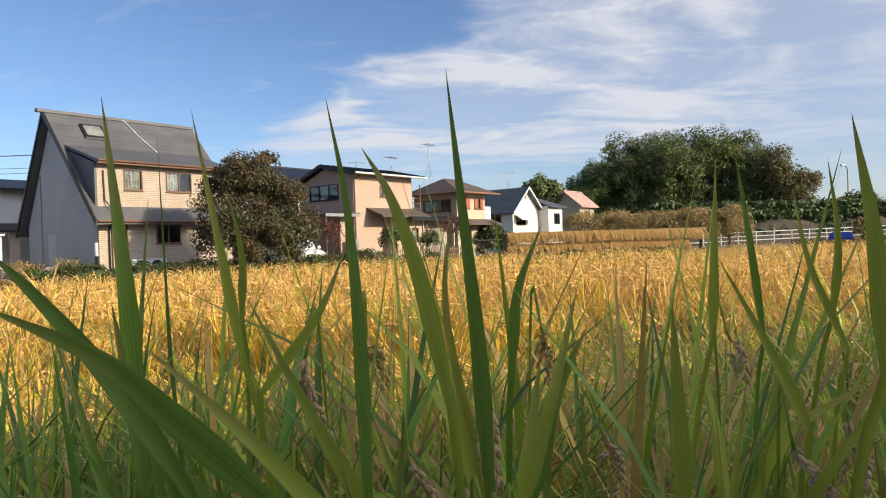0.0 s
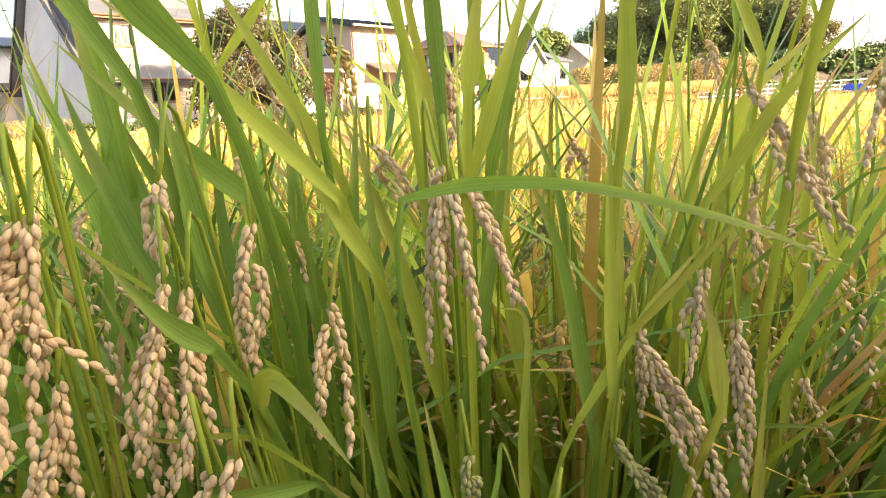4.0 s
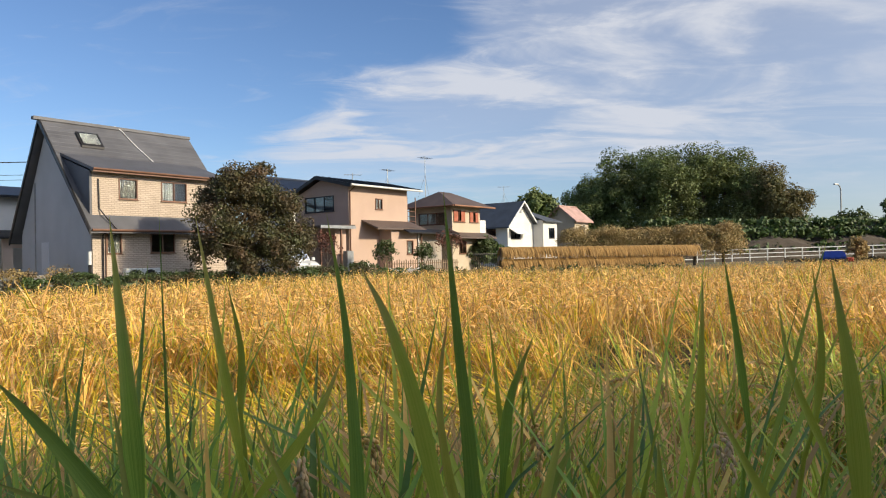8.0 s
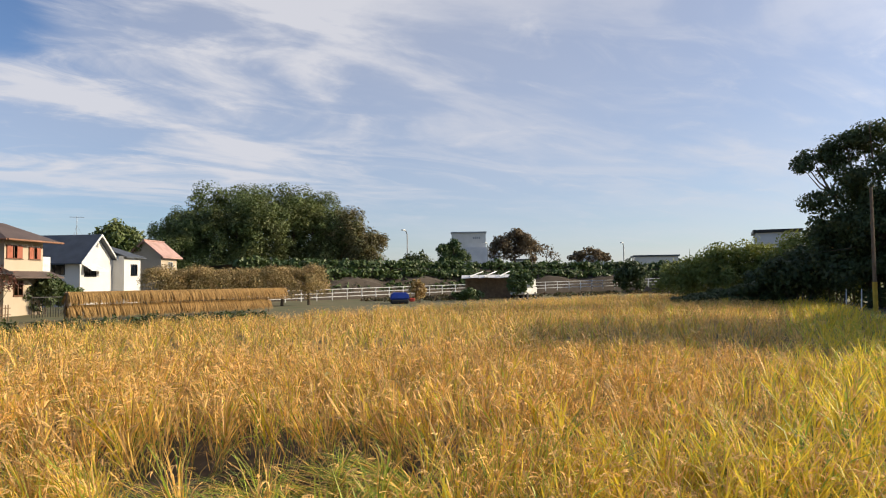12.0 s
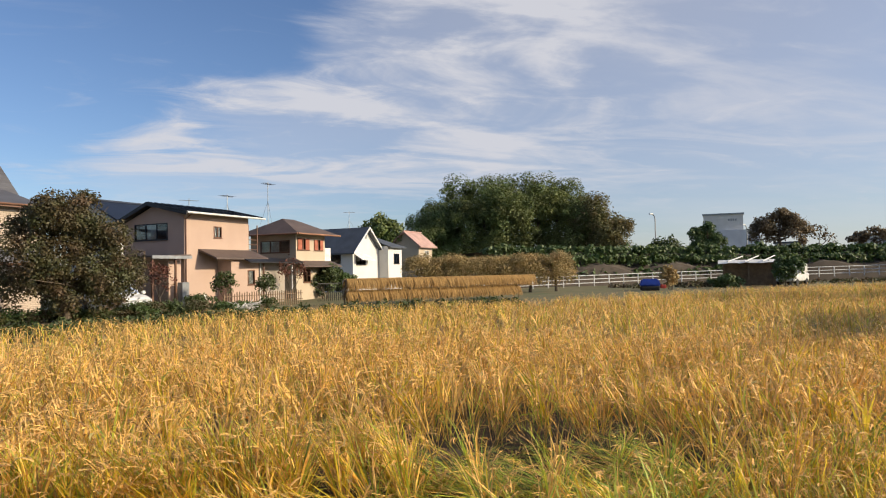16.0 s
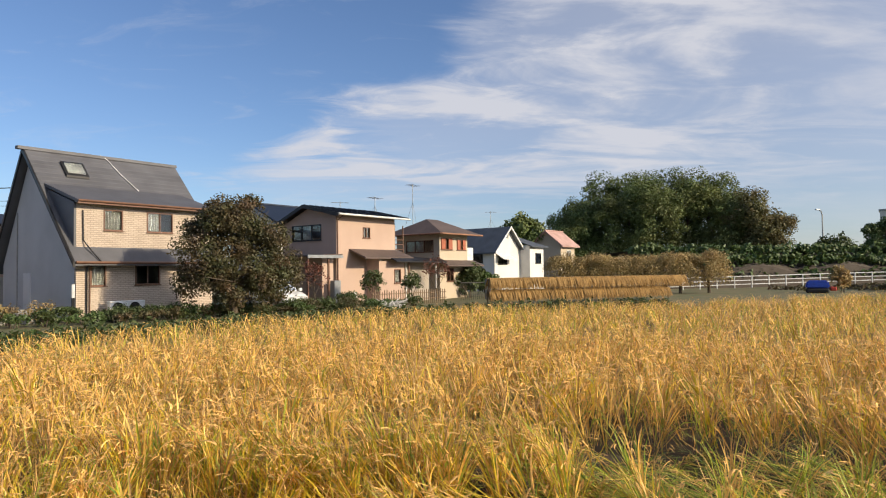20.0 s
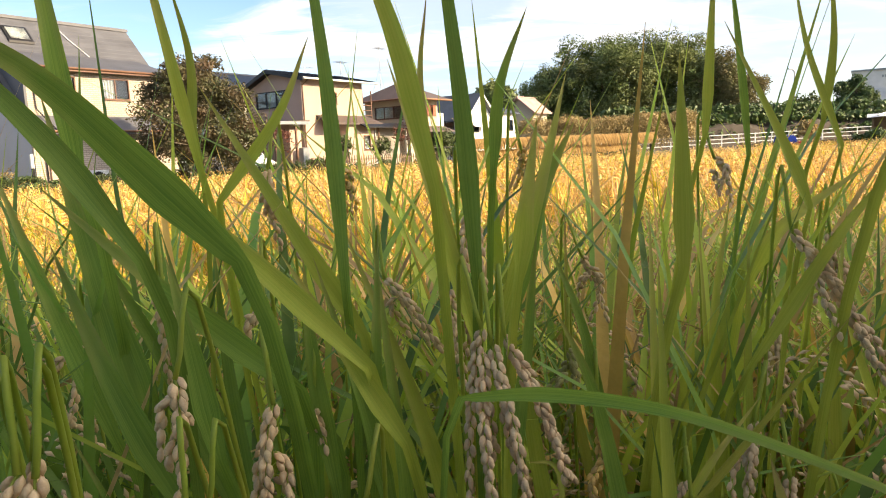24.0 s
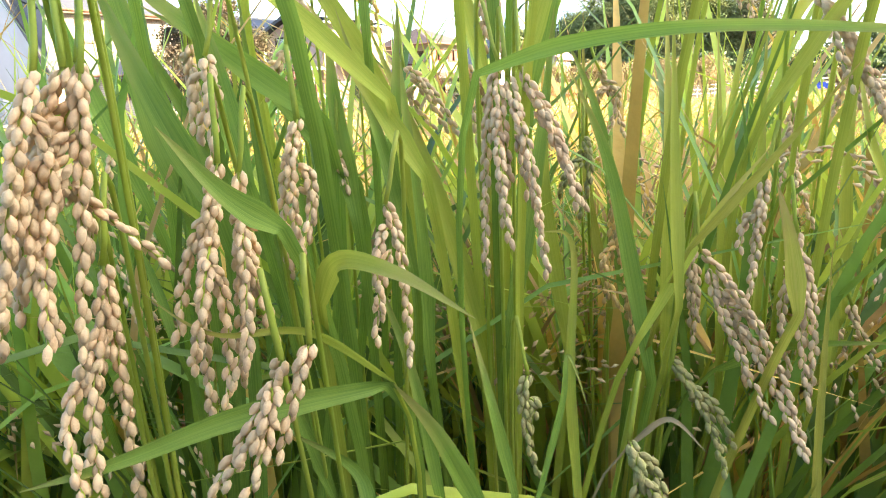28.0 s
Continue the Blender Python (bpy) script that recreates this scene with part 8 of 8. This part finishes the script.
# ---- straw racks, fence, bank and the distance ----
def sheaf(r, n=34):
    """A sheaf of cut rice hung head down over a rail."""
    b = Batch()
    for s in (-1, 1):
        az = np.full(n // 2, math.pi / 2 * s) + r.normal(0, 0.35, n // 2)
        base = np.column_stack([r.normal(0, 0.06, n // 2), np.full(n // 2, 0.02 * s), np.full(n // 2, 0.0)])
        v, f, _ = strips(base, az, r.uniform(0.78, 1.0, n // 2), r.uniform(0.03, 0.05, n // 2), np.full(n // 2, 1.3), np.full(n // 2, 3.08) + r.normal(0, 0.10, n // 2), 5, power=0.22, twist=r.normal(0, 0.6, n // 2))
        b.add(v, f, 0)
    v, f, _ = b.arrays()
    ob = np_mesh("sheaf", v, f, ["straw"], smooth=True)
    me = ob.data
    bpy.data.objects.remove(ob)
    return me


mat("straw", (0.42, 0.25, 0.08), 0.8, scale=14, fine=60, color2=(0.26, 0.155, 0.05), island=0.35, obj=0.12, translucent=0.15, bump=0.1)
SHEAVES = [sheaf(np.random.default_rng(k)) for k in range(6)]


def straw_rack(x, y, angle, length, tops, label, gap=None):
    t = thing("straw_rack", pose(x, y, 0.22, 0, 0, angle), label, "straw rack", "straw racks")
    r = np.random.default_rng(11)
    fall = max(-v.co.z for v in SHEAVES[0].vertices)
    squeeze = Matrix.Diagonal((1, 1, 1.16 * (tops[0] - tops[1]) / fall, 1))
    for k in range(int(length / 1.9) + 1):
        xx = min(k * 1.9, length)
        part("post", rod((xx, 0.25, 0), (xx, 0, tops[0]), 0.035, 0.03, 6), "wood", t)
        part("post", rod((xx, -0.25, 0), (xx, 0, tops[0]), 0.035, 0.03, 6), "wood", t)
    for z in tops:
        part("rail", rod((-0.1, 0, z), (length + 0.1, 0, z), 0.035, sides=6), "wood", t)
        for k in range(int(length / 0.17)):
            xx = 0.1 + k * 0.17
            if gap and z < tops[0] and gap[0] < xx < gap[1]:
                continue
            ob = new("sheaf", SHEAVES[r.integers(0, 6)])
            ob.parent = t
            ob.matrix_basis = pose(xx, 0, z + 0.03, 0, r.normal(0, 5), r.normal(0, 5)) @ squeeze


straw_rack(3.05, 35.8, 20.5, 12.9, (1.42, 0.8), "long rack hung with two tiers of drying rice sheaves", (11.6, 13.5))
straw_rack(-24.4, 5.9, 47.5, 13.2, (1.0, 0.55), "rack of drying rice sheaves beside the paddy")


def guard_fence():
    t = thing("guard_fence", Matrix.Identity(4), "white pipe fence along the foot of the bank", "fence", kind="")
    line = resample([(14, 52.6), (23, 55), (31, 56.5), (38, 57.3), (48, 56.5), (58, 55.5), (66, 54)], 34)
    zs = np.linspace(0.25, 0.95, 34)
    post = mesh_of("post", rod((0, 0, 0), (0, 0, 1.0), 0.045, sides=8), "white_metal")
    for (x, y), z in zip(line, zs):
        ob = new("post", post)
        ob.parent = t
        ob.matrix_basis = pose(x, y, z)
    for h in (0.3, 0.62, 0.95):
        part("rail", tube([(x, y, z + h) for (x, y), z in zip(line, zs)], 0.035, 6), "white_metal", t)


guard_fence()


def bank():
    """The overgrown bank of the road beyond, with its retaining wall."""
    foot = resample([(20, 61.2), (28, 61.5), (40, 62), (52, 60.5), (64, 58), (80, 50)], 60)
    bm = bmesh.new()
    rows = []
    for k, (x, y) in enumerate(foot):
        s = k / 59
        top = 3.9 - 0.5 * s
        rows.append([bm.verts.new(q) for q in ((x, y, 0.2), (x, y + 0.6, 1.9 + 0.4 * math.sin(k * 0.8)), (x + 0.3, y + 4.0, top), (x + 0.5, y + 9, top + 0.1), (x + 1, y + 30, top + 0.1))])
    for a, b in zip(rows, rows[1:]):
        for i in range(4):
            bm.faces.new((a[i], b[i], b[i + 1], a[i + 1]))
    mat("bank_earth", (0.09, 0.072, 0.055), 0.95, scale=0.5, fine=8, color2=(0.06, 0.048, 0.037), bump=0.5)
    solo("bank", bm, "bank_earth", "brown netted earth bank below the road", "bank", kind="structure")
    r = np.random.default_rng(8)
    blobs = []
    for k, (x, y) in enumerate(foot[::1]):
        s = k / 59
        top = 3.9 - 0.5 * s
        cover = 1.0 if k < 26 else 0.85
        blobs.append((x, y + 3.4, top - 0.2, 1.3, 1.2, 0.75 * r.uniform(0.7, 1.3)))
        if r.random() < cover:
            blobs.append((x, y + 1.6, top - 1.2, 1.1, 0.9, 0.8))
        if k < 30 and r.random() < 0.75:
            blobs.append((x, y + 0.8, 1.2, 1.0, 0.6, 0.8))
    v, f = foliage(r, blobs, 26000, 0.36, shell=0.6)
    ivy = np_mesh("bank_ivy", v, f, ["leaf_ivy"])
    tagged(ivy, "thick dark ivy hanging over the bank", "ivy", kind="stuff")
    # rough grass at the bank's foot
    blobs = [(x + r.normal(0, 1), y - 8 + r.normal(0, 2.0), 0.35, 1.2, 0.9, 0.28) for x, y in foot[8:52] for _ in range(2)]
    v, f = foliage(r, blobs, 7000, 0.25, shell=0.8, up=0.0)
    tagged(np_mesh("rough_grass", v, f, ["leaf_autumn"]), "rough dry grass before the bank", "grass", kind="stuff")


bank()


def street_lamp(x, y, z, h, turn):
    t = thing("street_lamp", pose(x, y, z, 0, 0, turn), "tall street lamp with a curved arm", "street lamp", "street lamps")
    part("post", tube([(0, 0, 0), (0, 0, h - 0.7), (-0.15, 0, h - 0.25), (-0.6, 0, h)], [0.1, 0.08, 0.07, 0.06], 8), "grey_metal", t)
    part("head", boxes((-1.3, -0.55, -0.14, 0.14, h - 0.06, h + 0.1), bevel=0.03), "white_metal", t)


street_lamp(50.5, 86.5, 4.0, 5.4, 25)
street_lamp(82.2, 74.0, 3.5, 4.0, 25)
street_lamp(70.0, 93.0, 3.9, 4.4, 25)
tree("ivy_tree", (53.5, 79.0, 3.6), [(0, 0, 2.2, 1.8, 1.6, 1.4), (-1.4, 0.5, 2.6, 1.0, 1.0, 0.9), (1.3, -0.5, 1.5, 1.4, 1.2, 1.2), (0.2, 0, 3.4, 1.0, 1.0, 0.8), (-0.8, 0.2, 1.0, 1.4, 1.2, 1.2)], 7000, 0.24, "leaf_ivy", "tree wrapped in ivy on the bank", trunk=0.2)
tree("brown_tree", (63.2, 77.6, 3.5), [(0, 0, 3.7, 2.8, 2.6, 2.0), (-1.6, 1.0, 2.8, 1.9, 1.8, 1.7), (1.8, -1.0, 2.8, 2.0, 1.8, 1.7), (0.3, 0, 4.9, 1.8, 1.7, 1.1)], 10000, 0.26, "leaf_brown", "round tree with reddish-brown autumn leaves", trunk=0.25)
tree("bare_tree", (68.5, 76.5, 3.5), [(0, 0, 2.4, 1.6, 1.4, 1.3), (0.9, -0.5, 1.8, 1.2, 1.2, 1.0)], 260, 0.3, "leaf_brown", "nearly bare tree on the bank", trunk=0.16)
tree("thin_tree", (75.0, 74.5, 3.4), [(0, 0, 2.2, 2.4, 2.0, 1.2), (-1.6, 0.8, 1.8, 1.4, 1.2, 1.0), (1.8, -1.0, 1.6, 1.6, 1.2, 1.0)], 1700, 0.36, "leaf_brown", "thin autumn tree on the bank", trunk=0.16)
tree("garden_tree", (10.4, 75.5), [(0, 0, 6.4, 2.3, 2.0, 1.8), (1.6, 0, 5.2, 2.0, 1.8, 1.6), (-1.2, 0, 5.4, 1.6, 1.6, 1.5)], 4200, 0.36, "leaf_wood", "dark tree behind the white house", trunk=0.2)
bush("bush", (53.0, 84.0), 9.0, 4.0, 6.3, 4200, 0.4, "leaf_dark", "low dark thicket on the bank")
bush("bush", (60, 52.5), 4.5, 3.5, 4.2, 3200, 0.35, "leaf_dark", "dark thicket where bank and bamboo meet")


def distance():
    t = thing("far_building", pose(136.7, 203.5, 0.3, 0, 0, -35), "large white industrial building in the distance", "building")
    part("body", boxes((0, 12.2, 0, 9, 0, 18.7)), "white_render", t)
    part("parapet", boxes((-0.3, 12.5, -0.3, 9.3, 18.7, 19.2)), "grey_metal", t)
    part("lower_hall", boxes((5, 17, -1.5, 9, 0, 13.5)), "grey_paint", t)
    part("lettering", boxes(*[(7.6 + k * 0.7, 8.1 + k * 0.7, -0.05, 0.0, 16.6, 17.3) for k in range(4)]), "grey_metal", t)
    for x, y, w, h in ((118, 122, 8, 7.5), (128, 112, 10, 6.8), (108, 134, 6, 6.5)):
        t = thing("far_building", pose(x, y, 0.3, 0, 0, -42), "low pale building beyond the bank", "building")
        part("body", boxes((0, w, 0, 6, 0, h)), "white_render", t)
        part("roof", boxes((-0.3, w + 0.3, -0.3, 6.3, h, h + 0.4)), "blue_roof", t)
    t = thing("far_building", pose(81, 51, 0.3, 0, 0, -55), "grey flat-roofed building behind the bamboo", "building")
    part("body", boxes((0, 5, 0, 6, 0, 7.2)), "grey_paint", t)
    part("roof", boxes((-0.3, 5.3, -0.3, 6.3, 7.2, 7.6)), "dark_metal", t)
    # far woods that close the horizon
    r = np.random.default_rng(21)
    blobs = []
    for k in range(150):
        a = radians(-175 + 350 * k / 149)
        d = r.uniform(190, 260)
        blobs.append((d * math.sin(a), d * math.cos(a), 2.0, 9, 9, r.uniform(3.0, 6.0)))
    v, f = foliage(r, blobs, 15000, 2.4, shell=0.4)
    tagged(np_mesh("far_woods", v, f, ["leaf_wood"]), "low dark line of woods on the horizon", "trees", kind="stuff")


distance()


def old_shed():
    t = thing("shed", pose(34.7, 49.3, 0.3, 0, 0, -36), "open shed with a loose corrugated roof", "shed")
    for x in (0.1, 2.0, 3.9):
        for y in (0.1, 1.8):
            part("post", boxes((x - 0.06, x + 0.06, y - 0.06, y + 0.06, 0, 1.85)), "wood", t)
    for k in range(6):
        part("roof_sheet", slab((-0.3 + k * 0.76, -0.4, 1.85 + 0.05 * (k % 2)), (0.44 + k * 0.76, -0.4, 1.87 + 0.04 * (k % 3)), (0.44 + k * 0.76, 2.2, 2.15), (-0.3 + k * 0.76, 2.2, 2.15 + 0.03 * (k % 2)), 0.03), "white_metal", t)
    for k in range(3):
        part("loose_board", rod((0.4 + k * 1.3, -0.3, 2.0), (1.6 + k * 1.2, 2.0, 2.45), 0.05, sides=5), "white_metal", t)
    part("back_wall", boxes((0, 4.0, 1.9, 1.96, 0, 1.9)), "wood", t)
    t = thing("small_car", pose(39.6, 47.2, 0.3, 0, 0, 30), "pale small truck parked behind the shed", "car")
    part("body", boxes((-1.6, 1.6, -0.7, 0.7, 0.35, 1.0), bevel=0.08), "car_white", t)
    part("cabin", boxes((0.3, 1.5, -0.65, 0.65, 1.0, 1.75), bevel=0.1), "car_white", t)
    for x in (-1.0, 1.0):
        for y in (-0.65, 0.65):
            part("wheel", rod((x, y - 0.08, 0.28), (x, y + 0.08, 0.28), 0.28, sides=14), "rubber", t)
    mat("tractor_blue", (0.012, 0.05, 0.36), 0.5, scale=3, fine=50)
    mat("tractor_red", (0.55, 0.06, 0.03), 0.5, scale=3, fine=50)
    t = thing("tractor", pose(25.9, 45.2, 0.28, 0, 0, -25) @ Matrix.Scale(0.74, 4), "blue sheeted farm machine with an orange front", "farm machine")
    bm = boxes((-1.1, 0.9, -0.6, 0.6, 0.45, 1.15))
    for v in bm.verts:
        if v.co.z > 1:
            v.co.x *= 0.8
            v.co.y *= 0.75
    bmesh.ops.bevel(bm, geom=bm.edges[:], offset=0.12, segments=2, affect="EDGES")
    part("cover", bm, "tractor_blue", t, "blue sheet over the machine")
    part("front", boxes((0.9, 1.4, -0.5, 0.5, 0.2, 0.55), bevel=0.05), "tractor_red", t)
    for y in (-0.5, 0.5):
        part("track", boxes((-1.0, 0.8, y - 0.14, y + 0.14, 0.0, 0.42), bevel=0.1), "rubber", t)


old_shed()


def gardens():
    """Plants, fences and clutter between the paddy and the houses."""
    r = random.Random(4)
    for k in range(26):
        s = k / 25
        x, y = -14.2 + 13.2 * s + r.uniform(-0.4, 0.4), 24.3 + 10.6 * s + r.uniform(-0.5, 0.5)
        h = r.uniform(0.4, 0.85)
        leaf, label = r.choice((("leaf_dark", "low dark green garden plant"), ("leaf_ivy", "low leafy garden plant"), ("leaf_autumn", "dry yellowing garden plant"), ("leaf_ivy", "low leafy garden plant")))
        bush("garden_plant", (x, y), r.uniform(0.9, 1.6), r.uniform(0.7, 1.1), h, 620, 0.085, leaf, label, "plants along the gardens", category="plant")
    for k in range(16):
        s = k / 15
        x, y = -13.4 + 10.0 * s + r.uniform(-0.3, 0.3), 26.2 + 8.2 * s + r.uniform(-0.3, 0.3)
        leaf, label = r.choice((("leaf_dark", "dense dark green shrub before the houses"), ("leaf_ivy", "dense leafy shrub before the houses")))
        bush("garden_plant", (x, y), r.uniform(1.2, 1.9), r.uniform(0.8, 1.2), r.uniform(0.42, 0.8), 1000, 0.08, leaf, label, "plants along the gardens", category="plant")
    for k in range(9):
        x, y = -19.6 + 0.62 * k + r.uniform(-0.2, 0.2), 22.3 + 0.42 * k + r.uniform(-0.3, 0.3)
        bush("garden_plant", (x, y), r.uniform(0.7, 1.2), r.uniform(0.6, 0.9), r.uniform(0.6, 1.1), 520, 0.08, r.choice(("leaf_orchard", "leaf_autumn", "leaf_brown")), "dry brown brush before the block wall", "plants along the gardens", category="plant")
    for x, y, h, w, leaf, label in ((-3.1, 36.6, 1.75, 0.55, "leaf_dark", "small clipped garden tree by the porch"), (-1.05, 37.7, 1.6, 0.5, "leaf_dark", "small leafy garden tree by the fence"), (0.4, 42.6, 2.5, 0.9, "leaf_red", "thin garden tree with a few reddish leaves"),
                                    (-6.0, 35.8, 2.2, 0.6, "leaf_red", "thin tree with red leaves by the carport")):
        n = 420 if leaf == "leaf_red" else 900
        tree("garden_tree", (x, y), [(0, 0, h * 0.85, w, w, h * 0.28), (w * 0.6, 0, h * 0.7, w * 0.7, w * 0.7, h * 0.25), (-w * 0.5, 0.1, h * 0.65, w * 0.7, w * 0.7, h * 0.22)], n, 0.12, leaf, label, trunk=0.045)
    bush("bush", (-4.1, 35.4), 1.5, 1.2, 0.95, 1300, 0.1, "leaf_dark", "round clipped bush by the porch")
    fence = thing("picket_fence", pose(-3.0, 35.6, 0.25, 0, 0, 47), "weathered wooden picket fence along the gardens", "fence")
    for k in range(34):
        part("picket", boxes((k * 0.17, k * 0.17 + 0.05, 0, 0.03, 0, 0.75 + 0.12 * r.random())), "wood", fence)
    for z in (0.3, 0.62):
        part("rail", boxes((0, 5.8, 0.03, 0.06, z, z + 0.05)), "wood", fence)
    gate = thing("railing", pose(1.9, 42.4, 0.25, 0, 0, 30), "dark garden railing with grey gateposts", "fence")
    for k in range(12):
        part("bar", rod((k * 0.15, 0, 0), (k * 0.15, 0, 1.1), 0.015, sides=5), "dark_metal", gate)
    part("rail", boxes((0, 1.7, -0.02, 0.02, 1.08, 1.13)), "dark_metal", gate)
    for x in (1.9, 2.7):
        part("gatepost", boxes((x, x + 0.3, -0.15, 0.15, 0, 1.3)), "concrete", gate)
    block = thing("block_wall", pose(-19.6, 23.0, 0.22, 0, 0, 38), "low weathered block wall before the houses", "wall")
    for j in range(3):
        for k in range(14):
            part("block", boxes((k * 0.41 + 0.2 * (j % 2), k * 0.41 + 0.4 + 0.2 * (j % 2), 0, 0.15, j * 0.2, j * 0.2 + 0.19)), "concrete", block)
    heap = thing("brushwood_heap", pose(-1.9, 33.4, 0.25), "heap of pale cut branches at the field's edge", "branches")
    for k in range(22):
        a = r.uniform(0, math.tau)
        part("branch", tube([(r.uniform(-0.5, 0.5), r.uniform(-0.3, 0.3), 0.03), (0.3 * math.cos(a), 0.2 * math.sin(a), r.uniform(0.2, 0.4)), (0.8 * math.cos(a), 0.4 * math.sin(a), r.uniform(0.1, 0.6))], [0.03, 0.025, 0.012], 5), "white_render", heap)
    post = thing("meter_post", pose(*local((-14.7, 28.75), -0.35, -0.5), 0.22), "dark post with a white cylinder on it", "post")
    part("post", rod((0, 0, 0), (0, 0, 0.95), 0.06), "dark_metal", post)
    part("cap", rod((0, 0, 0.95), (0, 0, 1.5), 0.075), "white_metal", post, "white cylinder")
    net = thing("gate", pose(-18.9, 24.6, 0.22, 0, 0, 30), "weathered wooden gate panel by the shed", "gate")
    for k in range(9):
        part("board", boxes((k * 0.13, k * 0.13 + 0.11, 0, 0.03, 0.05, 1.2 + 0.05 * (k % 3))), "wood", net)


gardens()


def field_weeds():
    """Rough low growth along the far edge of the paddy."""
    r = np.random.default_rng(23)
    line = offset(resample([(10.4, 28.5), (2.0, 27.0), (-3.9, 23.0), (-8, 18), (-9.8, 13.6), (-12, 12.2), (-15, 10.0)], 110), 0.0)
    nrm = offset(line, 1.0) - line
    for leaf, lo, hi, label in (("leaf_dark", 0.22, 0.6, "low dark weeds along the paddy's far edge"), ("leaf_ivy", 0.15, 0.42, "rough green grass along the paddy's far edge")):
        blobs = []
        for p, n in zip(line, nrm):
            for _ in range(4):
                h = r.uniform(lo, hi)
                q = p + n * r.uniform(0.35, 2.8) + r.normal(0, 0.1, 2)
                blobs.append((q[0], q[1], 0.24 + h * 0.45, r.uniform(0.2, 0.45), r.uniform(0.2, 0.45), h * 0.55))
        v, f = foliage(r, blobs, 12000, 0.13, shell=0.6, up=0.6)
        v[:, 2] = np.maximum(v[:, 2], 0.245)
        tagged(np_mesh("weeds", v, f, [leaf]), label, "weeds", kind="stuff")


field_weeds()
